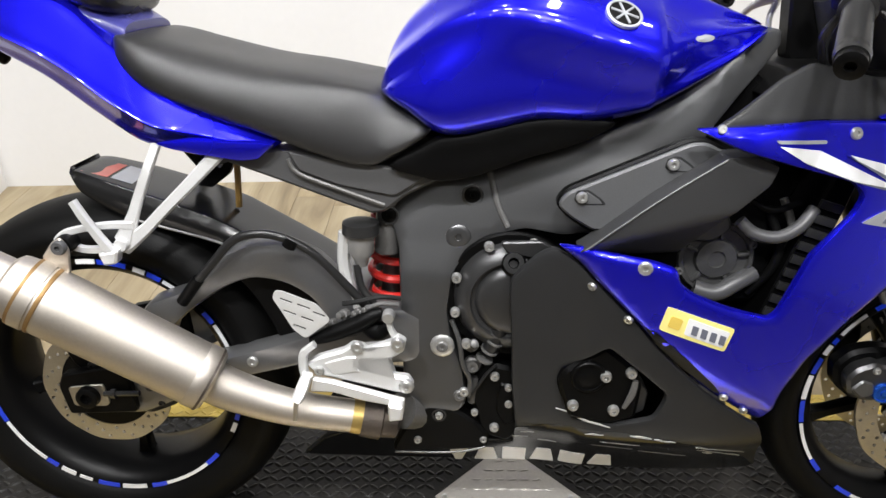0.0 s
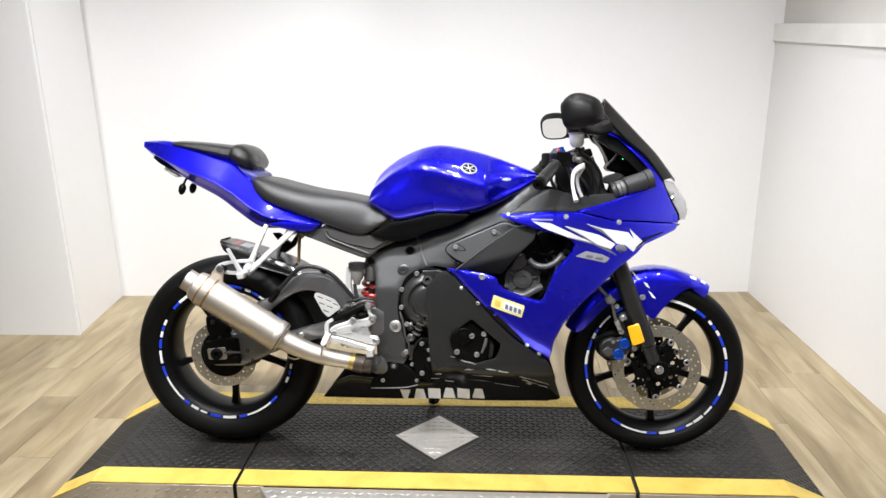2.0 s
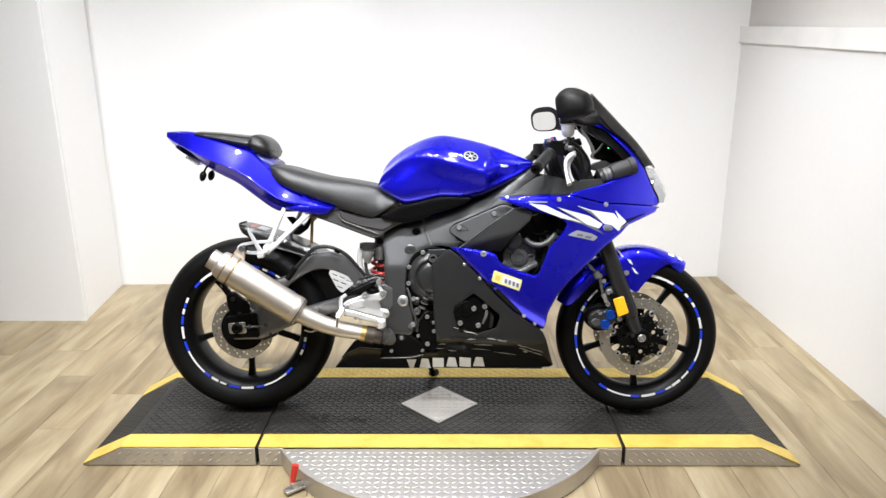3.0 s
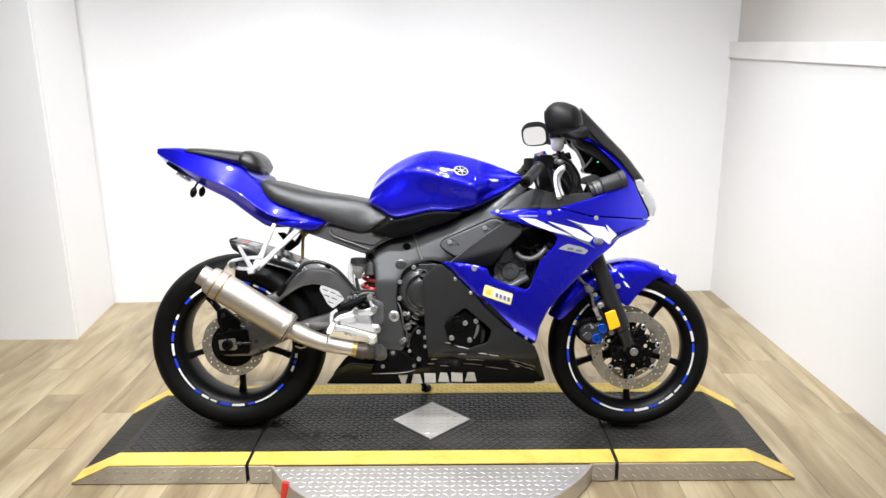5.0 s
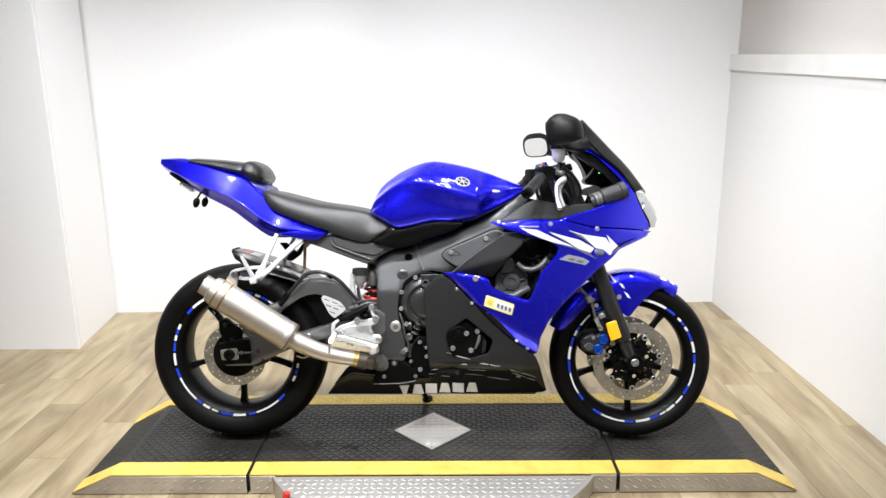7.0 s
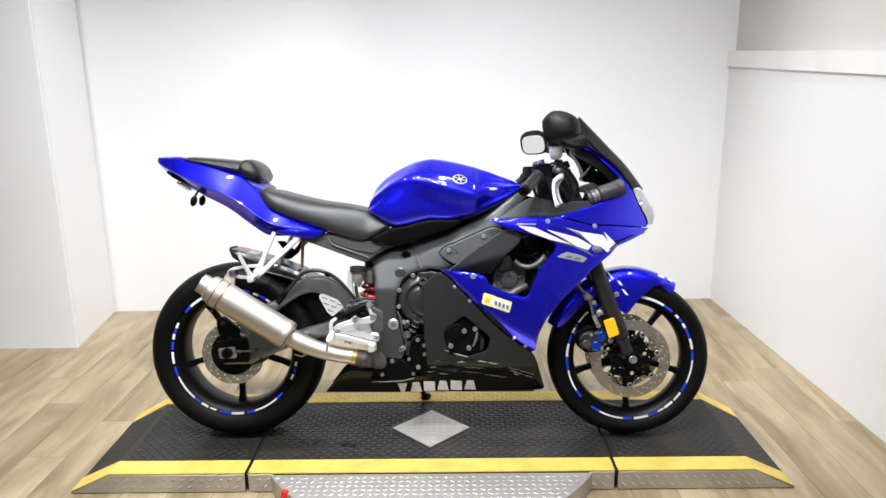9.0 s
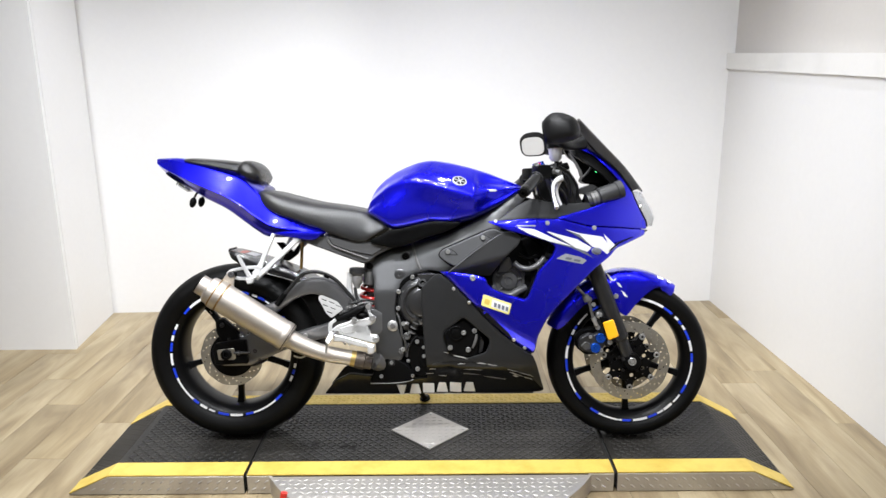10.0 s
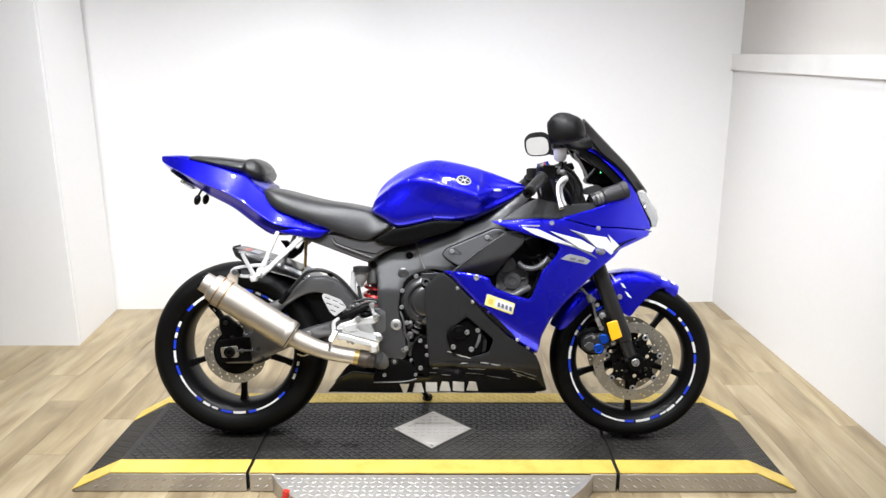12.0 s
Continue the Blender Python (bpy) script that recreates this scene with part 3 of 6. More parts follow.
# diamond cover plate in the deck
bm = plate([(-0.147, -0.012), (-0.006, 0.126), (0.135, -0.012), (-0.006, -0.152)], DECK, DECK + 0.005, 0.001)
bm.transform(Matrix(((1, 0, 0, 0), (0, 0, 1, 0), (0, 1, 0, 0), (0, 0, 0, 1))))
cover = part("diamond_plate", bm, TREAD, lift, "diamond-shaped silver treadplate cover")
inner = lambda x, y: abs(x + 0.006) / 0.141 + abs(y + 0.013) / 0.139 < 0.86
tagged(part("tread_pattern", lens_bars([(x, y, 0.0 if (i := round(x / 0.022) + round(y / 0.017)) % 2 else 0.15) for x, y, _ in tread(-0.15, 0.14, -0.15, 0.13, 0.024, inner)], DECK + 0.005, 0.020, 0.0050, 0.0012), TREAD, cover), kind="stuff")
for x, y in ((-0.128, -0.012), (0.116, -0.012), (-0.006, 0.107), (-0.006, -0.133)):
    part("screw", turned((x, y, DECK + 0.004), (x, y, 1), [(0, 0.006), (0.0025, 0.0055), (0.003, 0.003)], 12), STEEL, cover)

# red-gripped toggle clamp at the platform's edge
clamp = part("toggle_clamp", block((0.07, 0.03, 0.008), 0.002, (-0.450, -0.445, 0.012), Matrix.Rotation(0.66, 4, "Z")), STEEL, lift, "steel toggle clamp with a red grip")
part("arm", block((0.05, 0.012, 0.02), 0.002, (-0.440, -0.436, 0.022), Matrix.Rotation(0.66, 4, "Z")), STEEL, clamp)
part("grip", tube([(-0.460, -0.440, 0.022), (-0.455, -0.435, 0.05), (-0.448, -0.428, 0.084)], [0.007, 0.010, 0.011], 12), HANDLE, clamp, "red rubber grip")

# greasy smudges on the deck
rg = random.Random(3)
for cx, cy in ((-0.424, -0.112), (-0.284, -0.122)):
    for k in range(6):
        x, y, r = cx + rg.uniform(-0.035, 0.035), cy + rg.uniform(-0.02, 0.02), rg.uniform(0.006, 0.013)
        ring = [(x + r * rg.uniform(0.6, 1.3) * math.cos(a), y + 0.75 * r * rg.uniform(0.6, 1.3) * math.sin(a)) for a in np.linspace(0, 2 * math.pi, 11, endpoint=False)]
        bm = plate(ring, DECK + 0.0004, DECK + 0.0021, 0.0004)
        bm.transform(Matrix(((1, 0, 0, 0), (0, 0, 1, 0), (0, 1, 0, 0), (0, 0, 0, 1))))
        part("grease_smudge", bm, GAP, lift, "dark greasy smudge")


# ---- the motorcycle: u runs to its front, v to its left flank, w up from the tyres ----
bike = tagged(new("motorcycle"), "blue sport motorcycle with black lower fairing leaning on its side stand", "motorcycle")
bike.matrix_basis = pose(0, -0.035, DECK + 0.001, -9.0, 0, -1.45)

HU = ([-.4, 0, .1, .2, .3, .42, .52, .6, .66, .7, .74, .77], [.18, .19, .22, .234, .235, .21, .178, .142, .105, .075, .04, .015])
KW = ([.14, .17, .2, .25, .285, .31, .36, .45, .55, .62, .7, .76, .85, .93, 1, 1.05], [.4, .46, .54, .69, .825, .88, .915, .955, .99, 1, 1, .98, .86, .7, .52, .4])
HS = np.array(cat(list(zip(*HU)), 12))
KS = np.array(cat(list(zip(*KW)), 12))


def flank(u, w):
    """How far out the bodywork's side lies."""
    return -float(np.interp(u, HS[:, 0], HS[:, 1]) * np.interp(w, KS[:, 0], KS[:, 1]))


def folded(u, w):
    """The side fairing: below a crease it tucks in towards the lower fairing."""
    line = float(np.interp(u, [.02, .07, .126, .178, .273, .339, .356], [.626, .601, .543, .49, .424, .389, .368]))
    return flank(u, w) + .5 * max(0.0, line - w)


def off(d):
    return lambda u, w: folded(u, w) - d


def outwards(f, u, w, e=.004):
    """The way straight out of a surface v = f(u, w)."""
    return Vector(((f(u + e, w) - f(u - e, w)) / (2 * e), -1, (f(u, w + e) - f(u, w - e)) / (2 * e))).normalized()


def bolt(parent, u, v, w, r=0.007, mat=BOLT, tall=0.005, axis=(0, -1, 0)):
    """A screw head: a small socket head, or a domed head where it is large."""
    a = Vector((u, v, w))
    if r > 0.0105:
        prof = [(0, r), (tall * 0.5, r), (tall * 0.85, r * 0.86), (tall, r * 0.6), (tall, r * 0.3), (tall * 0.6, r * 0.26), (tall * 0.6, 0.0005)]
    else:
        prof = [(0, r), (tall * 0.6, r), (tall, r * 0.8), (tall, r * 0.38), (tall * 0.55, r * 0.33), (tall * 0.55, 0.0005)]
    return part("bolt", turned(a, a + Vector(axis), prof, 14), mat, parent)


# -- wheels --
def arc_piece(r0, r1, a0, a1, v, th, n=8):
    rows = []
    for a in np.linspace(a0, a1, n):
        c, s = math.cos(a), math.sin(a)
        rows.append([(r0 * c, v, r0 * s), (r1 * c, v, r1 * s), (r1 * c, v + th, r1 * s), (r0 * c, v + th, r0 * s)])
    return bars(rows)


def circle(cu, cw, r, n):
    return [(cu + r * math.cos(2 * math.pi * k / n), cw + r * math.sin(2 * math.pi * k / n)) for k in range(n)]


def brake_disc(parent, R, r, v, holes, label):
    hs = [circle(q * math.cos(a), q * math.sin(a), 0.0034, 6) for k in range(holes) for q, a in [((R + r) / 2 + (-0.28, 0.0, 0.28)[k % 3] * (R - r), 2 * math.pi * k / holes)]]
    out = [((R + 0.0009 * math.cos(a * 10)) * math.cos(a), (R + 0.0009 * math.cos(a * 10)) * math.sin(a)) for a in np.linspace(0, 2 * math.pi, 120, endpoint=False)]
    return part("brake_disc", shell(out, lambda u, w: v, 0.005, 0.013, hs + [circle(0, 0, r, 60)], 0.0005), DISC, parent, label, sharp=30)


STICKERS = {
    "front_wheel": [(58, 80, "w"), (48, 57, "b"), (40, 44, "w"), (35, 39, "b"), (29, 33.5, "w"), (19, 28, "b"), (8, 18, "w"), (-2, 6, "b"), (-24, -2.5, "t"), (-33, -24.5, "b"), (-44, -35, "t"), (-55, -46, "w"), (-62, -56, "t"), (-71, -63, "b"), (-85, -72, "w"), (-95, -87, "b"), (-118, -95.5, "t"), (-127, -118.5, "b"), (-147, -140, "b"), (-168, -147.5, "t"), (-180, -169, "b"), (167, 179, "w"), (158, 166, "b"), (151, 156, "w"), (147, 150, "b"), (132, 145, "t"), (84, 96, "b"), (98, 112, "t"), (114, 128, "b")],
    "rear_wheel": [(133, 140, "b"), (119, 132.5, "w"), (152, 157, "w"), (158, 162, "b"), (163, 168, "w"), (170, 178, "b"), (180, 191, "w"), (194, 203, "b"), (203.5, 228, "t"), (228.5, 234, "b"), (236, 243, "w"), (245, 251, "t"), (254, 264, "b"), (265.5, 277, "w"), (280, 287, "b"), (287.5, 311, "t"), (311.5, 319, "b"), (334, 339, "w"), (341, 345, "b"), (347, 351, "w"), (10, 30, "t"), (31, 37, "b"), (48, 58, "t"), (59, 65, "b"), (66, 71, "w"), (74, 86, "b"), (87, 95, "w"), (100, 116, "b")],
}


def wheel(name, cu, cw, R, W, rw, label):
    h = rw / 2
    prof = [(-h, .2165), (-h - .003, .2245), (-h + .004, .2255), (-h + .012, .212), (-h * .5, .204), (0, .2), (h * .5, .204), (h - .012, .212), (h - .004, .2255), (h + .003, .2245), (h, .2165), (h - .014, .200), (h * .4, .192), (-h * .4, .192), (-h + .014, .200)]
    rim = part(name, turned((0, 0, 0), (0, 1, 0), prof, 96, closed=True), RIM, bike, label)
    rim.matrix_basis = Matrix.Translation((cu, 0, cw))
    s = R - .222
    tp = [(-h + .004, .2235), (-W * .44, .2235 + s * .12), (-W * .5, .222 + s * .42), (-W * .475, .222 + s * .62), (-W * .40, .222 + s * .8), (-W * .26, R - s * .07), (-W * .12, R - s * .012), (0, R)]
    tp = tp + [(-v, r) for v, r in tp[-2::-1]]
    fine = cat(tp, 3)
    part("tyre", turned((0, 0, 0), (0, 1, 0), [tuple(p) for p in fine], 120, closed=True), RUBBER, rim, "black rubber tyre")
    hub = turned((0, -h * .75, 0), (0, 1, 0), [(0, .022), (0, .042), (.012, .046), (h * .5, .038), (h, .038), (h * 1.5 - .012, .046), (h * 1.5, .042), (h * 1.5, .022)], 32)
    part("hub", hub, RIM, rim)
    spoke = None
    for k in range(5):
        if spoke is None:
            rows = []
            for r, wd, dp in ((.036, .034, .030), (.06, .026, .024), (.11, .0205, .020), (.16, .019, .020), (.188, .024, .024), (.2, .036, .03)):
                rows.append([(r, -dp / 2, -wd * .35), (r, -dp / 2 + .004, -wd / 2), (r, dp / 2, -wd / 2), (r, dp / 2, wd / 2), (r, -dp / 2 + .004, wd / 2), (r, -dp / 2, wd * .35)])
            spoke = part("spoke", bars(rows), RIM, rim)
            o = spoke
        else:
            o = again(spoke, Matrix())
        o.matrix_basis = Matrix.Rotation(-radians(270 + 72 * k), 4, "Y")
    v = -h - .0046
    for a0, a1, tone in STICKERS[name]:
        a, b = radians(a0), radians(a1)
        inset = .0012 if tone == "t" else 0.0
        part("rim_sticker", arc_piece(.2165 + inset, .2245 - inset, a, b, v, .002, max(3, int((b - a) * 24))), RIM_BLUE if tone == "b" else WHITE, rim, "blue rim sticker" if tone == "b" else "white rim sticker")
    part("valve_stem", turned((.19 * math.cos(2.2), -.004, .19 * math.sin(2.2)), (.15 * math.cos(2.2), -.012, .15 * math.sin(2.2)), [(0, .004), (.02, .004), (.022, .0028), (.03, .0028)], 10), STEEL, rim)
    return rim


FU, FW, RU, RW = 0.6925, 0.285, -0.691, 0.310
front = wheel("front_wheel", FU, FW, 0.2845, 0.118, 0.092, "black five-spoke front wheel with blue and white rim stickers")
front.scale = (0.985, 1, 0.985)
rear = wheel("rear_wheel", RU, RW, 0.310, 0.178, 0.142, "black five-spoke rear wheel with blue and white rim stickers")
def disc_carrier(v):
    """A dark drilled star that carries a floating disc on seven bobbins."""
    out_ = []
    for k in range(7):
        a = -math.pi / 2 + k * 2 * math.pi / 7
        for da, r in ((-.225, .074), (-.15, .080), (-.105, .100), (.105, .100), (.15, .080), (.225, .074)):
            out_.append((r * math.cos(a + da), r * math.sin(a + da)))
    gaps = [circle(r * math.cos(a), r * math.sin(a), q, 8) for k in range(14) for r, q, a in [(.066, .0034, k * math.pi / 7 + .1)]]
    gaps += [circle(.052 * math.cos(a), .052 * math.sin(a), .0075, 10) for a in np.arange(7) * 2 * math.pi / 7 + .35]
    return shell(rounded(out_, .004, 2), lambda u, w: v, .006, .012, gaps + [circle(0, 0, .033, 30)], .0012)


for v, s in ((-.066, -1), (.061, 1)):
    brake_disc(front, 0.1385, 0.103, v, 66, "drilled floating steel brake disc")
    part("disc_carrier", disc_carrier(v - .001 if s < 0 else v), RIM, front, "black drilled disc carrier")
    part("carrier_hub", turned((0, v + .004, 0), (0, 1, 0), [(0, .030), (-.004, .034), (-.004, .042), (.004, .046), (.014, .046), (.014, .030)], 36), RIM, front)
    for k in range(7):
        a = -math.pi / 2 + k * 2 * math.pi / 7
        c, q = .0945 * math.cos(a), .0945 * math.sin(a)
        part("bobbin", turned((c, v - .0045, q), (c, 1, q), [(.002, .0045), (0, .0055), (0, .0095), (.001, .0105), (.011, .0105), (.011, .0045)], 18, closed=True), BOLT, front, "steel disc bobbin")
    for k in range(5):
        a = k * 2 * math.pi / 5 + .3
        bolt(front, .040 * math.cos(a), v - .004, .040 * math.sin(a), .0055, CLUTCH, .005)
brake_disc(rear, 0.110, 0.078, -0.088, 48, "drilled steel rear brake disc")
part("disc_carrier", turned((0, -.086, 0), (0, 1, 0), [(0, .03), (0, .078), (.005, .08), (.02, .05), (.02, .03)], 36), RIM, rear, "black disc carrier")

# -- front fork, caliper and fender --
top, low = Vector((.425, 0, .965)), Vector((.682, 0, .300))
way = (low - top).normalized()
LEG = .088
for s in (-1, 1):
    o = Vector((0, s * LEG, 0))
    leg = part("fork_leg", turned(top + o, low + o, [(0, .02), (0, .0245), (.30, .0245), (.302, .027), (.62, .0275), (.64, .026), (.645, .0205), (.70, .0205), (.705, .02)], 24), FORK, bike, "black upside-down fork leg")
    foot = Vector((.692, s * LEG, .290))
    part("axle_clamp", turned(foot + Vector((0, -.02, 0)), foot + Vector((0, 1, 0)), [(0, .02), (0, .027), (.004, .030), (.036, .030), (.04, .027), (.04, .02)], 24), ENGINE, leg)
    bolt(leg, .660, s * (LEG + .016), .300, .006, CLUTCH, .006, (0, s, 0))
part("front_axle", turned((.691, -.112, .292), (.691, 1, .292), [(0, .006), (.004, .006), (.004, .0105), (0, .0115), (.002, .0135), (.014, .0145), (.014, .012), (.26, .012)], 18), BOLT, bike, "bright steel axle end")
body_ = rounded([(.508, .361), (.520, .378), (.547, .389), (.562, .383), (.573, .392), (.600, .380), (.602, .353), (.582, .322), (.544, .320), (.515, .331)], .008)
for s in (-1, 1):
    cal = part("brake_caliper", plate(body_, s * .104, s * .074, .005), CLUTCH, bike, "dark grey four-piston brake caliper with blue anodised caps")
    part("caliper_half", plate(rounded([(.497, .372), (.520, .396), (.556, .404), (.598, .398), (.606, .350), (.585, .312), (.536, .308), (.503, .335)], .010), s * .080, s * .048, .006), ENGINE, cal, "black inner caliper half")
    part("bleed_bridge", plate(rounded([(.514, .346), (.530, .362), (.548, .356), (.552, .336), (.532, .328)], .005), s * .109, s * .103, .003), COVER, cal)
    for u, w in ((.583, .373), (.566, .339)):
        part("piston_cap", turned((u, s * .102, w), (u, s * 9, w), [(0, .0175), (.005, .0175), (.008, .0162), (.009, .0140), (.0065, .0130), (.0065, .006), (.009, .005), (.009, .001)], 24), ANODISED, cal, "blue anodised piston cap")
    for u, w, r in ((.573, .409, .0085), (.615, .358, .0085), (.585, .330, .0075), (.549, .377, .006)):
        bolt(cal, u, s * .103, w, r, axis=(0, s, 0))
    part("caliper_bracket", plate(rounded([(.556, .455), (.590, .470), (.618, .420), (.640, .360), (.612, .336), (.590, .352), (.575, .40)], .010), s * .092, s * .070, .004), CLUTCH, bike, "black caliper bracket on the fork foot")
    bolt(bike, .578, s * .094, .451, .0115, BOLT, .010, (0, s, 0))
refl = part("side_reflector", plate(rounded([(.587, .429), (.622, .441), (.642, .383), (.606, .367)], .005), -.124, -.114, .003), AMBER, bike, "amber side reflector on the fork")
part("reflector_bracket", plate(rounded([(.576, .448), (.600, .446), (.634, .41), (.640, .386), (.6, .376)], .004), -.115, -.108, .001), ENGINE, refl, "thin black bracket")
for k, (u, w) in enumerate(((.556, .490), (.541, .507))):
    bolt(bike, u, -.112, w, .0075 if k == 0 else .010, BOLT if k == 0 else CAST, .007)


def fender():
    lows = [(58, .300), (64, .288), (72, .268), (80, .225), (88, .185), (95, .160), (102, .172), (109, .21), (116, .243), (126, .252), (140, .252), (152, .258), (157, .272)]
    rows = []
    for a, rs in cat(lows, 3):
        t = radians(a)
        c, s = math.cos(t), math.sin(t)
        wide = 0.066 * (0.55 + 0.45 * min(1, (a - 54) / 16)) * (1 if a < 145 else 1 - (a - 145) * .02)
        crown = .306 + .012 * math.exp(-((a - 92) / 22) ** 2)
        half = cat([(0, crown), (wide * .55, crown - .003), (wide * .9, crown - .014), (wide * 1.06, min(crown - .03, (crown + rs) / 2 + .01)), (wide * 1.03, min(rs, crown - .02))], 3)
        full = [(-p[0], p[1]) for p in half[::-1]] + [(p[0], p[1]) for p in half[1:]]
        rows.append([(FU + r * c, v, FW + r * s) for v, r in full])
    return strip(rows, 0.003)


fend = part("front_fender", fender(), BLUE, bike, "glossy blue front fender")
for s in (-1, 1):
    bolt(fend, .640, s * .071, .512, .009, axis=(0, s, 0))
    bolt(fend, .596, s * .071, .545, .006, ENGINE, axis=(0, s, 0))
for pts in ([(.603, .594), (.611, .590), (.629, .568), (.622, .566)], [(.640, .561), (.652, .556), (.661, .541), (.650, .546)], [(.657, .532), (.668, .525), (.681, .508), (.669, .512)]):
    part("white_flash", plate(pts, -.0722, -.0705, .0002), WHITE, fend, "white flash on the fender")
# Two small white patches near the fender tip.
for a0, a1, v in ((72, 68, -.050), (65, 62, -.045)):
    rows = []
    for a in np.linspace(a0, a1, 5):
        c, q = math.cos(radians(a)), math.sin(radians(a))
        rows.append([(FU + r * c, v + d, FW + r * q) for d, r in ((-.003, .3015), (.003, .3050), (.009, .3078))])
    part("white_flash", strip(rows, .0008), WHITE, fend, "white flash on the fender")

# -- fuel tank, seats and tail --
def tank_ring(top, wide, crown, shoulder, waist, low, floor_):
    """Half a section of the tank: crown, shoulder crease, waist and lower edge."""
    sv, sw = shoulder
    return [(0, top), (wide * .6, top - .003), (wide, crown), (sv - .042, sw + (crown - sw) * .46), (sv - .018, sw + (crown - sw) * .20), (sv - .004, sw - .002), (sv - .002, sw - .022), waist, low, (0, floor_)]


T = [
    (-.209, tank_ring(.822, .05, .820, (.095, .814), (.098, .804), (.085, .800), .79)),
    (-.196, tank_ring(.862, .06, .857, (.120, .838), (.128, .812), (.12, .797), .78)),
    (-.170, tank_ring(.901, .065, .893, (.132, .860), (.150, .815), (.138, .784), .76)),
    (-.120, tank_ring(.940, .07, .931, (.154, .892), (.167, .822), (.15, .754), .74)),
    (-.050, tank_ring(.972, .072, .962, (.177, .914), (.171, .845), (.152, .764), .74)),
    (.010, tank_ring(.982, .075, .970, (.187, .908), (.170, .838), (.15, .776), .74)),
    (.075, tank_ring(.973, .073, .961, (.190, .890), (.172, .825), (.148, .772), .74)),
    (.140, tank_ring(.957, .07, .945, (.188, .872), (.171, .818), (.146, .784), .76)),
    (.158, tank_ring(.952, .068, .941, (.182, .868), (.167, .820), (.143, .792), .765)),
    (.170, tank_ring(.948, .067, .937, (.172, .867), (.158, .823), (.140, .797), .77)),
    (.205, tank_ring(.937, .064, .928, (.140, .878), (.135, .838), (.128, .814), .78)),
    (.262, tank_ring(.915, .056, .908, (.110, .884), (.111, .858), (.108, .845), .81)),
    (.300, tank_ring(.900, .045, .896, (.086, .887), (.09, .877), (.085, .868), .83)),
    (.322, tank_ring(.888, .03, .887, (.058, .884), (.06, .880), (.055, .876), .86)),
]
tank = part("fuel_tank", body(T, 5, 4), BLUE, bike, "glossy blue fuel tank", sharp=60)


def tank_side(u, w):
    """The tank's flank at (u, w)."""
    rows = np.array([[s[0]] + [c for p in s[1] for c in p] for s in T])
    row = [np.interp(u, rows[:, 0], rows[:, i]) for i in range(1, rows.shape[1])]
    vs, ws = np.array(row[0::2]), np.array(row[1::2])
    return -float(np.interp(w, ws[::-1], vs[::-1]))


def round_badge(u, w):
    tilt = outwards(tank_side, u, w, .012)
    a = Vector((u, tank_side(u, w), w)) + tilt * .001
    badge = part("tank_emblem", turned(a, a + tilt, [(0, .024), (.004, .024), (.0045, .0230), (.0045, .0205), (.003, .0200), (.003, .001)], 32), SILVER, tank, "round silver and dark emblem")
    b = a + tilt * .0034
    part("emblem_field", turned(b, b + tilt, [(0, .0198), (.0006, .0198), (.0010, .001)], 32), ENGINE, badge)
    side = tilt.cross(Vector((0, 0, 1))).normalized()
    up = side.cross(tilt)
    for k in range(3):
        t = k * math.pi / 3 + math.pi / 2
        d = (math.cos(t) * side + math.sin(t) * up)
        part("emblem_bar", tube([b + tilt * .0008 - d * .018, b + tilt * .0008 + d * .018], .0017, 6, 1), SILVER, badge)


round_badge(.104, .905)
part("tank_label", shell([(.216 + .014 * math.cos(a), .876 + .0045 * math.sin(a)) for a in np.linspace(0, 2 * math.pi, 20, endpoint=False)], lambda u, w: tank_side(u, w) - .0018, .002, .004, (), .0004), SILVER, tank, "small silver oval label")
part("fuel_cap", turned((.075, 0, .955), (.092, 0, 1.1), [(0, .06), (.006, .06), (.010, .055), (.011, .02)], 36), STEEL, tank, "round steel fuel cap")
out = cat([(-.124, .748), (-.086, .753), (-.010, .772), (.047, .776), (.106, .772), (.094, .757), (.047, .736), (-.010, .719), (-.068, .697), (-.116, .687), (-.146, .691), (-.195, .708), (-.150, .735)], 3, True)
tc = part("tank_side_cover", shell([tuple(p) for p in out], lambda u, w: -.150 - .04 * (w - .73), .02, .012, (), .006), ENGINE, bike, "matt black cover below the tank")
both(tc)

S = [
    (-0.585, [(0, 0.867), (0.059, 0.865), (0.075, 0.875), (0.080, 0.862), (0.060, 0.855), (0, 0.850)]),
    (-0.570, [(0, 0.880), (0.077, 0.878), (0.105, 0.875), (0.112, 0.850), (0.090, 0.838), (0, 0.830)]),
    (-0.535, [(0, 0.876), (0.088, 0.874), (0.128, 0.862), (0.135, 0.825), (0.110, 0.812), (0, 0.800)]),
    (-0.480, [(0, 0.861), (0.094, 0.859), (0.138, 0.839), (0.145, 0.800), (0.120, 0.790), (0, 0.780)]),
    (-0.390, [(0, 0.839), (0.100, 0.837), (0.143, 0.815), (0.150, 0.768), (0.120, 0.760), (0, 0.750)]),
    (-0.300, [(0, 0.826), (0.100, 0.824), (0.140, 0.802), (0.150, 0.735), (0.120, 0.725), (0, 0.720)]),
    (-0.230, [(0, 0.813), (0.094, 0.811), (0.132, 0.795), (0.146, 0.718), (0.118, 0.705), (0, 0.700)]),
    (-0.190, [(0, 0.803), (0.083, 0.801), (0.125, 0.782), (0.150, 0.730), (0.118, 0.718), (0, 0.710)]),
    (-0.155, [(0, 0.781), (0.083, 0.779), (0.130, 0.772), (0.150, 0.748), (0.122, 0.740), (0, 0.730)]),
    (-0.140, [(0, 0.766), (0.071, 0.764), (0.120, 0.767), (0.138, 0.755), (0.118, 0.750), (0, 0.745)]),
]
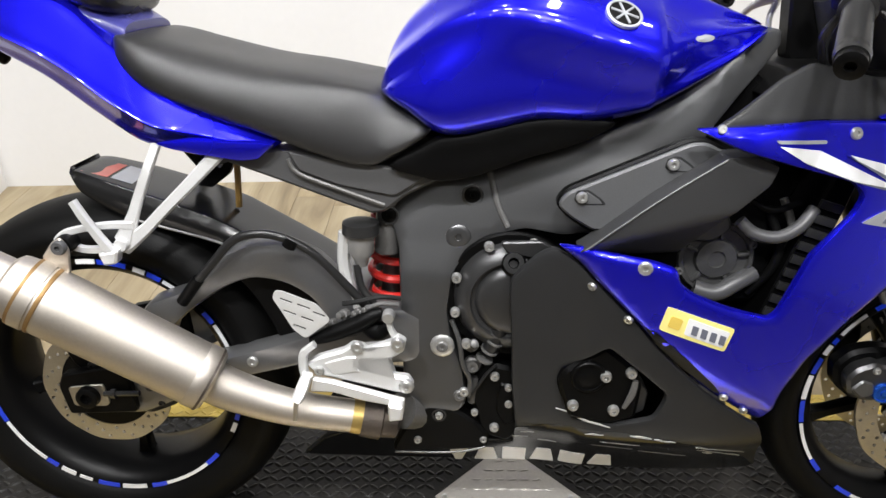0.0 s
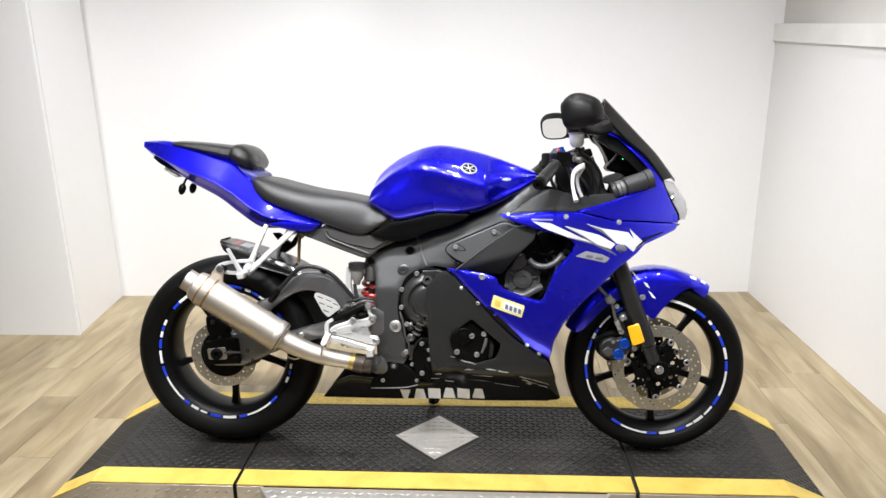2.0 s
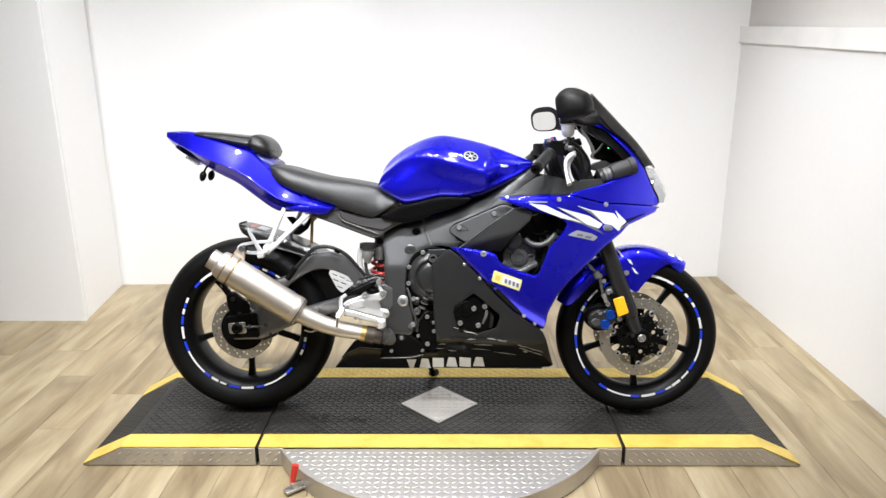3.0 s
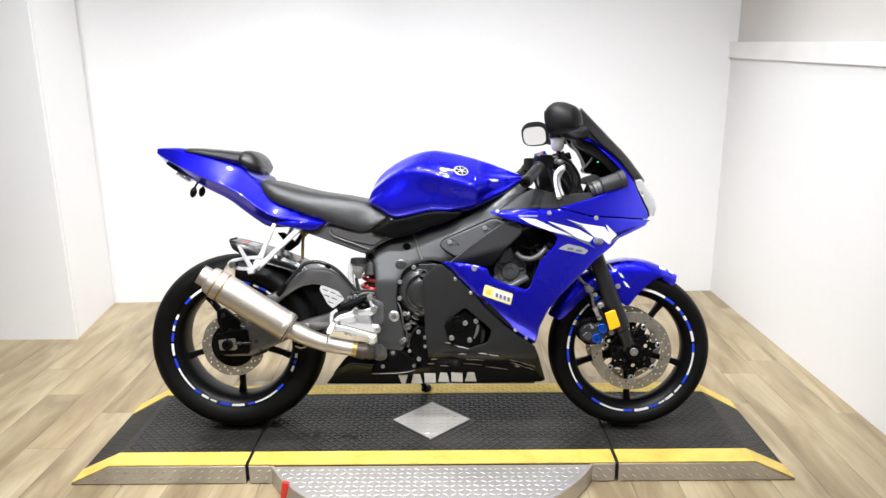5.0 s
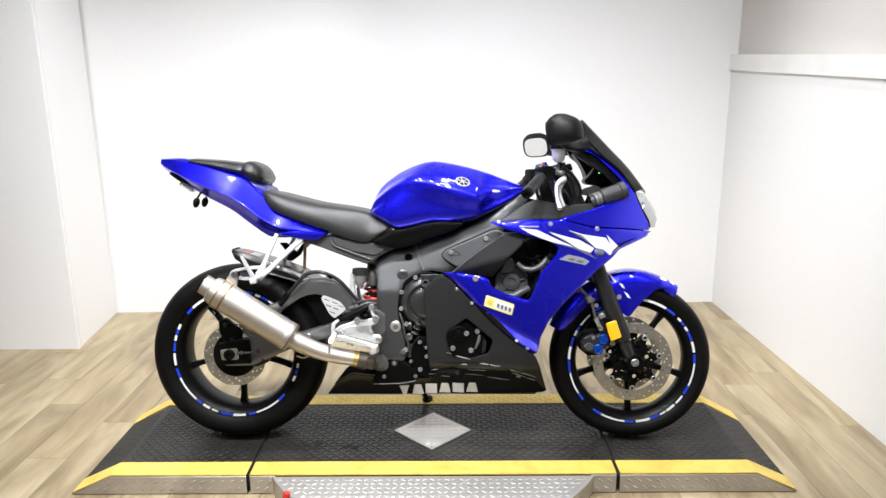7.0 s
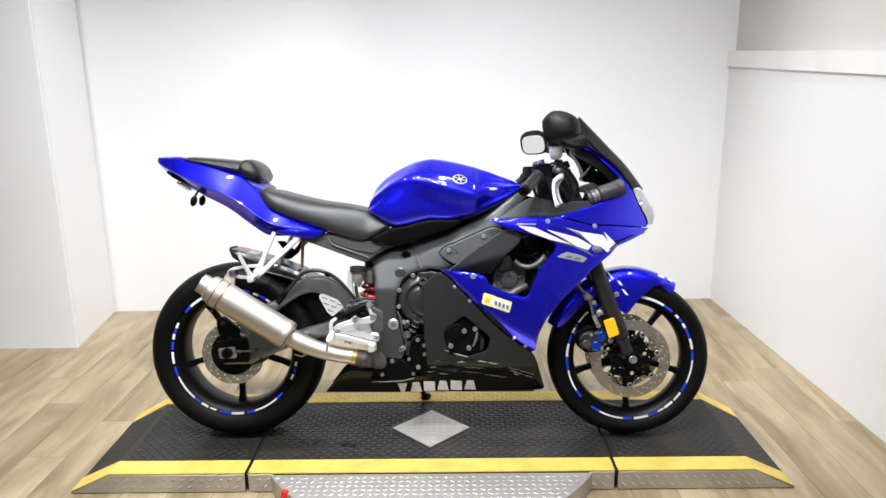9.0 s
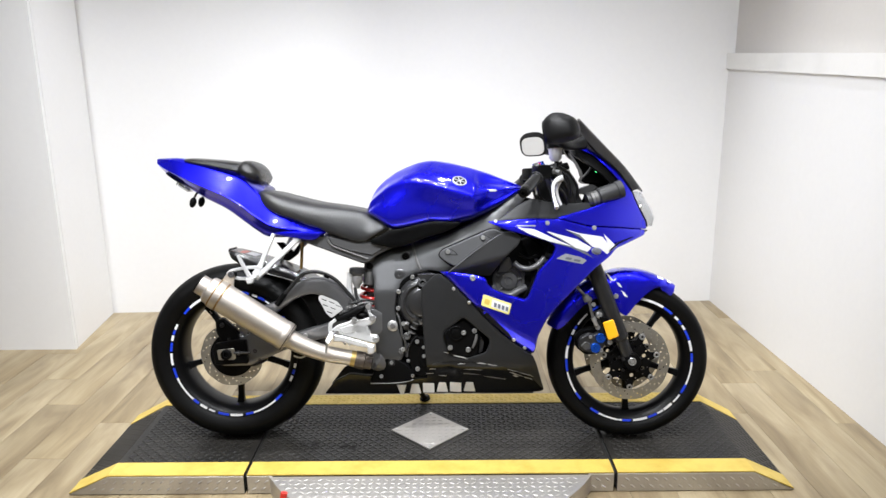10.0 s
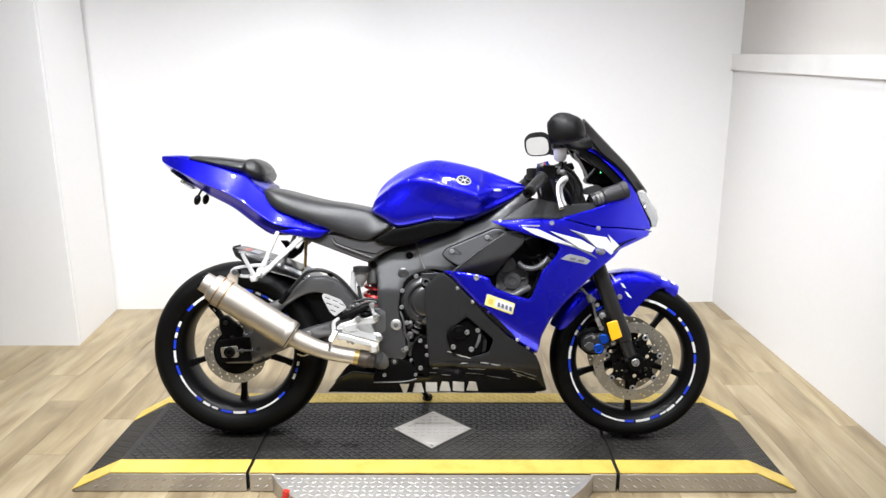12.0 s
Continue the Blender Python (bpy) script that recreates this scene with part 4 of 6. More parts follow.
part("rider_seat", body(S, 5, 6), VINYL, bike, "black vinyl rider seat", sharp=70)
Q = [
    (-0.852, [(0, 0.989), (0.030, 0.987), (0.042, 0.985), (0.045, 0.984), (0.030, 0.978), (0, 0.975)]),
    (-0.838, [(0, 0.995), (0.045, 0.991), (0.060, 0.985), (0.063, 0.980), (0.050, 0.972), (0, 0.968)]),
    (-0.750, [(0, 0.990), (0.060, 0.985), (0.082, 0.973), (0.086, 0.964), (0.060, 0.952), (0, 0.945)]),
    (-0.663, [(0, 0.981), (0.068, 0.975), (0.094, 0.961), (0.098, 0.945), (0.070, 0.932), (0, 0.925)]),
    (-0.648, [(0, 0.980), (0.066, 0.975), (0.092, 0.961), (0.096, 0.944), (0.070, 0.930), (0, 0.920)]),
]
pil = part("pillion_seat", body(Q, 5, 6), GLOSS_VINYL, bike, "black vinyl pillion pad", sharp=70)
Q2 = [
    (-0.648, [(0, 0.980), (0.066, 0.975), (0.092, 0.961), (0.096, 0.944), (0.070, 0.930), (0, 0.920)]),
    (-0.634, [(0, 0.985), (0.072, 0.980), (0.099, 0.963), (0.104, 0.938), (0.080, 0.918), (0, 0.910)]),
    (-0.608, [(0, 0.978), (0.070, 0.973), (0.100, 0.956), (0.106, 0.928), (0.080, 0.908), (0, 0.900)]),
    (-0.586, [(0, 0.958), (0.062, 0.954), (0.090, 0.939), (0.096, 0.924), (0.072, 0.906), (0, 0.900)]),
    (-0.576, [(0, 0.935), (0.045, 0.933), (0.070, 0.929), (0.074, 0.926), (0.055, 0.916), (0, 0.912)]),
]
part("hump", body(Q2, 5, 6), GLOSS_VINYL, pil, "padded vinyl back stop")
A = [
    (-0.955, [(0, 0.994), (0.014, 0.994), (0.026, 0.991), (0.030, 0.982), (0.022, 0.966), (0, 0.964)]),
    (-0.920, [(0, 0.996), (0.024, 0.995), (0.040, 0.990), (0.048, 0.968), (0.036, 0.935), (0, 0.932)]),
    (-0.866, [(0, 0.994), (0.036, 0.993), (0.058, 0.982), (0.076, 0.946), (0.062, 0.902), (0, 0.898)]),
    (-0.783, [(0, 0.978), (0.050, 0.976), (0.078, 0.962), (0.098, 0.912), (0.085, 0.855), (0, 0.851)]),
    (-0.700, [(0, 0.955), (0.060, 0.953), (0.092, 0.938), (0.114, 0.880), (0.104, 0.816), (0, 0.812)]),
    (-0.640, [(0, 0.935), (0.065, 0.933), (0.100, 0.918), (0.122, 0.850), (0.112, 0.774), (0, 0.770)]),
    (-0.600, [(0, 0.900), (0.065, 0.898), (0.105, 0.885), (0.127, 0.820), (0.116, 0.746), (0, 0.742)]),
    (-0.562, [(0, 0.860), (0.066, 0.860), (0.111, 0.852), (0.131, 0.790), (0.120, 0.724), (0, 0.720)]),
    (-0.520, [(0, 0.800), (0.070, 0.800), (0.116, 0.806), (0.135, 0.770), (0.124, 0.720), (0, 0.716)]),
    (-0.450, [(0, 0.765), (0.075, 0.765), (0.124, 0.776), (0.141, 0.752), (0.126, 0.722), (0, 0.718)]),
    (-0.390, [(0, 0.745), (0.080, 0.745), (0.130, 0.757), (0.146, 0.742), (0.132, 0.717), (0, 0.715)]),
    (-0.345, [(0, 0.735), (0.080, 0.735), (0.130, 0.746), (0.142, 0.742), (0.128, 0.736), (0, 0.730)]),
]


def flat_sided(u, sec):
    """A section with a flat flank between two crisp corners and a bevel below."""
    (_, t), a, b, c, d, f = sec
    h = b[1] - d[1]
    k = min(1.0, h / .10)
    e = float(np.interp(u, [-.95, -.7, -.58, -.48, -.36], [.40, .42, .43, .48, .55]))
    low = d[0] - .040 * k
    mid = (c[0] * .45 + low * .55, d[1] + .45 * e * h)
    return [(0, t), a, (b[0] - .002 * k, b[1] + .001 * k), (b[0] + .001 * k, b[1] - .002 * k), ((b[0] + c[0]) / 2 + .001 * k, b[1] - .5 * (1 - e) * h), (c[0], d[1] + (e + .03) * h), (c[0] - .001 * k, d[1] + (e - .03) * h), mid, (low, d[1]), f]


tail = part("tail_fairing", body([(u, flat_sided(u, sec)) for u, sec in A], 5, 4), BLUE, bike, "glossy blue tail fairing", sharp=60)
N = [
    (-.632, [(0, .930), (.06, .928), (.088, .918), (.094, .908), (.08, .892), (0, .885)]),
    (-.600, [(0, .912), (.06, .910), (.086, .902), (.09, .888), (.075, .872), (0, .865)]),
    (-.568, [(0, .893), (.05, .892), (.075, .885), (.08, .872), (.066, .858), (0, .85)]),
]
part("seat_lock_panel", body(N, 4, 5), material("pale_blue_plastic", (0.035, 0.035, 0.17), 0.25, grain=0.05), tail, "glossy dark blue panel between the seats")
out = rounded([(-.52, .738), (-.47, .745), (-.37, .742), (-.35, .740), (-.375, .716), (-.40, .713), (-.46, .722), (-.50, .730)], .006)
both(part("lower_lip", shell(out, lambda u, w: -.150 + .1 * (.73 - w), .01, .01, (), .006), BLUE, tail, "folded lower edge of the tail"))
part("tail_underside", body([(-.925, [(0, .945), (.02, .945), (.030, .942), (.031, .940), (.02, .936), (0, .934)]), (-.89, [(0, .925), (.03, .925), (.044, .918), (.046, .918), (.03, .914), (0, .912)]), (-.84, [(0, .905), (.03, .905), (.048, .898), (.050, .894), (.03, .889), (0, .886)]), (-.72, [(0, .85), (.04, .85), (.06, .845), (.062, .838), (.04, .830), (0, .826)])], 4, 5), ENGINE, bike, "black plastic under the tail")
part("number_plate_lamp", block((.05, .05, .012), .003, (-.872, 0, .894), Matrix.Rotation(.55, 4, "Y")), LENS, bike, "small clear lamp under the tail")
for s in (-1, 1):
    ind = part("rear_indicator", turned((-.824, s * .040, .856), (-.834, s * .042, .82), [(0, .004), (.004, .009), (.014, .012), (.027, .010), (.034, .005), (.036, .001)], 16), ENGINE, bike, "small black rear indicator")
    part("stalk", tube([(-.808, s * .03, .884), (-.816, s * .038, .870), (-.824, s * .040, .855)], .004, 8, 3), ENGINE, ind)

# -- frame, subframe and swingarm --
fr = [(-.209, .630), (-.199, .643), (-.162, .666), (-.111, .686), (-.060, .697), (.009, .717), (.070, .735), (.124, .757), (.200, .798), (.262, .842), (.310, .880), (.338, .884), (.340, .862), (.275, .790), (.240, .745), (.220, .660), (.104, .610), (.050, .602), (-.001, .608), (-.052, .595), (-.086, .573), (-.108, .537), (-.116, .477), (-.108, .419), (-.092, .378), (-.087, .315), (-.098, .298), (-.171, .293), (-.184, .320), (-.189, .417), (-.188, .496), (-.189, .570), (-.200, .608), (-.216, .615)]


def frame_side(u, w):
    """The spars close in towards the steering head; above a fold the pivot plates lean in."""
    out_ = float(np.interp(u, [-.2, -.06, .1, .25, .38], [.120, .128, .147, .130, .085]))
    lean = .22 * max(0.0, w - float(np.interp(u, [.0, .12, .31], [.645, .685, .81]))) * float(np.interp(u, [.0, .15], [0.0, 1.0]))
    return -out_ + .32 * max(0.0, min(w, .72) - .535) * float(np.interp(u, [-.2, .0, .2], [1.0, .8, .3])) + lean


spar = part("frame", shell([tuple(p) for p in rounded(fr, .008, 2)], frame_side, .045, .014, (), .007), FRAME, bike, "dark grey cast aluminium twin-spar frame")
both(spar)
part("weld_ridge", tube([(-.058, frame_side(-.058, .698) + .001, .698), (-.050, frame_side(-.050, .667), .667), (-.042, frame_side(-.042, .638), .638), (-.028, frame_side(-.028, .609) + .001, .609)], .0048, 8), CAST, spar, "pale cast ridge")
for u, w, r, m in ((-.080, .653, .013, ENGINE), (-.100, .593, .019, FRAME), (-.124, .419, .019, BOLT), (-.204, .620, .012, ENGINE), (-.097, .331, .010, CAST), (-.090, .338, .008, BOLT)):
    bolt(spar, u, frame_side(u, w) + .001, w, r, m, .006)
bolt(spar, -.124, frame_side(-.124, .419) - .004, .419, .009, CAST, .004)
for u, w, r in ((-.080, .653, .0165), (-.204, .620, .0145)):
    part("bolt_recess", turned((u, frame_side(u, w) - .001, w), (u, -9, w), [(0, r * .7), (0, r), (.003, r), (.0035, r * .92), (.0015, r * .84), (.0015, r * .7)], 24), FRAME, spar, "raised ring round a frame bolt")
part("head_tube", turned((.445, 0, .93), (.50, 0, .78), [(0, .03), (0, .045), (.16, .05), (.16, .03)], 24), FRAME, bike, "steering head")
part("upper_triple_clamp", block((.07, .25, .025), .006, (.435, 0, .945), Matrix.Rotation(-.37, 4, "Y")), ENGINE, bike, "black fork clamp")
out = rounded([(-.446, .705), (-.40, .722), (-.348, .728), (-.25, .708), (-.14, .697), (-.12, .688), (-.175, .660), (-.205, .636), (-.225, .633), (-.275, .651), (-.36, .683), (-.44, .712)], .004)
both(part("subframe", plate(out, -.128, -.09, .004), RAIL, bike, "dark grey rear subframe"))
both(part("subframe_panel", plate(rounded([(-.34, .726), (-.25, .712), (-.135, .694), (-.19, .660), (-.27, .676), (-.325, .697)], .008), -.134, -.126, .003), RAIL, bike, "grey panel on the subframe"))
# Moulded edge given a paler metal than the rail to paint its highlight.
both(part("subframe_edge", tube([(-.338, -.134, .715), (-.325, -.134, .694), (-.27, -.134, .672), (-.205, -.133, .648)], .003, 6), CAST, bike, "moulded edge, pale because its highlight is in the colour"))
arm = [(-.745, .335), (-.72, .352), (-.62, .385), (-.587, .478), (-.52, .503), (-.479, .551), (-.414, .582), (-.363, .584), (-.313, .562), (-.273, .518), (-.24, .488), (-.15, .47), (-.14, .43), (-.16, .385), (-.345, .380), (-.46, .350), (-.62, .278), (-.72, .275), (-.748, .30)]
eye = [(-.556, .430), (-.516, .469), (-.457, .511), (-.411, .530), (-.360, .522), (-.320, .496), (-.30, .458), (-.34, .428), (-.48, .385), (-.55, .372)]
for s in (-1, 1):
    f = (lambda s: lambda u, w: s * (.118 + .01 * math.sin((u + .7) * 5)))(s)
    beam = arm if s < 0 else arm[:3] + [(-.48, .405), (-.34, .440), (-.24, .470)] + arm[11:]
    sw = part("swingarm", shell([tuple(p) for p in rounded(beam, .015, 3)], f, .035, .014, [[tuple(p) for p in rounded(eye, .02, 3)]] if s < 0 else (), .008, s), SWING, bike, "dark grey braced aluminium swingarm")
    bolt(sw, -.423, s * .128, .386, .009, axis=(0, s, 0))
    ab = part("axle_block", plate(rounded([(-.745, .335), (-.735, .358), (-.66, .372), (-.628, .372), (-.622, .290), (-.735, .283)], .006), s * .135, s * .115, .003), ENGINE, sw, "black axle adjuster block")
    part("axle_plate", plate(rounded([(-.727, .337), (-.668, .344), (-.662, .310), (-.668, .303), (-.722, .302)], .006), s * .1385, s * .134, .001), DISC, ab, "dull aluminium plate under the axle end")
    part("adjuster_bolt", turned((-.668, s * .139, .327), (-.60, s * .139, .330), [(0, .0045), (.012, .0045), (.012, .008), (.020, .008), (.020, .0045), (.058, .0045)], 8), CLUTCH, ab)
    part("axle_nut", turned((-.694, s * .138, .322), (-.694, s * 9, .322), [(0, .019), (.010, .018), (.012, .014), (.012, .009), (.004, .009), (.004, .001)], 6 if s > 0 else 20), ENGINE, ab, "rear axle end")
part("swingarm_bridge", block((.06, .22, .05), .01, (-.27, 0, .47)), SWING, bike, "swingarm cross member")
# Added plate that keeps the gap behind the swingarm eye dark.
front_arc = [(RU + .3195 * math.cos(radians(q)), RW + .3195 * math.sin(radians(q))) for q in range(12, 41, 4)]
part("dark_filler_plate", plate(front_arc + [(-.40, .522), (-.345, .515), (-.30, .485), (-.27, .45), (-.26, .40), (-.30, .375)], -.095, -.040, .004), ENGINE, bike, "black filler plate added ahead of the rear tyre")
G2 = [(u, [(0, t), (b * .57, t), (b * .95, t - .0008), (b * .985, t - .002), (b * 1.01, t - .0055), (b * 1.1, (t + lo) / 2), (b * 1.07, lo + .001), (b * .85, lo + .01), (0, t - .02)]) for u, t, lo, b in ((-.706, .672, .667, .046), (-.696, .672, .645, .050), (-.680, .669, .633, .055), (-.640, .658, .612, .062), (-.600, .646, .596, .066), (-.545, .628, .583, .069), (-.473, .601, .563, .071), (-.443, .585, .550, .071), (-.384, .551, .525, .071), (-.331, .520, .502, .071), (-.300, .500, .486, .071))]
hug = part("rear_hugger", body(G2, 4, 4), HUGGER, bike, "black rear wheel hugger", sharp=60)
for k, (u0, u1) in enumerate(((-.690, -.650), (-.645, -.612))):
    w = lambda u: np.interp(u, [-.70, -.64, -.59], [.6732, .6592, .6440])
    rows = [[(u, -.045, w(u)), (u, -.01, w(u) + .0002), (u, .025, w(u))] for u in np.linspace(u0, u1, 4)]
    part("warning_label", strip(rows, .0006), DARK_RED if k == 0 else SILVER, hug, "faded red label" if k == 0 else "faded grey label")
# Pale tube laid along the lip in place of its highlight.
part("hugger_lip_highlight", tube([(-.600, -.0775, .602), (-.545, -.079, .588), (-.474, -.0795, .568), (-.413, -.078, .541)], .0022, 6), CAST, hug, "highlight along the lower lip, built as a pale line")
hose = part("brake_hose", tube([(-.50, -.145, .515), (-.46, -.148, .56), (-.42, -.148, .600), (-.37, -.146, .606), (-.315, -.142, .58), (-.27, -.138, .53), (-.235, -.136, .486)], .0065, 10), HOSE, bike, "black rubber brake hose")
part("hose_clip", turned((-.345, -.146, .588), (-.335, -.146, .605), [(0, .008), (0, .0105), (.012, .0105), (.012, .008)], 12), ENGINE, hose)
part("hose_clip", turned((-.515, -.143, .495), (-.48, -.147, .54), [(0, .006), (0, .0095), (.05, .009), (.05, .006)], 12), ENGINE, hose)
cal = part("rear_caliper", plate(rounded([(-.738, .436), (-.712, .446), (-.662, .402), (-.645, .352), (-.684, .338), (-.722, .362), (-.736, .395)], .010), -.118, -.092, .006), ENGINE, bike, "black rear brake caliper")
part("caliper_body", plate(rounded([(-.668, .392), (-.615, .368), (-.566, .338), (-.562, .292), (-.610, .272), (-.652, .280), (-.645, .330)], .010), -.114, -.090, .006), CLUTCH, cal, "dark caliper bracket behind the axle")
for u, w, r in ((-.712, .420, .008), (-.690, .368, .007), (-.600, .330, .008), (-.632, .292, .008), (-.585, .300, .006)):
    bolt(cal, u, -.1165, w, r, CLUTCH, .008)
part("pad_pin", turned((-.700, -.112, .400), (-.655, -.112, .372), [(0, .004), (.05, .004)], 8), CAST, cal)
part("tail_bracket", plate(rounded([(-.553, .694), (-.529, .694), (-.491, .660), (-.471, .690), (-.452, .705), (-.477, .651), (-.508, .628), (-.532, .632), (-.520, .652)], .004), .010, .030, .003), ENGINE, bike, "black bracket under the tail")
far_rest = part("passenger_footrest", tube([(-.520, .135, .722), (-.548, .143, .668), (-.585, .155, .600)], [.0075, .0075, .010], 10), ALU, bike, "silver passenger footrest hanger")
part("hanger_bar", tube([(-.440, .135, .716), (-.515, .146, .650), (-.585, .155, .598)], [.010, .009, .011], 10), ALU, far_rest)
part("seat_cable", tube([(-.452, 0, .715), (-.457, .0, .683), (-.459, .0, .648), (-.462, .0, .60)], .0055, 8), TAN, bike, "tan cable sleeve under the seat")

# -- rear shock and reservoirs --
shock = part("rear_shock", turned((-.193, -.03, .67), (-.220, -.03, .40), [(0, .012), (0, .022), (.04, .022), (.05, .03), (.07, .03), (.07, .016), (.22, .016), (.22, .03), (.24, .03), (.24, .012)], 20), CAST, bike, "rear shock absorber")
coil = []
for k in range(70):
    a = k / 70 * 6.2 * 2 * math.pi
    t = k / 70
    c = Vector((-.200, -.03, .615)).lerp(Vector((-.216, -.03, .43)), t)
    coil.append(c + Vector((.034 * math.cos(a), .034 * math.sin(a), 0)))
part("coil_spring", tube(coil, .0068, 8, 2), RED, shock, "red coil spring")
part("shock_reservoir", turned((-.205, -.07, .645), (-.212, -.075, .55), [(0, .012), (0, .022), (.02, .022), (.022, .019), (.09, .019), (.094, .012)], 18), CAST, shock)
cup = part("brake_fluid_cup", turned((-.244, -.112, .612), (-.247, -.112, .50), [(0, .020), (.004, .0235), (.018, .0235), (.018, .0205), (.044, .0195), (.054, .012), (.066, .009)], 24), PLASTIC_CLEAR, bike, "cloudy plastic brake fluid cup")
part("cup_cap", turned((-.244, -.112, .617), (-.247, -.112, .50), [(0, .02), (.002, .027), (.018, .028), (.018, .02)], 28), CLUTCH, cup, "black ribbed cap")
part("cup_hose", tube([(-.252, -.118, .55), (-.245, -.125, .515), (-.225, -.13, .485), (-.235, -.135, .455), (-.27, -.14, .445), (-.30, -.145, .455)], .006, 8), HOSE, bike, "thin black hose")
part("cup_stay", tube([(-.268, -.112, .60), (-.272, -.112, .55), (-.262, -.115, .50), (-.25, -.12, .48)], .010, 8), ALU, bike, "silver cup stay")

# -- exhaust --
R0, R1 = Vector((-.700, -.2235, .549)), Vector((-.465, -.196, .393))
d = (R1 - R0).normalized()
ln = (R1 - R0).length
muf = part("muffler", turned(R0, R1, [(-.002, .043), (-.002, .0475), (.004, .0492), (.06, .0492), (ln - .03, .0478), (ln - .02, .0476), (ln, .047), (ln + .004, .043), (ln + .004, .03)], 48), TITAN, bike, "brushed titanium silencer", sharp=20)
part("end_cone", turned(R0 - d * .056, R1, [(.0, .027), (0, .0325), (.030, .0335), (.031, .037), (.036, .0435), (.042, .0450), (.054, .0470), (.056, .040)], 40), TITAN, muf, "titanium end cone", sharp=18)
part("outlet", turned(R0 - d * .058, R1, [(0, .0315), (.002, .033), (.006, .0335), (.006, .027), (-.001, .026), (.04, .022), (.04, .001)], 32), ENGINE, muf, "dark outlet")
for s, r in ((.001, .0502), (.028, .0500)):
    part("strap_groove", turned(R0 + d * s, R1, [(0, r - .004), (0, r), (.003, r + .0006), (.006, r), (.006, r - .004)], 48), BRASS, muf, "heat-tinted strap")
part("silencer_strap", turned(R0 + d * .006, R1, [(0, .047), (0, .0510), (.018, .0508), (.018, .047)], 48), TITAN, muf, "steel silencer strap")
part("end_band", turned(R1 - d * .024, R1, [(0, .045), (0, .0486), (.001, .0490), (.019, .0486), (.020, .0480), (.020, .045)], 48), TITAN, muf, "titanium end band")
part("end_gap", turned(R1 - d * .005, R1, [(0, .044), (0, .0492), (.0035, .0492), (.0035, .044)], 48), RUSTY, muf, "dark joint at the silencer end")
pipe = [R1 - d * .005, R1 + d * .03, (-.385, -.185, .350), (-.33, -.178, .332), (-.262, -.170, .318), (-.225, -.165, .309)]
link = part("link_pipe", tube(pipe, [.032, .031, .0285, .0270, .0255, .0255], 24, 6), TITAN, bike, "tinted steel link pipe")
part("pipe_tint", turned((-.270, -.1705, .3195), (-.225, -.165, .309), [(.008, .0266), (.016, .0270), (.026, .0266)], 24), GOLD_TINT, link, "yellow heat tint")
part("pipe_clamp", turned((-.247, -.168, .314), (-.16, -.158, .293), [(0, .024), (0, .029), (.03, .030), (.032, .026), (.055, .024), (.058, .019)], 24), RUSTY, link, "heat-stained pipe clamp")
part("catalyser_pipe", tube([(-.19, -.125, .30), (-.12, -.06, .25), (0, -.04, .20), (.2, 0, .20), (.36, 0, .26)], .03, 16), CAST, bike, "exhaust pipe under the engine")
part("spring_hook", tube([(-.455, -.168, .325), (-.435, -.165, .318), (-.415, -.172, .325)], .0025, 6), STEEL, link)

# -- footrests --
def bar(pts, wide, thick, n=5):
    """A flat forged bar along pts, broad along the flank and thin across it."""
    line = cat([(*p, a, b) for p, a, b in zip(pts, wide, thick)], n)
    rings = []
    for i, p in enumerate(line):
        d = line[min(i + 1, len(line) - 1)] - line[max(i - 1, 0)]
        m = Vector((-d[2], 0, d[0])).normalized()
        a, b = p[3] / 2, p[4] / 2
        rings.append([Vector(p[:3]) + m * float(x) + Vector((0, float(y), 0)) for x, y in ((a, -b * .4), (a * .7, -b), (-a * .7, -b), (-a, -b * .4), (-a, b * .4), (-a * .7, b), (a * .7, b), (a, b * .4))])
    return bars(rings)


peg = part("passenger_footrest", bar([(-.520, -.140, .735), (-.533, -.150, .702), (-.549, -.154, .665), (-.561, -.158, .635), (-.577, -.162, .600)], [.013, .0145, .0150, .017, .028], [.010, .010, .010, .011, .014]), ALU, bike, "silver forged passenger footrest hanger")
part("hanger_bar", bar([(-.437, -.135, .721), (-.483, -.145, .676), (-.516, -.152, .645), (-.547, -.158, .615), (-.580, -.162, .592)], [.020, .0175, .0165, .018, .028], [.012, .011, .011, .011, .014]), ALU, peg)
part("hanger_arm", bar([(-.560, -.162, .624), (-.593, -.163, .624), (-.630, -.166, .620), (-.657, -.170, .613), (-.668, -.172, .602)], [.012, .011, .010, .012, .014], [.010] * 5), ALU, peg)
part("hanger_arm", bar([(-.580, -.162, .590), (-.610, -.163, .587), (-.636, -.166, .588), (-.658, -.170, .597)], [.016, .012, .011, .013], [.010] * 4), ALU, peg)
part("hanger_boss", turned((-.578, -.176, .597), (-.578, 0, .597), [(0, .004), (0, .0085), (.003, .010), (.024, .010), (.024, .004)], 18), ALU, peg)
part("folding_peg", bar([(-.629, -.184, .666), (-.618, -.184, .643), (-.602, -.181, .611), (-.589, -.178, .586)], [.010, .0120, .0135, .016], [.012, .012, .012, .014]), ALU, peg, "folding silver peg")
part("peg_joint", plate(rounded([(-.607, .589), (-.577, .594), (-.582, .573), (-.601, .570)], .004), -.188, -.166, .003), ALU, peg)
part("rubber_bush", turned((-.654, -.190, .601), (-.654, 0, .601), [(0, .008), (0, .0125), (.004, .0135), (.026, .0135), (.026, .008)], 20), RUBBER, peg, "black rubber bush")
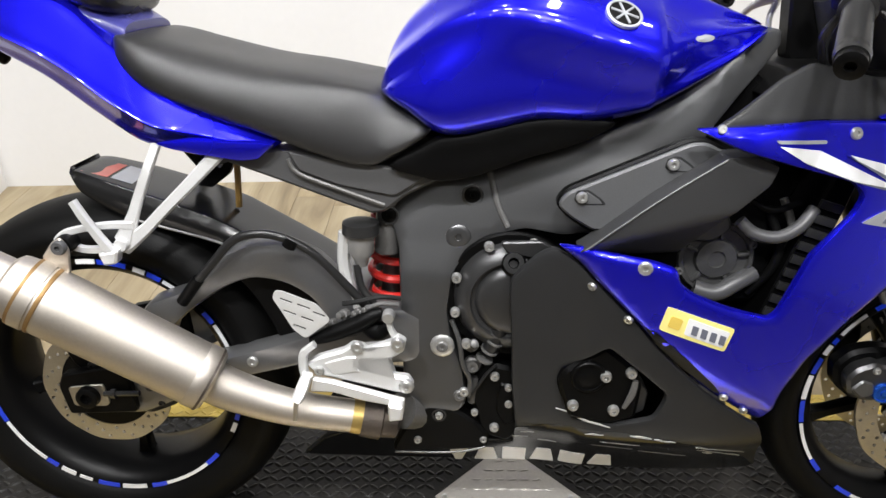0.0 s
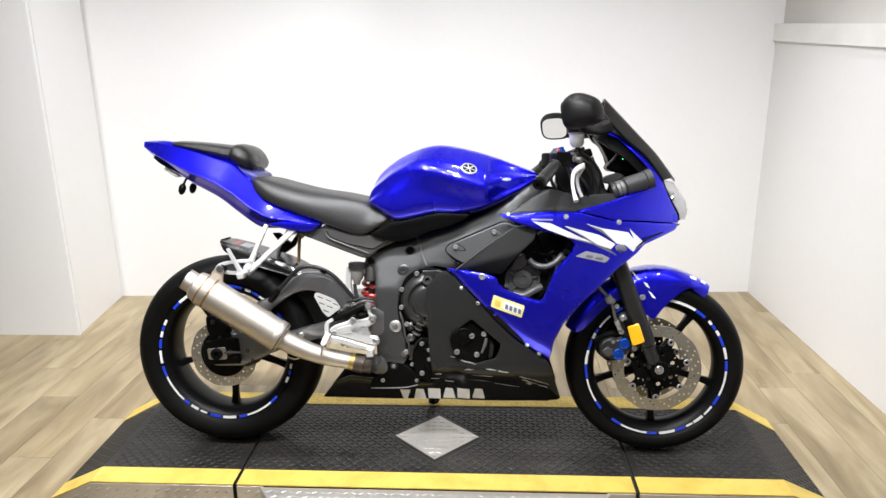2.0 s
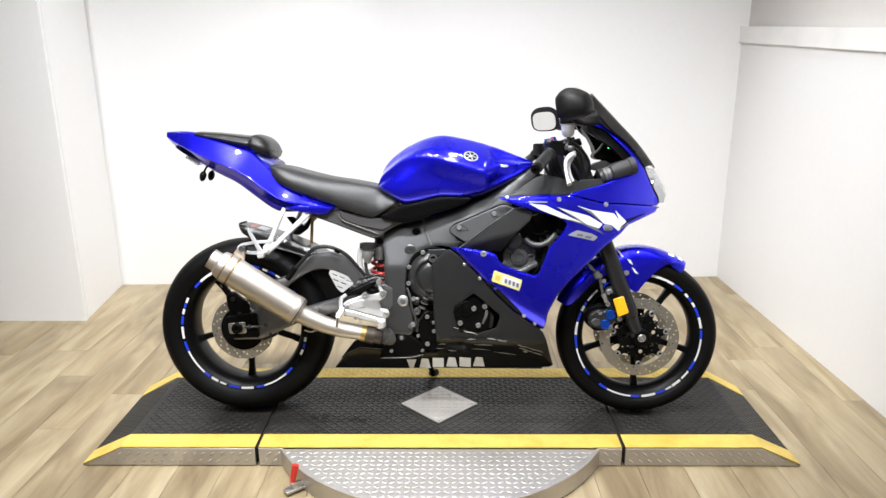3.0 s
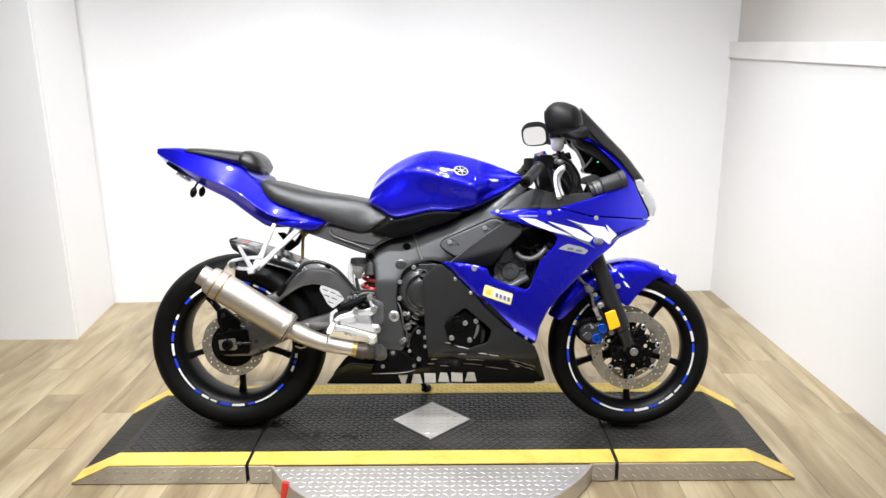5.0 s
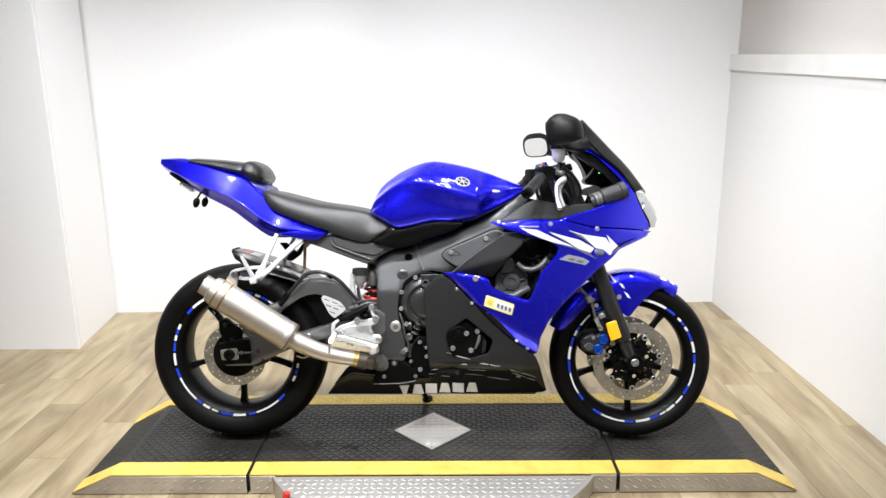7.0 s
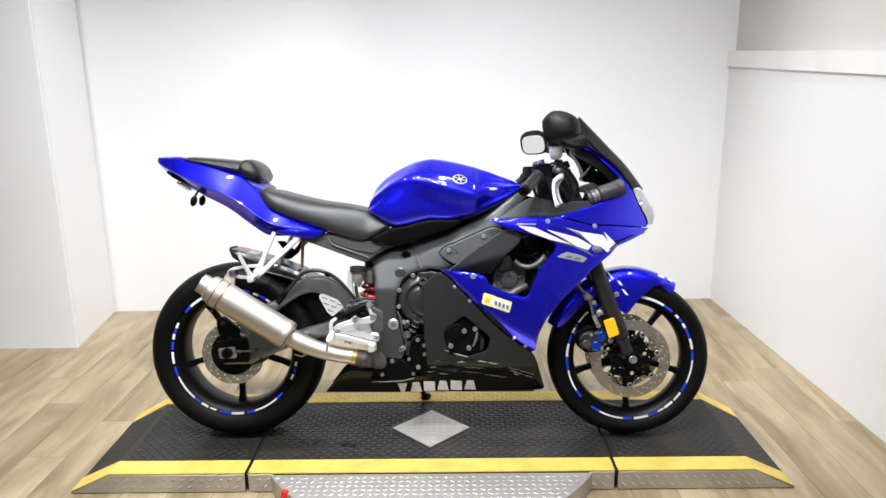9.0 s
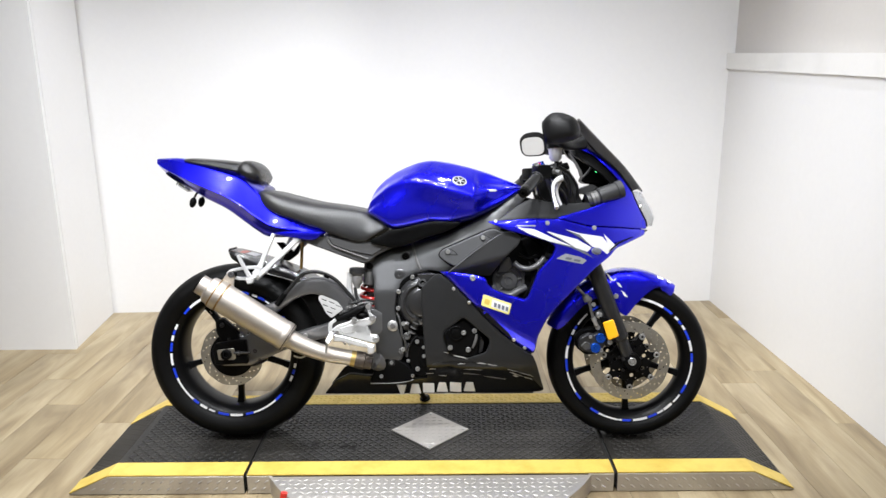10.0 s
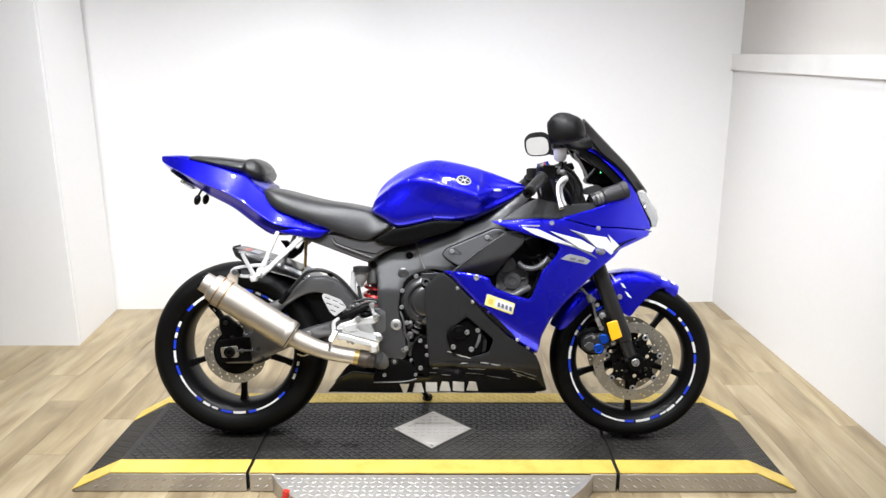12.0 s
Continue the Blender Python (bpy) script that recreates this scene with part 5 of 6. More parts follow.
tab = part("silencer_tab", plate(rounded([(-.676, .590), (-.658, .613), (-.646, .620), (-.636, .603), (-.640, .566), (-.662, .552)], .005), -.206, -.200, .0015), TITAN, peg, "titanium tab on the silencer strap")
part("tab_bolt", turned((-.647, -.204, .606), (-.647, -9, .606), [(0, .0105), (.006, .0105), (.009, .009), (.009, .004), (.005, .0035), (.005, .0005)], 18), RAIL, tab, "dark round-headed bolt")
out = rounded([(-.362, .532), (-.352, .531), (-.303, .511), (-.284, .485), (-.323, .455), (-.340, .470), (-.356, .501), (-.367, .521)], .006, 3)
slots = [[(u + x, w + y) for x, y in ((-.009, .0045), (.009, -.0025), (.0085, -.0060), (-.0095, .0010))] for u, w in ((-.347, .517), (-.322, .508), (-.300, .496), (-.343, .498), (-.318, .488), (-.330, .475))]
part("heel_guard", shell([tuple(p) for p in out], lambda u, w: -.178, .003, .009, slots, .001), ALU, bike, "silver slotted heel guard")
out = rounded([(-.322, .419), (-.304, .432), (-.264, .445), (-.252, .455), (-.236, .452), (-.232, .446), (-.197, .459), (-.186, .469), (-.173, .460), (-.177, .443), (-.196, .431), (-.240, .429), (-.243, .417), (-.191, .403), (-.171, .401), (-.163, .387), (-.171, .373), (-.191, .374), (-.233, .385), (-.275, .395), (-.306, .402)], .004, 3)
hold = part("footrest_bracket", plate(out, -.192, -.174, .004), ALU, bike, "cast silver rider footrest bracket")
part("bracket_web", plate(rounded([(-.296, .424), (-.262, .435), (-.245, .436), (-.252, .421), (-.240, .411), (-.282, .404)], .004), -.1945, -.191, .002), ALU, hold)
part("bracket_upright", bar([(-.186, -.180, .456), (-.196, -.179, .475), (-.199, -.177, .494)], [.013, .009, .011], [.010, .009, .010]), ALU, hold)
part("upright_boss", turned((-.199, -.186, .494), (-.199, 0, .494), [(0, .004), (0, .008), (.003, .0095), (.016, .0095), (.016, .004)], 16), BOLT, hold)
for u, w, r in ((-.185, .458, .0105), (-.174, .387, .0115), (-.244, .451, .0095), (-.302, .411, .0075)):
    bolt(hold, u, -.191, w, r, BOLT, .007)
part("peg_mount", bar([(-.308, -.186, .451), (-.317, -.190, .445), (-.324, -.192, .437), (-.325, -.194, .416), (-.321, -.196, .400)], [.010, .011, .013, .013, .014], [.012] * 5), ALU, hold)
part("footpeg", bar([(-.317, -.205, .412), (-.323, -.222, .396), (-.328, -.232, .385)], [.016, .018, .015], [.016, .016, .014]), ALU, hold, "ribbed silver footpeg")
part("feeler", tube([(-.329, -.230, .386), (-.334, -.232, .350)], [.0042, .0030], 8, 1), STEEL, hold, "thin steel feeler under the peg")
out = rounded([(-.311, .404), (-.281, .399), (-.198, .375), (-.176, .370), (-.178, .347), (-.198, .344), (-.199, .359), (-.241, .367), (-.282, .380), (-.315, .381)], .003, 3)
part("brake_pedal", plate(out, -.204, -.193, .003), ALU, hold, "silver brake pedal")
part("pedal_tip", plate(rounded([(-.199, .372), (-.177, .369), (-.178, .346), (-.198, .343)], .003), -.222, -.196, .003), ALU, hold, "pressed pedal tip")
part("return_spring", tube([(-.285, -.186, .380), (-.279, -.184, .368), (-.271, -.186, .377), (-.264, -.184, .364), (-.257, -.186, .372)], .0022, 6), BOLT, hold, "small return spring")
mc = part("rear_master_cylinder", tube([(-.318, -.165, .445), (-.290, -.165, .456), (-.254, -.164, .471), (-.228, -.162, .485), (-.210, -.160, .492)], [.007, .0115, .0125, .0115, .008], 14), ENGINE, bike, "black rear brake master cylinder")
part("linkage", tube([(-.24, -.15, .47), (-.221, -.15, .457), (-.205, -.148, .462)], [.010, .016, .010], 10), ENGINE, mc)
for u, w, r in ((-.265, .484, .008), (-.243, .488, .0065), (-.228, .494, .006), (-.284, .470, .006)):
    part("banjo_bolt", turned((u, -.150, w), (u - .02, -.19, w + .01), [(0, r), (.010, r), (.011, r * .7), (.020, r * .65), (.021, .002)], 8), CAST, mc, "dull steel banjo fitting")
part("stop_lamp_spring", tube([(-.232, -.16, .498), (-.212, -.158, .505), (-.188, -.150, .500)], .0035, 8), CAST, mc)
part("wiring", tube([(-.270, -.150, .500), (-.245, -.152, .505), (-.215, -.150, .512), (-.185, -.140, .505)], .004, 8), HOSE, mc, "black wiring to the stop lamp switch")

# -- engine --
part("crankcase", plate(rounded([(-.12, .26), (-.09, .60), (.0, .615), (.12, .62), (.25, .60), (.30, .50), (.28, .34), (.2, .24), (0, .21)], .03), -.095, .095, .012), ENGINE, bike, "black engine block")
part("cylinder_head", plate(rounded([(.12, .60), (.15, .72), (.30, .73), (.36, .60), (.34, .50), (.22, .50)], .02), -.13, .13, .01), ENGINE, bike, "black cylinder head")
part("airbox", plate(rounded([(-.05, .70), (.10, .76), (.28, .85), (.34, .80), (.25, .72), (.05, .66)], .02), -.08, .08, .01), ENGINE, bike, "black airbox under the tank")
cl = part("clutch_cover", turned((-.020, -.090, .502), (-.020, -1, .502), [(0, .075), (0, .100), (.024, .101), (.028, .098), (.028, .088)], 56), ENGINE, bike, "round clutch cover with a black bolted flange")
part("cover_dome", turned((-.020, -.112, .502), (-.020, -1, .502), [(0, .075), (0, .087), (.012, .086), (.020, .080), (.026, .070), (.029, .064), (.029, .062), (.024, .060), (.022, .055), (.030, .050), (.034, .040), (.036, .02), (.0365, .002)], 56), CLUTCH, cl, "grey cast dome")
part("clutch_arm", turned((-.020, -.128, .556), (-.020, -.176, .582), [(0, .014), (0, .0175), (.026, .0175), (.030, .015), (.030, .008), (.020, .006), (.020, .001)], 20), ENGINE, cl, "black clutch arm")
part("cable_stay", plate(rounded([(-.04, .598), (.02, .60), (.045, .585), (.02, .572), (-.03, .582)], .006), -.146, -.136, .002), CLUTCH, cl)
for u, w in ((-.055, .587), (.009, .592), (-.102, .537), (-.104, .481), (-.087, .428)):
    bolt(cl, u, -.130, w, .0076, BOLT, .010)
lo = part("sprocket_cover", plate(rounded([(-.065, .368), (-.050, .384), (-.010, .376), (-.001, .258), (-.017, .237), (-.063, .252), (-.080, .324)], .010), -.118, -.085, .006), ENGINE, bike, "black lower engine cover")
part("cover_rib", plate(rounded([(-.034, .352), (-.006, .345), (-.004, .285), (-.024, .270), (-.040, .300)], .008), -.122, -.116, .003), ENGINE, lo)
for u, w, r in ((-.042, .364, .0075), (-.020, .344, .006), (-.019, .314, .0065), (-.073, .297, .006), (-.041, .269, .0078), (-.058, .246, .006)):
    bolt(lo, u, -.120, w, r, BOLT, .007)
big = part("water_hose", tube([(-.012, -.122, .520), (-.028, -.128, .483), (-.040, -.128, .440), (-.052, -.124, .412)], [.014, .0135, .013, .0125], 14), HOSE, bike, "black coolant hose beside the clutch cover")
for k in range(3):
    a = Vector((-.043, -.128, .432)).lerp(Vector((-.058, -.122, .398)), k / 2)
    part("hose_clip", turned(a, a + Vector((-.012, .003, -.028)), [(0, .0125), (0, .0142), (.0035, .0142), (.0035, .0125)], 16), CAST, big, "bright steel hose clip")
part("banjo_union", turned((-.077, -.108, .381), (-.079, -.2, .383), [(0, .013), (.010, .013), (.012, .010), (.018, .009), (.018, .004), (.014, .003)], 14), CAST, bike, "round steel union on the engine")
part("engine_fitting", turned((-.080, -.105, .408), (-.074, -.14, .432), [(0, .010), (.020, .010), (.022, .007), (.040, .0065), (.042, .003)], 10), CAST, bike, "grey cast engine fitting")
part("engine_fitting", turned((-.072, -.110, .355), (-.080, -.112, .30), [(0, .006), (.020, .0085), (.045, .007), (.048, .003)], 10), COVER, bike, "grey cast engine fitting")
part("engine_cable", tube([(-.110, -.128, .465), (-.098, -.134, .433), (-.092, -.134, .390), (-.081, -.130, .362), (-.083, -.126, .33)], .0038, 8), COVER, bike, "grey drain tube")
part("engine_cable", tube([(-.040, -.122, .385), (-.055, -.128, .372), (-.068, -.128, .350), (-.080, -.126, .33)], .0025, 8), HOSE, bike, "thin black cable")
br = part("lower_bracket", plate(rounded([(-.206, .229), (-.168, .300), (-.145, .309), (-.109, .306), (-.068, .277), (-.048, .250), (-.055, .226), (-.203, .215)], .008), -.124, -.095, .005), ENGINE, bike, "black lower side bracket")
for u, w in ((-.130, .291), (-.165, .244)):
    bolt(br, u, -.1235, w, .0065, BOLT, .006)
part("bolt_recess", turned((-.130, -.1225, .291), (-.130, -9, .291), [(0, .009), (0, .012), (.003, .0115), (.003, .009)], 18, closed=True), CLUTCH, br)
part("bracket_lip", tube([(-.203, -.124, .218), (-.150, -.125, .219), (-.095, -.125, .222), (-.055, -.124, .232)], .0016, 6), CAST, br, "scraped lower lip")
part("radiator", plate(rounded([(.315, .44), (.372, .62), (.405, .71), (.440, .72), (.425, .66), (.375, .50), (.345, .43)], .006), -.155, .155, .003), ENGINE, bike, "black radiator behind the front wheel")
pump = part("generator_cover", turned((.268, -.118, .574), (.268, -1, .574), [(0, .05), (0, .055), (.014, .055), (.018, .052), (.018, .047), (.013, .045), (.013, .031), (.020, .028), (.022, .013), (.019, .012), (.019, .002)], 32), COVER, bike, "round grey cast cover")
for k in range(5):
    a = k * 1.257 + .2
    part("cover_rib", block((.017, .010, .005), .0015, (.268 + .038 * math.cos(a), -.134, .574 + .038 * math.sin(a)), Matrix.Rotation(-a, 4, "Y")), COVER, pump)
for k in range(4):
    a = k * 1.57 + .4
    bolt(pump, .268 + .053 * math.cos(a), -.130, .574 + .053 * math.sin(a), .0065, CAST, .007)
part("pump_arm", plate(rounded([(.225, .60), (.245, .645), (.27, .655), (.285, .62), (.26, .60)], .008), -.14, -.11, .004), COVER, bike, "grey cast arm above the cover")
for pts, r, m in (
    ([(.285, -.155, .638), (.305, -.160, .622), (.335, -.165, .618), (.365, -.16, .632), (.385, -.15, .655)], .009, RAIL),
    ([(.24, -.14, .53), (.27, -.145, .525), (.30, -.14, .54), (.325, -.13, .55)], .013, RAIL),
    ([(.33, -.13, .65), (.35, -.14, .60), (.345, -.14, .56), (.32, -.13, .52)], .007, RUBBER),
    ([(.30, -.14, .665), (.33, -.145, .65), (.37, -.14, .66)], .005, RUBBER),
    ([(.355, -.12, .66), (.372, -.13, .61), (.36, -.13, .57)], .006, CAST),
):
    part("coolant_hose", tube(pts, r, 10), m, bike, "hose beside the engine")
# Two added plates block the view through and keep the fairing opening dark.
part("opening_filler", plate(rounded([(.27, .50), (.28, .70), (.34, .72), (.40, .68), (.36, .60), (.335, .50)], .01), -.08, .08, .006), ENGINE, bike, "black filler block added ahead of the engine")
part("far_filler_panel", plate(rounded([(.16, .45), (.20, .74), (.40, .77), (.46, .70), (.42, .56), (.33, .44)], .01), .05, .06, .002), ENGINE, bike, "black filler panel added inside the far fairing")
part("coil_pack", block((.06, .04, .04), .006, (.35, -.10, .61), Matrix.Rotation(.5, 4, "Y")), ENGINE, bike, "black coil pack")
for k in range(9):
    w = .50 + k * .02
    u = .345 + (w - .5) * .31
    part("radiator_fin", block((.032, .006, .012), .001, (u + .008, -.157, w), Matrix.Rotation(.3, 4, "Y")), CLUTCH, bike)

# -- fairings --
c1 = rounded([(.034, .664), (.046, .681), (.203, .749), (.222, .750), (.264, .730), (.235, .708), (.104, .631), (.086, .627), (.054, .646)], .01, 3)
duct = part("air_duct_panel", plate(c1, -.176, -.155, .003), DUCT, bike, "dark grey recessed side panel")
both(duct)
# Black plate set behind the panel; it stands in for the shaded crease.
both(part("panel_crease_shade", plate(rounded([(.031, .664), (.0445, .6845), (.203, .754), (.224, .754), (.27, .730), (.24, .700), (.106, .624), (.083, .622), (.050, .643)], .012, 3), -.168, -.15, .003), ENGINE, bike, "black plate behind the panel, drawing the shaded crease round it"))
for u, w in ((.066, .676), (.181, .722)):
    rim = [(u - .011, w - .006), (u - .007, w + .010), (u + .008, w + .011), (u + .028, w - .003), (u + .034, w - .011), (u + .008, w - .011)]
    # Dark outline laid on the panel; it paints the shade of the recess.
    part("bolt_pocket_shade", plate(rounded(rim, .005), -.1768, -.172, .001), BELLY, duct, "recess round a bolt, its shade laid on as a dark outline")
    part("pocket_floor", plate(rounded([(u + (x - u) * .82 + .001, w + (y - w) * .80 - .001) for x, y in rim], .004), -.1776, -.173, .001), DUCT, duct)
    bolt(duct, u, -.177, w, .008, BOLT, .006)
SC = [(.062, .606), (.157, .683), (.240, .740), (.275, .742), (.305, .728), (.296, .703), (.256, .664), (.204, .594), (.150, .596), (.095, .602)]


def scoop_side(u, w):
    """A flat upper face that folds inwards along a line above the lower edge."""
    return -.212 + .06 * max(0.0, .720 - .10 * u - w) * 0.5 + .75 * max(0.0, .623 + .28 * (u - .1) - w)


scoop = part("air_scoop", shell([tuple(p) for p in rounded(SC, .005, 2)], scoop_side, .04, .009, (), .003), SCOOP, bike, "charcoal air scoop", sharp=30)
both(scoop)
# Thin paler rib that imitates the highlight on the scoop edge.
part("scoop_edge_highlight", tube([(.070, -.2115, .6125), (.157, -.2125, .681), (.238, -.2125, .737)], .0014, 6), RAIL, scoop, "highlight along the upper scoop edge, built as a pale line")
side = [(.191, .777), (.248, .780), (.339, .786), (.432, .783), (.527, .757), (.629, .750), (.748, .738), (.744, .720), (.629, .681), (.608, .658), (.548, .615), (.490, .561), (.434, .508), (.387, .453), (.360, .398), (.349, .336), (.334, .340), (.287, .375), (.249, .404), (.194, .457), (.140, .518), (.066, .590), (.036, .612), (.085, .613), (.158, .604), (.190, .594), (.194, .575), (.212, .560), (.257, .542), (.316, .525), (.326, .533), (.339, .568), (.357, .614), (.404, .666), (.415, .691), (.396, .709), (.320, .731), (.248, .752)]
side_r = [tuple(p) for p in rounded(side, .008, 2)]
fairing = part("side_fairing", shell(side_r, folded, .005, .0115, (), .007), BLUE, bike, "glossy blue side fairing", sharp=50)
both(fairing)
cow = [(.416, .787), (.531, .816), (.633, .849), (.652, .872), (.637, .910), (.597, .951), (.550, .995), (.500, 1.015), (.490, 1.028), (.530, 1.020), (.562, 1.000), (.630, .947), (.686, .884), (.701, .843), (.748, .764), (.752, .739), (.631, .752), (.530, .759), (.434, .784)]
cowl = part("upper_cowl", shell([tuple(p) for p in rounded(cow, .01, 3)], flank, .005, .012, (), .005), BLUE, bike, "glossy blue upper cowl", sharp=50)
both(cowl)
inn = [(.205, .768), (.262, .806), (.298, .830), (.345, .850), (.43, .83), (.53, .835), (.62, .85), (.633, .846), (.531, .812), (.42, .782), (.34, .786)]
inner_panel = part("inner_panel", shell([tuple(p) for p in rounded(inn, .01, 3)], lambda u, w: flank(u, w) + .012 + .35 * max(0, w - .79), .004, .012, (), .003), BELLY, bike, "matt black inner fairing panel")
both(inner_panel)

be = [(.034, .605), (.010, .591), (-.024, .553), (-.025, .524), (-.020, .448), (-.017, .370), (-.009, .289), (-.007, .236), (-.093, .231), (-.171, .240), (-.277, .251), (-.329, .221), (-.374, .164), (-.135, .165), (.061, .172), (.300, .181), (.380, .183), (.394, .190), (.386, .213), (.360, .299), (.346, .332), (.333, .338), (.286, .372), (.249, .401), (.194, .454), (.140, .514), (.066, .586)]
ho = [(.116, .462), (.166, .421), (.203, .389), (.200, .371), (.190, .343), (.131, .323), (.071, .328), (.049, .387), (.053, .409)]


def under_side(u, w):
    """The lower fairing lies a little inside the side fairing."""
    return flank(u, w) + .013


belly = part("lower_fairing", shell([tuple(p) for p in rounded(be, .008, 2)], under_side, .006, .012, [[tuple(p) for p in rounded(ho, .008, 2)]], .005), BELLY, bike, "matt black lower fairing, scuffed along its bottom")
both(belly)
low_panel = [(-.009, .286), (.030, .300), (.077, .309), (.150, .312), (.214, .303), (.280, .284), (.329, .262), (.362, .225), (.388, .194), (.378, .186), (.300, .184), (.061, .175), (-.135, .168), (-.366, .167), (-.327, .217), (-.277, .247), (-.171, .236), (-.093, .227), (-.009, .232)]
both(part("gloss_lower_panel", shell([tuple(p) for p in rounded(low_panel, .006, 2)], lambda u, w: under_side(u, w) - .0012, .003, .012, (), .001), GLOSS_BLACK, belly, "gloss black lower strip of the fairing"))
keel = [[(u, v * k, w) for v, w in ((-.082, .172), (-.05, .163), (0, .160), (.05, .163), (.082, .172))] for u, k in ((-.34, .55), (-.2, .6), (.0, .62), (.2, .66), (.36, .64))]
part("belly_pan", strip(keel, .004), BLACK, bike, "black belly pan under the engine")
pk = part("pickup_cover", plate(rounded([(.115, .456), (.162, .416), (.172, .391), (.166, .334), (.128, .322), (.068, .333), (.048, .394), (.055, .414)], .008), -.186, -.12, .006), ENGINE, bike, "black pentagonal engine cover")
part("inspection_cap", turned((.092, -.185, .406), (.092, -1, .406), [(0, .0255), (.004, .0255), (.006, .0235), (.006, .0205), (.0035, .020), (.0035, .014), (.0045, .012), (.0045, .001)], 32), ENGINE, pk, "round black inspection cap")
for u, w in ((.117, .408), (.153, .415), (.072, .358), (.132, .351)):
    bolt(pk, u, -.185, w, .0085, BOLT, .009)
part("cable_clip", bar([(.160, -.190, .403), (.156, -.192, .382), (.146, -.191, .357)], [.008, .010, .006], [.005] * 3), CAST, pk, "grey cable clip")
part("cover_rim", plate(rounded([(.168, .395), (.184, .374), (.180, .342), (.166, .335)], .004), -.175, -.14, .002), CLUTCH, pk)
for u, w, r in ((.147, .596, .0098), (.086, .557, .0065), (.136, .514, .0065), (.282, .390, .0065), (.318, .360, .006)):
    bolt(fairing, u, folded(u, w) + .001, w, r, BOLT, .005, outwards(folded, u, w))
for u, w, r in ((0.387, 0.771, 0.008), (0.545, 0.752, 0.008), (0.221, 0.778, 0.006)):
    bolt(fairing, u, flank(u, w) + .001, w, r, BOLT, .005, outwards(flank, u, w))
part("vent_slot", shell([tuple(p) for p in rounded([(.156, .506), (.173, .500), (.220, .457), (.264, .412), (.276, .394), (.266, .398), (.218, .437), (.176, .478)], .003, 2)], off(.0008), .003, .01, (), .0005), ENGINE, fairing, "dark slot between the panels")


def decal(name, pts, mat, parent, label, d=.0022, r=.002, base=off):
    return part(name, shell([tuple(p) for p in rounded(pts, r, 2)], base(d), .0016, .011, (), .0003), mat, parent, label)


decal("white_flash", [(.290, .759), (.342, .753), (.467, .695), (.395, .712), (.324, .739)], WHITE, fairing, "white lightning-shaped graphic")
decal("white_flash", [(.382, .746), (.443, .729), (.486, .717), (.536, .689), (.523, .674), (.478, .690), (.434, .714)], WHITE, fairing, "white lightning-shaped graphic")
decal("white_flash", [(.448, .750), (.494, .736), (.575, .722), (.594, .700), (.579, .732), (.628, .688), (.592, .664), (.567, .684), (.540, .690), (.490, .726)], WHITE, fairing, "white lightning-shaped graphic", r=.001)
decal("grey_flash", [(.324, .738), (.395, .711), (.467, .690), (.530, .660), (.545, .652), (.522, .671), (.470, .698), (.400, .718)], GREY_DECAL, fairing, "dark grey graphic edge", .0012, .001)
decal("grey_flash", [(.378, .746), (.440, .711), (.482, .688), (.440, .716)], GREY_DECAL, fairing, "dark grey graphic edge", .0034, .001)
decal("grey_flash", [(.444, .751), (.492, .724), (.542, .688), (.494, .732)], GREY_DECAL, fairing, "dark grey graphic edge", .0034, .001)
decal("grey_flash", [(.285, .766), (.349, .765), (.349, .761), (.290, .762)], SILVER, fairing, "thin silver graphic line")
badge = decal("side_badge", [(.434, .665), (.449, .671), (.498, .659), (.520, .647), (.506, .635), (.417, .656)], SILVER, fairing, "plain silver side badge")
decal("badge_shadow", [(.450, .660), (.470, .657), (.466, .650), (.446, .654)], GREY_DECAL, badge, "dark badge bar", .0034, .001)
decal("badge_shadow", [(.478, .653), (.500, .649), (.496, .642), (.474, .647)], GREY_DECAL, badge, "dark badge bar", .0034, .001)
st = decal("tuning_sticker", [(.181, .543), (.272, .512), (.263, .476), (.173, .507)], STICKER, fairing, "yellow and white tuning sticker", .0022, .004)
decal("sticker_field", [(.210, .527), (.266, .507), (.259, .483), (.206, .502)], WHITE, st, "white sticker field", .0034, .002)
decal("sticker_mark", [(.187, .530), (.203, .524), (.199, .507), (.183, .513)], YELLOW, st, "yellow sticker mark", .0034, .003)
for k in range(4):
    u = .216 + k * .0125
    decal("sticker_bar", [(u, .517 - k * .0044), (u + .008, .514 - k * .0044), (u + .0065, .500 - k * .0044), (u - .0015, .503 - k * .0044)], GREY_DECAL, st, "plain sticker bar", .0046, .001)
for k in range(6):
    u, rise = -.120 + k * .0470, .0040 * k
    shape = [(.004, .204), (.038, .205), (.026, .167), (.015, .167)] if k == 0 else [(.010, .205), (.033, .205), (.041, .166), (.001, .166)] if k % 2 else [(.001, .205), (.040, .205), (.040, .166), (.001, .166)]
    decal("white_lettering_bar", [(u + p, q + rise) for p, q in shape], WHITE, belly, "plain white block of worn lettering", .0024, .002, lambda d: lambda u, w: under_side(u, w) - d)
SCRAPES = [(.050, .338, .130, .321, .0030), (.095, .300, .122, .303, .0022), (.160, .308, .192, .304, .0028), (.196, .302, .228, .298, .0032), (.120, .281, .180, .280, .0016), (.262, .284, .300, .272, .0022), (.300, .272, .352, .249, .0022), (.268, .272, .318, .250, .0026), (.318, .250, .350, .236, .0020), (.282, .256, .300, .250, .0036), (.000, .272, .022, .274, .0030), (-.012, .252, .014, .254, .0020), (.110, .262, .175, .258, .0012), (.185, .252, .262, .240, .0012), (.030, .246, .060, .245, .0014)]
rs = random.Random(11)
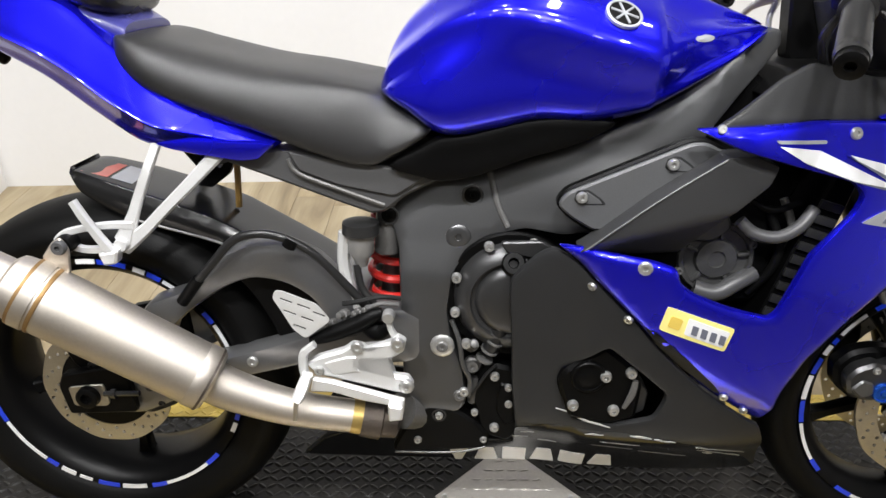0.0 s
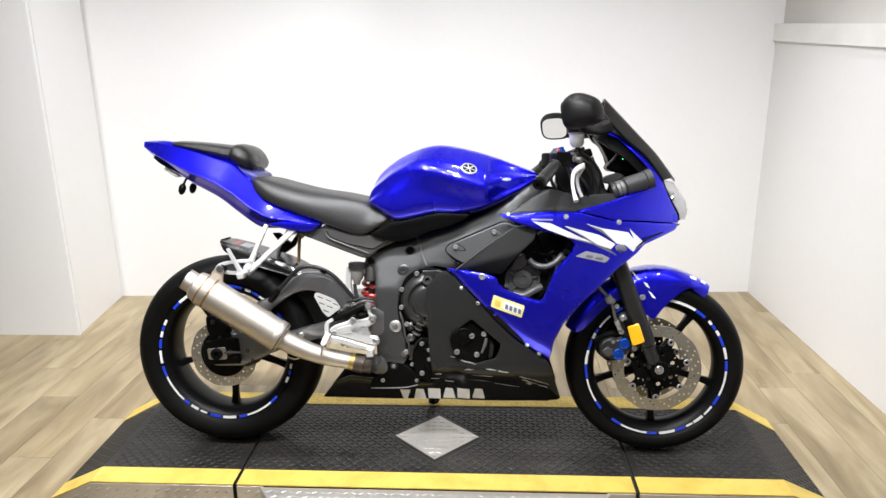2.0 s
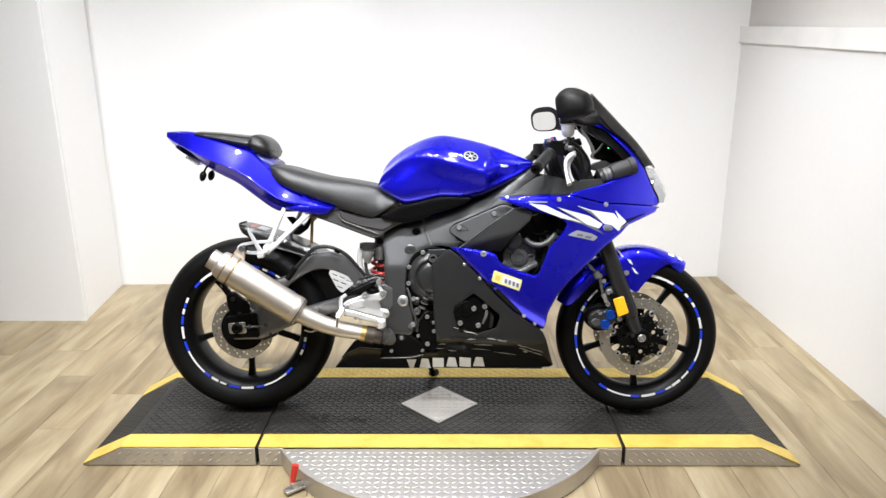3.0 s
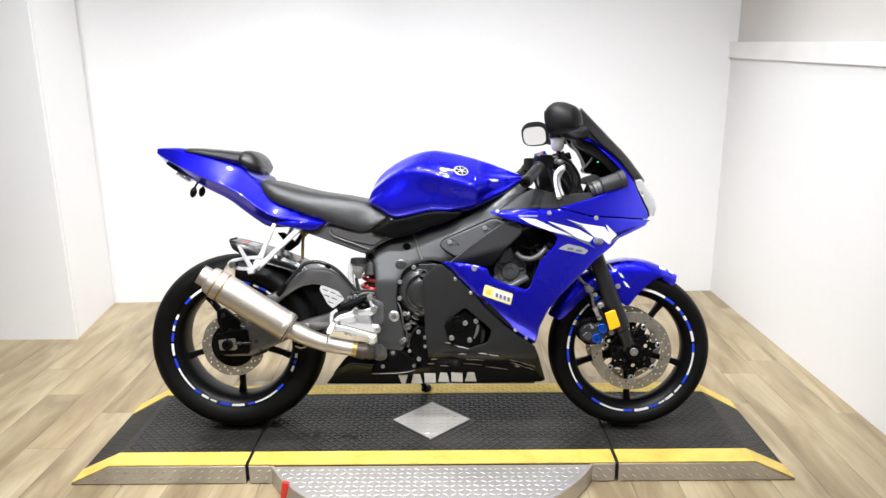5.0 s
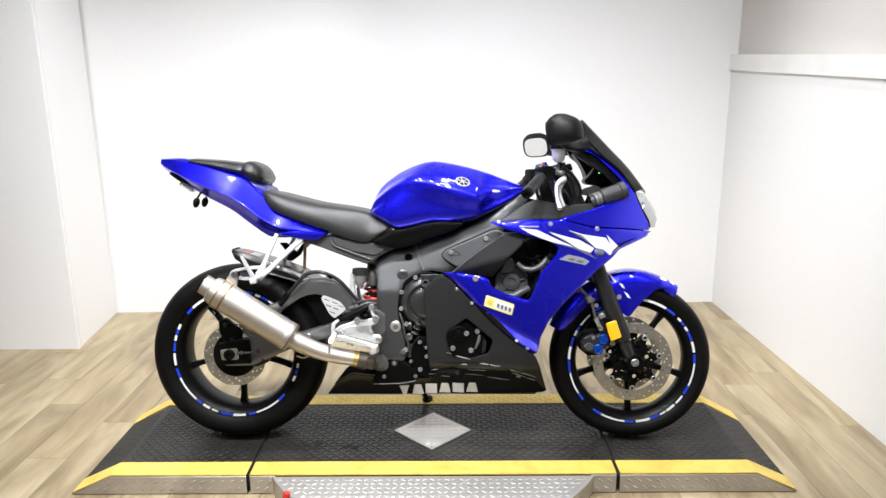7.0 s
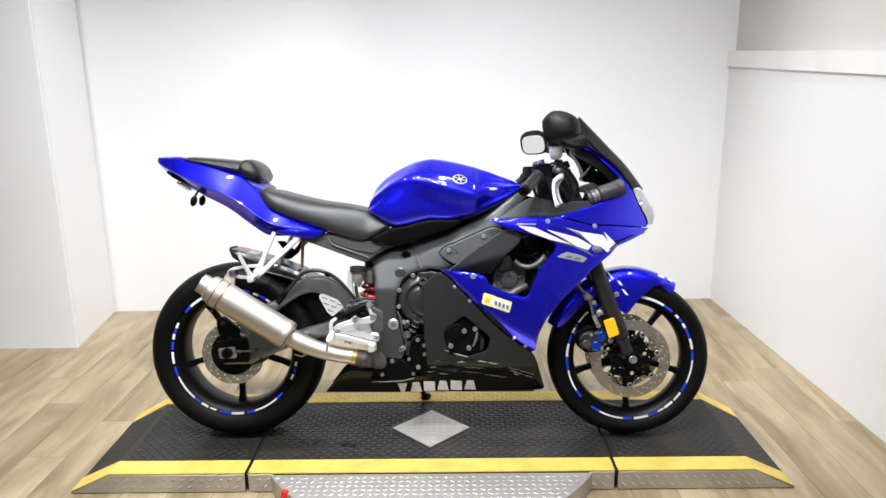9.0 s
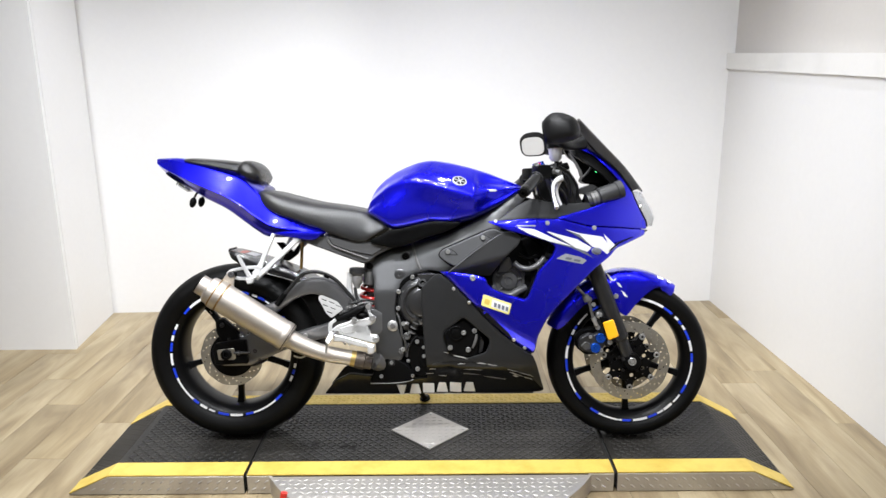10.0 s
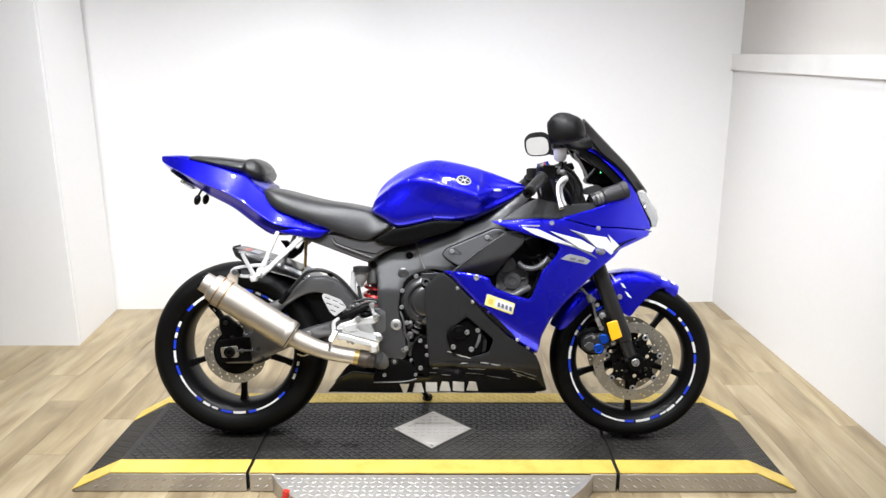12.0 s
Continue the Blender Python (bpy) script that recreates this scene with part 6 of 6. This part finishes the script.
for u0, w0, u1, w1, t in SCRAPES:
    n = 5
    up, dn = [], []
    for k in range(n + 1):
        a = k / n
        c = (u0 + (u1 - u0) * a, w0 + (w1 - w0) * a + rs.uniform(-.4, .4) * t)
        h = t * math.sin(math.pi * (.08 + .84 * a)) * rs.uniform(.35, 1.0)
        up.append((c[0], c[1] + h))
        dn.append((c[0], c[1] - h * .6))
    decal("scuff_mark", up + dn[::-1], SCUFF, belly, "pale scrape mark", .0022, .0004, lambda d: lambda u, w: under_side(u, w) - d)

# -- nose, screen and mirrors --
nose = []
for e, c in (((.688, -.066, .874), (.738, 0, .862)), ((.700, -.061, .845), (.755, 0, .838)), ((.723, -.048, .805), (.775, 0, .806)), ((.746, -.031, .770), (.783, 0, .778)), ((.750, -.029, .748), (.772, 0, .750))):
    e, c = np.array(e), np.array(c)
    q = cat([e, e * .45 + c * .55 + np.array([.010, 0, 0]), c], 4)
    nose.append([tuple(p) for p in q] + [(p[0], -p[1], p[2]) for p in q[-2::-1]])
part("headlight", strip(nose, .004), LENS, bike, "clear wraparound headlight lens")
both(part("lens_trim", tube([(.688, -.067, .874), (.700, -.062, .845), (.723, -.049, .805), (.746, -.032, .770), (.750, -.030, .748)], .003, 8), ENGINE, bike, "dark gap along the headlight"))
for v in (-.026, .026):
    part("headlight_bowl", turned((.690, v, .815), (.735, v, .812), [(0, .008), (.012, .018), (.026, .024), (.036, .026), (.036, .024), (.024, .021), (.010, .014), (.004, .002)], 20), CHROME, bike, "chrome reflector inside the headlight")
part("headlight_housing", plate(rounded([(.672, .872), (.690, .868), (.700, .840), (.716, .800), (.738, .762), (.740, .745), (.700, .745), (.668, .80)], .006), -.030, .030, .006), ENGINE, bike, "black housing behind the headlight")
under = [[(u, v, w) for u, v, w in ((.745, -.034, .735), (.76, 0, .735), (.745, .034, .735))], [(.63, -.135, .70), (.66, 0, .71), (.63, .135, .70)], [(.58, -.15, .66), (.60, 0, .68), (.58, .15, .66)]]
part("nose_underside", strip(under, .004), BLACK, bike, "black panel under the nose")
scr = []
for c, e in (((.514, 0, 1.122), (.500, -.085, 1.082)), ((.555, 0, 1.083), (.520, -.112, 1.045)), ((.619, 0, 1.017), (.566, -.100, .998)), ((.683, 0, .946), (.630, -.088, .945)), ((.741, 0, .868), (.690, -.069, .872))):
    e, c = np.array(e), np.array(c)
    q = cat([e, e * .42 + c * .58 + np.array([.008, 0, .010]), c], 4)
    scr.append([tuple(p) for p in q] + [(p[0], -p[1], p[2]) for p in q[-2::-1]])
scr = [[tuple(p) for p in row] for row in zip(*[cat(col, 3) for col in zip(*scr)])]
part("windscreen", strip(scr, .003), SMOKE, bike, "dark smoked windscreen")
for s in (-1, 1):
    part("screen_trim", tube([(.500, s * .086, 1.080), (.522, s * .113, 1.043), (.567, s * .101, .996), (.631, s * .089, .944), (.690, s * .070, .871)], .0035, 8), ENGINE, bike, "black rubber screen edge")


def mirror(s):
    prof = [(-.028, .0400, -.002), (-.020, .0440, .000), (-.002, .0475, .002), (.018, .0455, .001), (.038, .0385, -.003), (.054, .0290, -.007), (.062, .0170, -.011), (.065, .004, -.013)]
    wide = 1.35 if s < 0 else 2.02
    rings = []
    for x, r, lift_ in cat(prof, 4):
        r = max(r * (.93 if s < 0 else .92), .0015)
        x = x if s < 0 else -.028 + (x + .028) * .14
        rings.append([(x, r * wide * math.copysign(abs(math.cos(a)) ** .62, math.cos(a)), lift_ + r * math.copysign(abs(math.sin(a)) ** .62, math.sin(a)) + .006 * max(0.0, math.sin(a)) ** 6) for a in np.linspace(0, 2 * math.pi, 28, endpoint=False)])
    m = pose(.410 if s < 0 else .408, s * .285, 1.062 if s < 0 else 1.050, 0, -10, -30 if s < 0 else 31)
    house = part("mirror", bars(rings), BLACK, bike, "black rear-view mirror housing", at=m)
    bm = plate([(.0355 * wide * math.copysign(abs(math.cos(a)) ** .62, math.cos(a)), .0355 * math.copysign(abs(math.sin(a)) ** .62, math.sin(a))) for a in np.linspace(0, 2 * math.pi, 32, endpoint=False)], -.004, .0, .001)
    bm.transform(Matrix.Translation((-.0285, 0, -.002)) @ Matrix.Rotation(radians(90), 4, "Z"))
    part("mirror_glass", bm, MIRROR, house, "mirror glass")
    edge = [(-.0290, .0368 * wide * math.copysign(abs(math.cos(a)) ** .62, math.cos(a)), -.002 + .0368 * math.copysign(abs(math.sin(a)) ** .62, math.sin(a))) for a in np.linspace(0, 2 * math.pi, 41)]
    part("mirror_rim", tube(edge, .0022 if s < 0 else .0014, 8, 1), ENGINE, house, "thin black mirror rim")
    part("mirror_stalk", tube([(.415, s * .262, 1.035), (.44, s * .22, 1.022), (.475, s * .16, 1.02), (.51, s * .125, 1.03)], [.016, .016, .016, .022], 12), BLACK, bike, "black mirror stalk")


mirror(-1)
mirror(1)
tilt = outwards(flank, .553, .676)
a = Vector((.553, flank(.553, .676), .676))
oval = Matrix.Translation(a) @ Matrix.Rotation(.2, 4, "Y") @ Matrix.Diagonal((1.12, 1, .66, 1)) @ Matrix.Rotation(-.2, 4, "Y") @ Matrix.Translation(-a)
bm = turned(a, a + tilt, [(0, .010), (.001, .0155), (.004, .0155), (.004, .0125), (.007, .0105), (.008, .002)], 20)
bm.transform(oval)
ind = part("front_indicator", bm, GREY_DECAL, bike, "flush grey oval indicator with a silver rim")
bm = turned(a, a + tilt, [(0, .0125), (.0008, .0165), (.003, .0165), (.003, .0135)], 24)
bm.transform(oval)
part("indicator_rim", bm, SILVER, ind)
both(ind)

# -- cockpit --
part("dashboard", plate(rounded([(.486, 1.004), (.510, .972), (.535, .926), (.525, .908), (.536, .898), (.597, .892), (.648, .903), (.614, .949), (.561, 1.002), (.509, 1.029)], .006), -.02, .06, .006), ENGINE, bike, "black instrument cluster")
part("cluster_stay", plate(rounded([(.504, .864), (.519, .884), (.559, .895), (.580, .884), (.545, .858)], .004), -.05, -.02, .003), CLUTCH, bike, "dark bracket below the instruments")
line = rounded([(.500, 1.012), (.560, .990), (.630, .945), (.690, .885), (.695, .855), (.62, .815), (.545, .80), (.525, .82), (.545, .87), (.560, .90), (.548, .930), (.520, .965)], .012, 3)
part("cowl_liner", plate(line, .0, .012, .003), ENGINE, bike, "black liner inside the nose")
near = rounded([(.470, 1.022), (.545, .992), (.600, .949), (.640, .908), (.655, .872), (.636, .851), (.612, .862), (.615, .89), (.585, .925), (.535, .962), (.49, .992)], .01, 3)
far = rounded([(.50, .985), (.545, .955), (.578, .905), (.580, .862), (.62, .845), (.70, .85), (.69, .885), (.63, .945), (.56, .998), (.505, 1.015)], .01, 3)
part("far_cowl_liner", shell([tuple(p) for p in far], lambda u, w: -flank(u, w) - .008, .004, .012, (), .003, 1), ENGINE, bike, "black lining of the far cowl side")
part("dash_lamp", turned((.575, -.026, .937), (.56, -.066, .942), [(0, .002), (.002, .0022), (.004, .0015), (.0045, .0005)], 10), glow("green_dash_lamp", (0.05, 1.0, 0.25), 4.0), bike, "small green dashboard lamp, lit")
both(part("cowl_lip", shell([tuple(p) for p in near], lambda u, w: flank(u, w) + .012, .03, .012, (), .004), ENGINE, bike, "black inner edge of the cowl"))
part("fairing_stay", tube([(0.528, -.035, 0.920), (0.544, -.035, 0.936), (0.559, -.035, 0.956)], [.0035, .0045, .0045], 8), RAIL, bike, "bent silver stay")
intake = part("air_intake_tube", turned((.530, -.112, .839), (.650, -.098, .881), [(0, .016), (0, .0255), (.010, .0265), (.014, .0235), (.040, .0240), (.044, .0285), (.052, .0290), (.105, .0275), (.108, .0300), (.126, .0300), (.128, .022)], 24), SCOOP, bike, "grey-black intake tube in the cowl")
for k in range(2):
    part("intake_band", turned(Vector((.545, -.1103, .8443)) + Vector((.120, .014, .042)) * (.09 * k), (.650, -.098, .881), [(0, .0235), (0, .0252), (.009, .0252), (.009, .0235)], 24), CAST, intake, "grey band on the intake tube")
part("inner_tray", plate(rounded([(.30, .80), (.34, .835), (.42, .835), (.55, .83), (.60, .815), (.52, .80), (.42, .785)], .01), -.13, .13, .006), ENGINE, bike, "black tray between the fairings")
for s in (-1, 1):
    grip = part("handlebar_grip", turned((.303, s * .335, .872), (.372, s * .185, .936), [(0, .006), (0, .017), (.012, .0185), (.016, .0165), (.022, .0175), (.115, .0165), (.118, .021), (.122, .021), (.122, .012), (.18, .011)], 20), HOSE, bike, "black rubber handlebar grip")
    part("bar_end", turned((.303, s * .335, .872), (.2875, s * .368, .858), [(0, .0155), (.012, .016), (.014, .012), (.014, .006), (.006, .006)], 18), ENGINE, grip, "black bar end weight")
    part("switch_block", block((.045, .05, .045), .008, (.368, s * .20, .935), Matrix.Rotation(.5, 4, "Z")), ENGINE, bike, "black switch block")
    part("clip_on", tube([(.375, s * .18, .938), (.41, s * .13, .94), (.436, s * .10, .935)], [.012, .016, .03], 14), ENGINE, bike, "black clip-on clamp")
    lv = part("hand_lever", tube([(.430, s * .205, .914), (.416, s * .225, .908), (.402, s * .25, .895), (.396, s * .285, .872), (.397, s * .315, .846), (.402, s * .335, .823)], [.010, .0085, .0060, .0052, .0054, .0078], 12), ALU, bike, "silver hand lever")
    part("lever_perch", block((.05, .045, .03), .007, (.402, s * .175, .935)), ENGINE, lv)
    part("adjuster", turned((.425, s * .212, .905), (.440, s * .20, .935), [(0, .006), (.004, .0095), (.010, .0095), (.012, .006), (.022, .005), (.024, .002)], 14), STEEL, lv, "round lever adjuster")
    part("lever_link", tube([(.428, s * .205, .905), (.418, s * .20, .880), (.422, s * .20, .852), (.432, s * .20, .828)], [.006, .0052, .0050, .0052], 10), ALU, lv)
part("steering_stem_cover", plate(rounded([(.372, .925), (.44, .938), (.478, .905), (.480, .83), (.38, .83)], .012), .01, .05, .004), ENGINE, bike, "black steering stem and cable bundle")
part("front_master_cylinder", turned((.372, -.150, .948), (.432, -.205, .930), [(0, .006), (.002, .011), (.020, .012), (.022, .0145), (.060, .0150), (.064, .010), (.078, .009), (.080, .003)], 16), CAST, bike, "grey front brake master cylinder")
part("switch_cap", turned((.352, -.215, .952), (.346, -.235, .975), [(0, .010), (.006, .0105), (.009, .008), (.010, .002)], 14), CLUTCH, bike)
part("kill_switch", block((.010, .012, .007), .0025, (.362, -.195, .961)), RED, bike, "red kill switch")
for v in (-.098, .098):
    part("fork_cap", turned((.380, v, .952), (.373, v, .99), [(0, .013), (.010, .013), (.011, .010), (.020, .0095), (.020, .002)], 6), ANODISED, bike, "blue anodised fork cap")
cupf = part("front_fluid_cup", turned((.418, -.150, 1.022), (.423, -.150, .90), [(0, .016), (.002, .025), (.012, .025), (.012, .022), (.042, .0205), (.052, .012)], 22), material("white_cup_plastic", (0.55, 0.55, 0.56), 0.35, grain=0.04, wear=0.3), bike, "white brake fluid cup")
part("cup_cap", turned((.418, -.150, 1.030), (.423, -.150, .90), [(0, .018), (.002, .0270), (.017, .0280), (.017, .018)], 22), ENGINE, cupf, "black cap")
part("cup_stay", tube([(.421, -.150, .978), (.423, -.155, .955), (.415, -.165, .940)], .007, 8), ENGINE, bike)
for pts, r in (
    ([(.41, -.165, .93), (.45, -.15, .90), (.47, -.13, .84), (.46, -.12, .78)], .006),
    ([(.385, -.19, .92), (.43, -.20, .88), (.455, -.16, .84), (.45, -.12, .79)], .004),
    ([(.37, -.19, .92), (.36, -.17, .885), (.375, -.14, .85), (.42, -.10, .82)], .004),
    ([(.355, -.18, .905), (.345, -.17, .88), (.36, -.15, .845)], .005),
    ([(.43, -.14, .955), (.47, -.12, .93), (.50, -.10, .88), (.49, -.09, .82)], .005),
    ([(.42, -.16, .95), (.455, -.17, .92), (.47, -.15, .87), (.46, -.12, .82)], .0035),
):
    part("control_cable", tube(pts, r, 8), HOSE, bike, "black control cable")
bl = part("brake_line", tube([(.46, -.10, .80), (.475, -.112, .66), (.485, -.112, .58), (.503, -.112, .546), (.532, -.112, .515), (.545, -.112, .485), (.552, -.110, .454), (.569, -.108, .413)], .0048, 8), BRAID, bike, "braided steel front brake line")
part("line_clamp", turned((.526, -.112, .522), (.540, -.112, .497), [(0, .006), (0, .0115), (.022, .0125), (.024, .006)], 12), CAST, bl)
part("line_end", turned((.556, -.110, .445), (.570, -.108, .411), [(0, .005), (0, .0080), (.014, .0080), (.015, .0065), (.030, .0075), (.032, .004)], 8), BOLT, bl, "steel banjo end")

# -- side stand on the far flank --
part("side_stand", tube([(-.11, .10, .30), (-.085, .17, .19), (-.05, .245, .075), (-.037, .262, .052)], [.014, .011, .010, .012], 12), ENGINE, bike, "black side stand, folded out")
part("stand_foot", turned((-.040, .262, .056), (-.036, .268, .040), [(0, .016), (.003, .021), (.010, .021), (.012, .016)], 16), ENGINE, bike, "round stand foot")


# ---- floor planks ----
PW, PLEN = 0.152, 1.22
plank_mesh = None
rng = random.Random(5)
x0 = -3.3
col = 0
while x0 < 1.72:
    y = 1.72 - rng.uniform(0, PLEN)
    spans = [(y, 1.72)]
    while y > -5.0:
        spans.append((max(y - PLEN, -5.05), y))
        y -= PLEN
    for ya, yb in spans:
        cut = min(PW, 1.78 - x0)
        whole = abs(yb - ya - PLEN) < 1e-6 and cut == PW
        if whole and plank_mesh is not None:
            o = new("plank", plank_mesh)
            o.parent = floor
        else:
            o = part("plank", block((cut - 0.0012, yb - ya - 0.0012, 0.0035), 0.0006), WOOD, floor)
            if whole:
                plank_mesh = o.data
        o.matrix_basis = Matrix.Translation((x0 + cut / 2, (ya + yb) / 2, -0.00175))
    x0 += PW
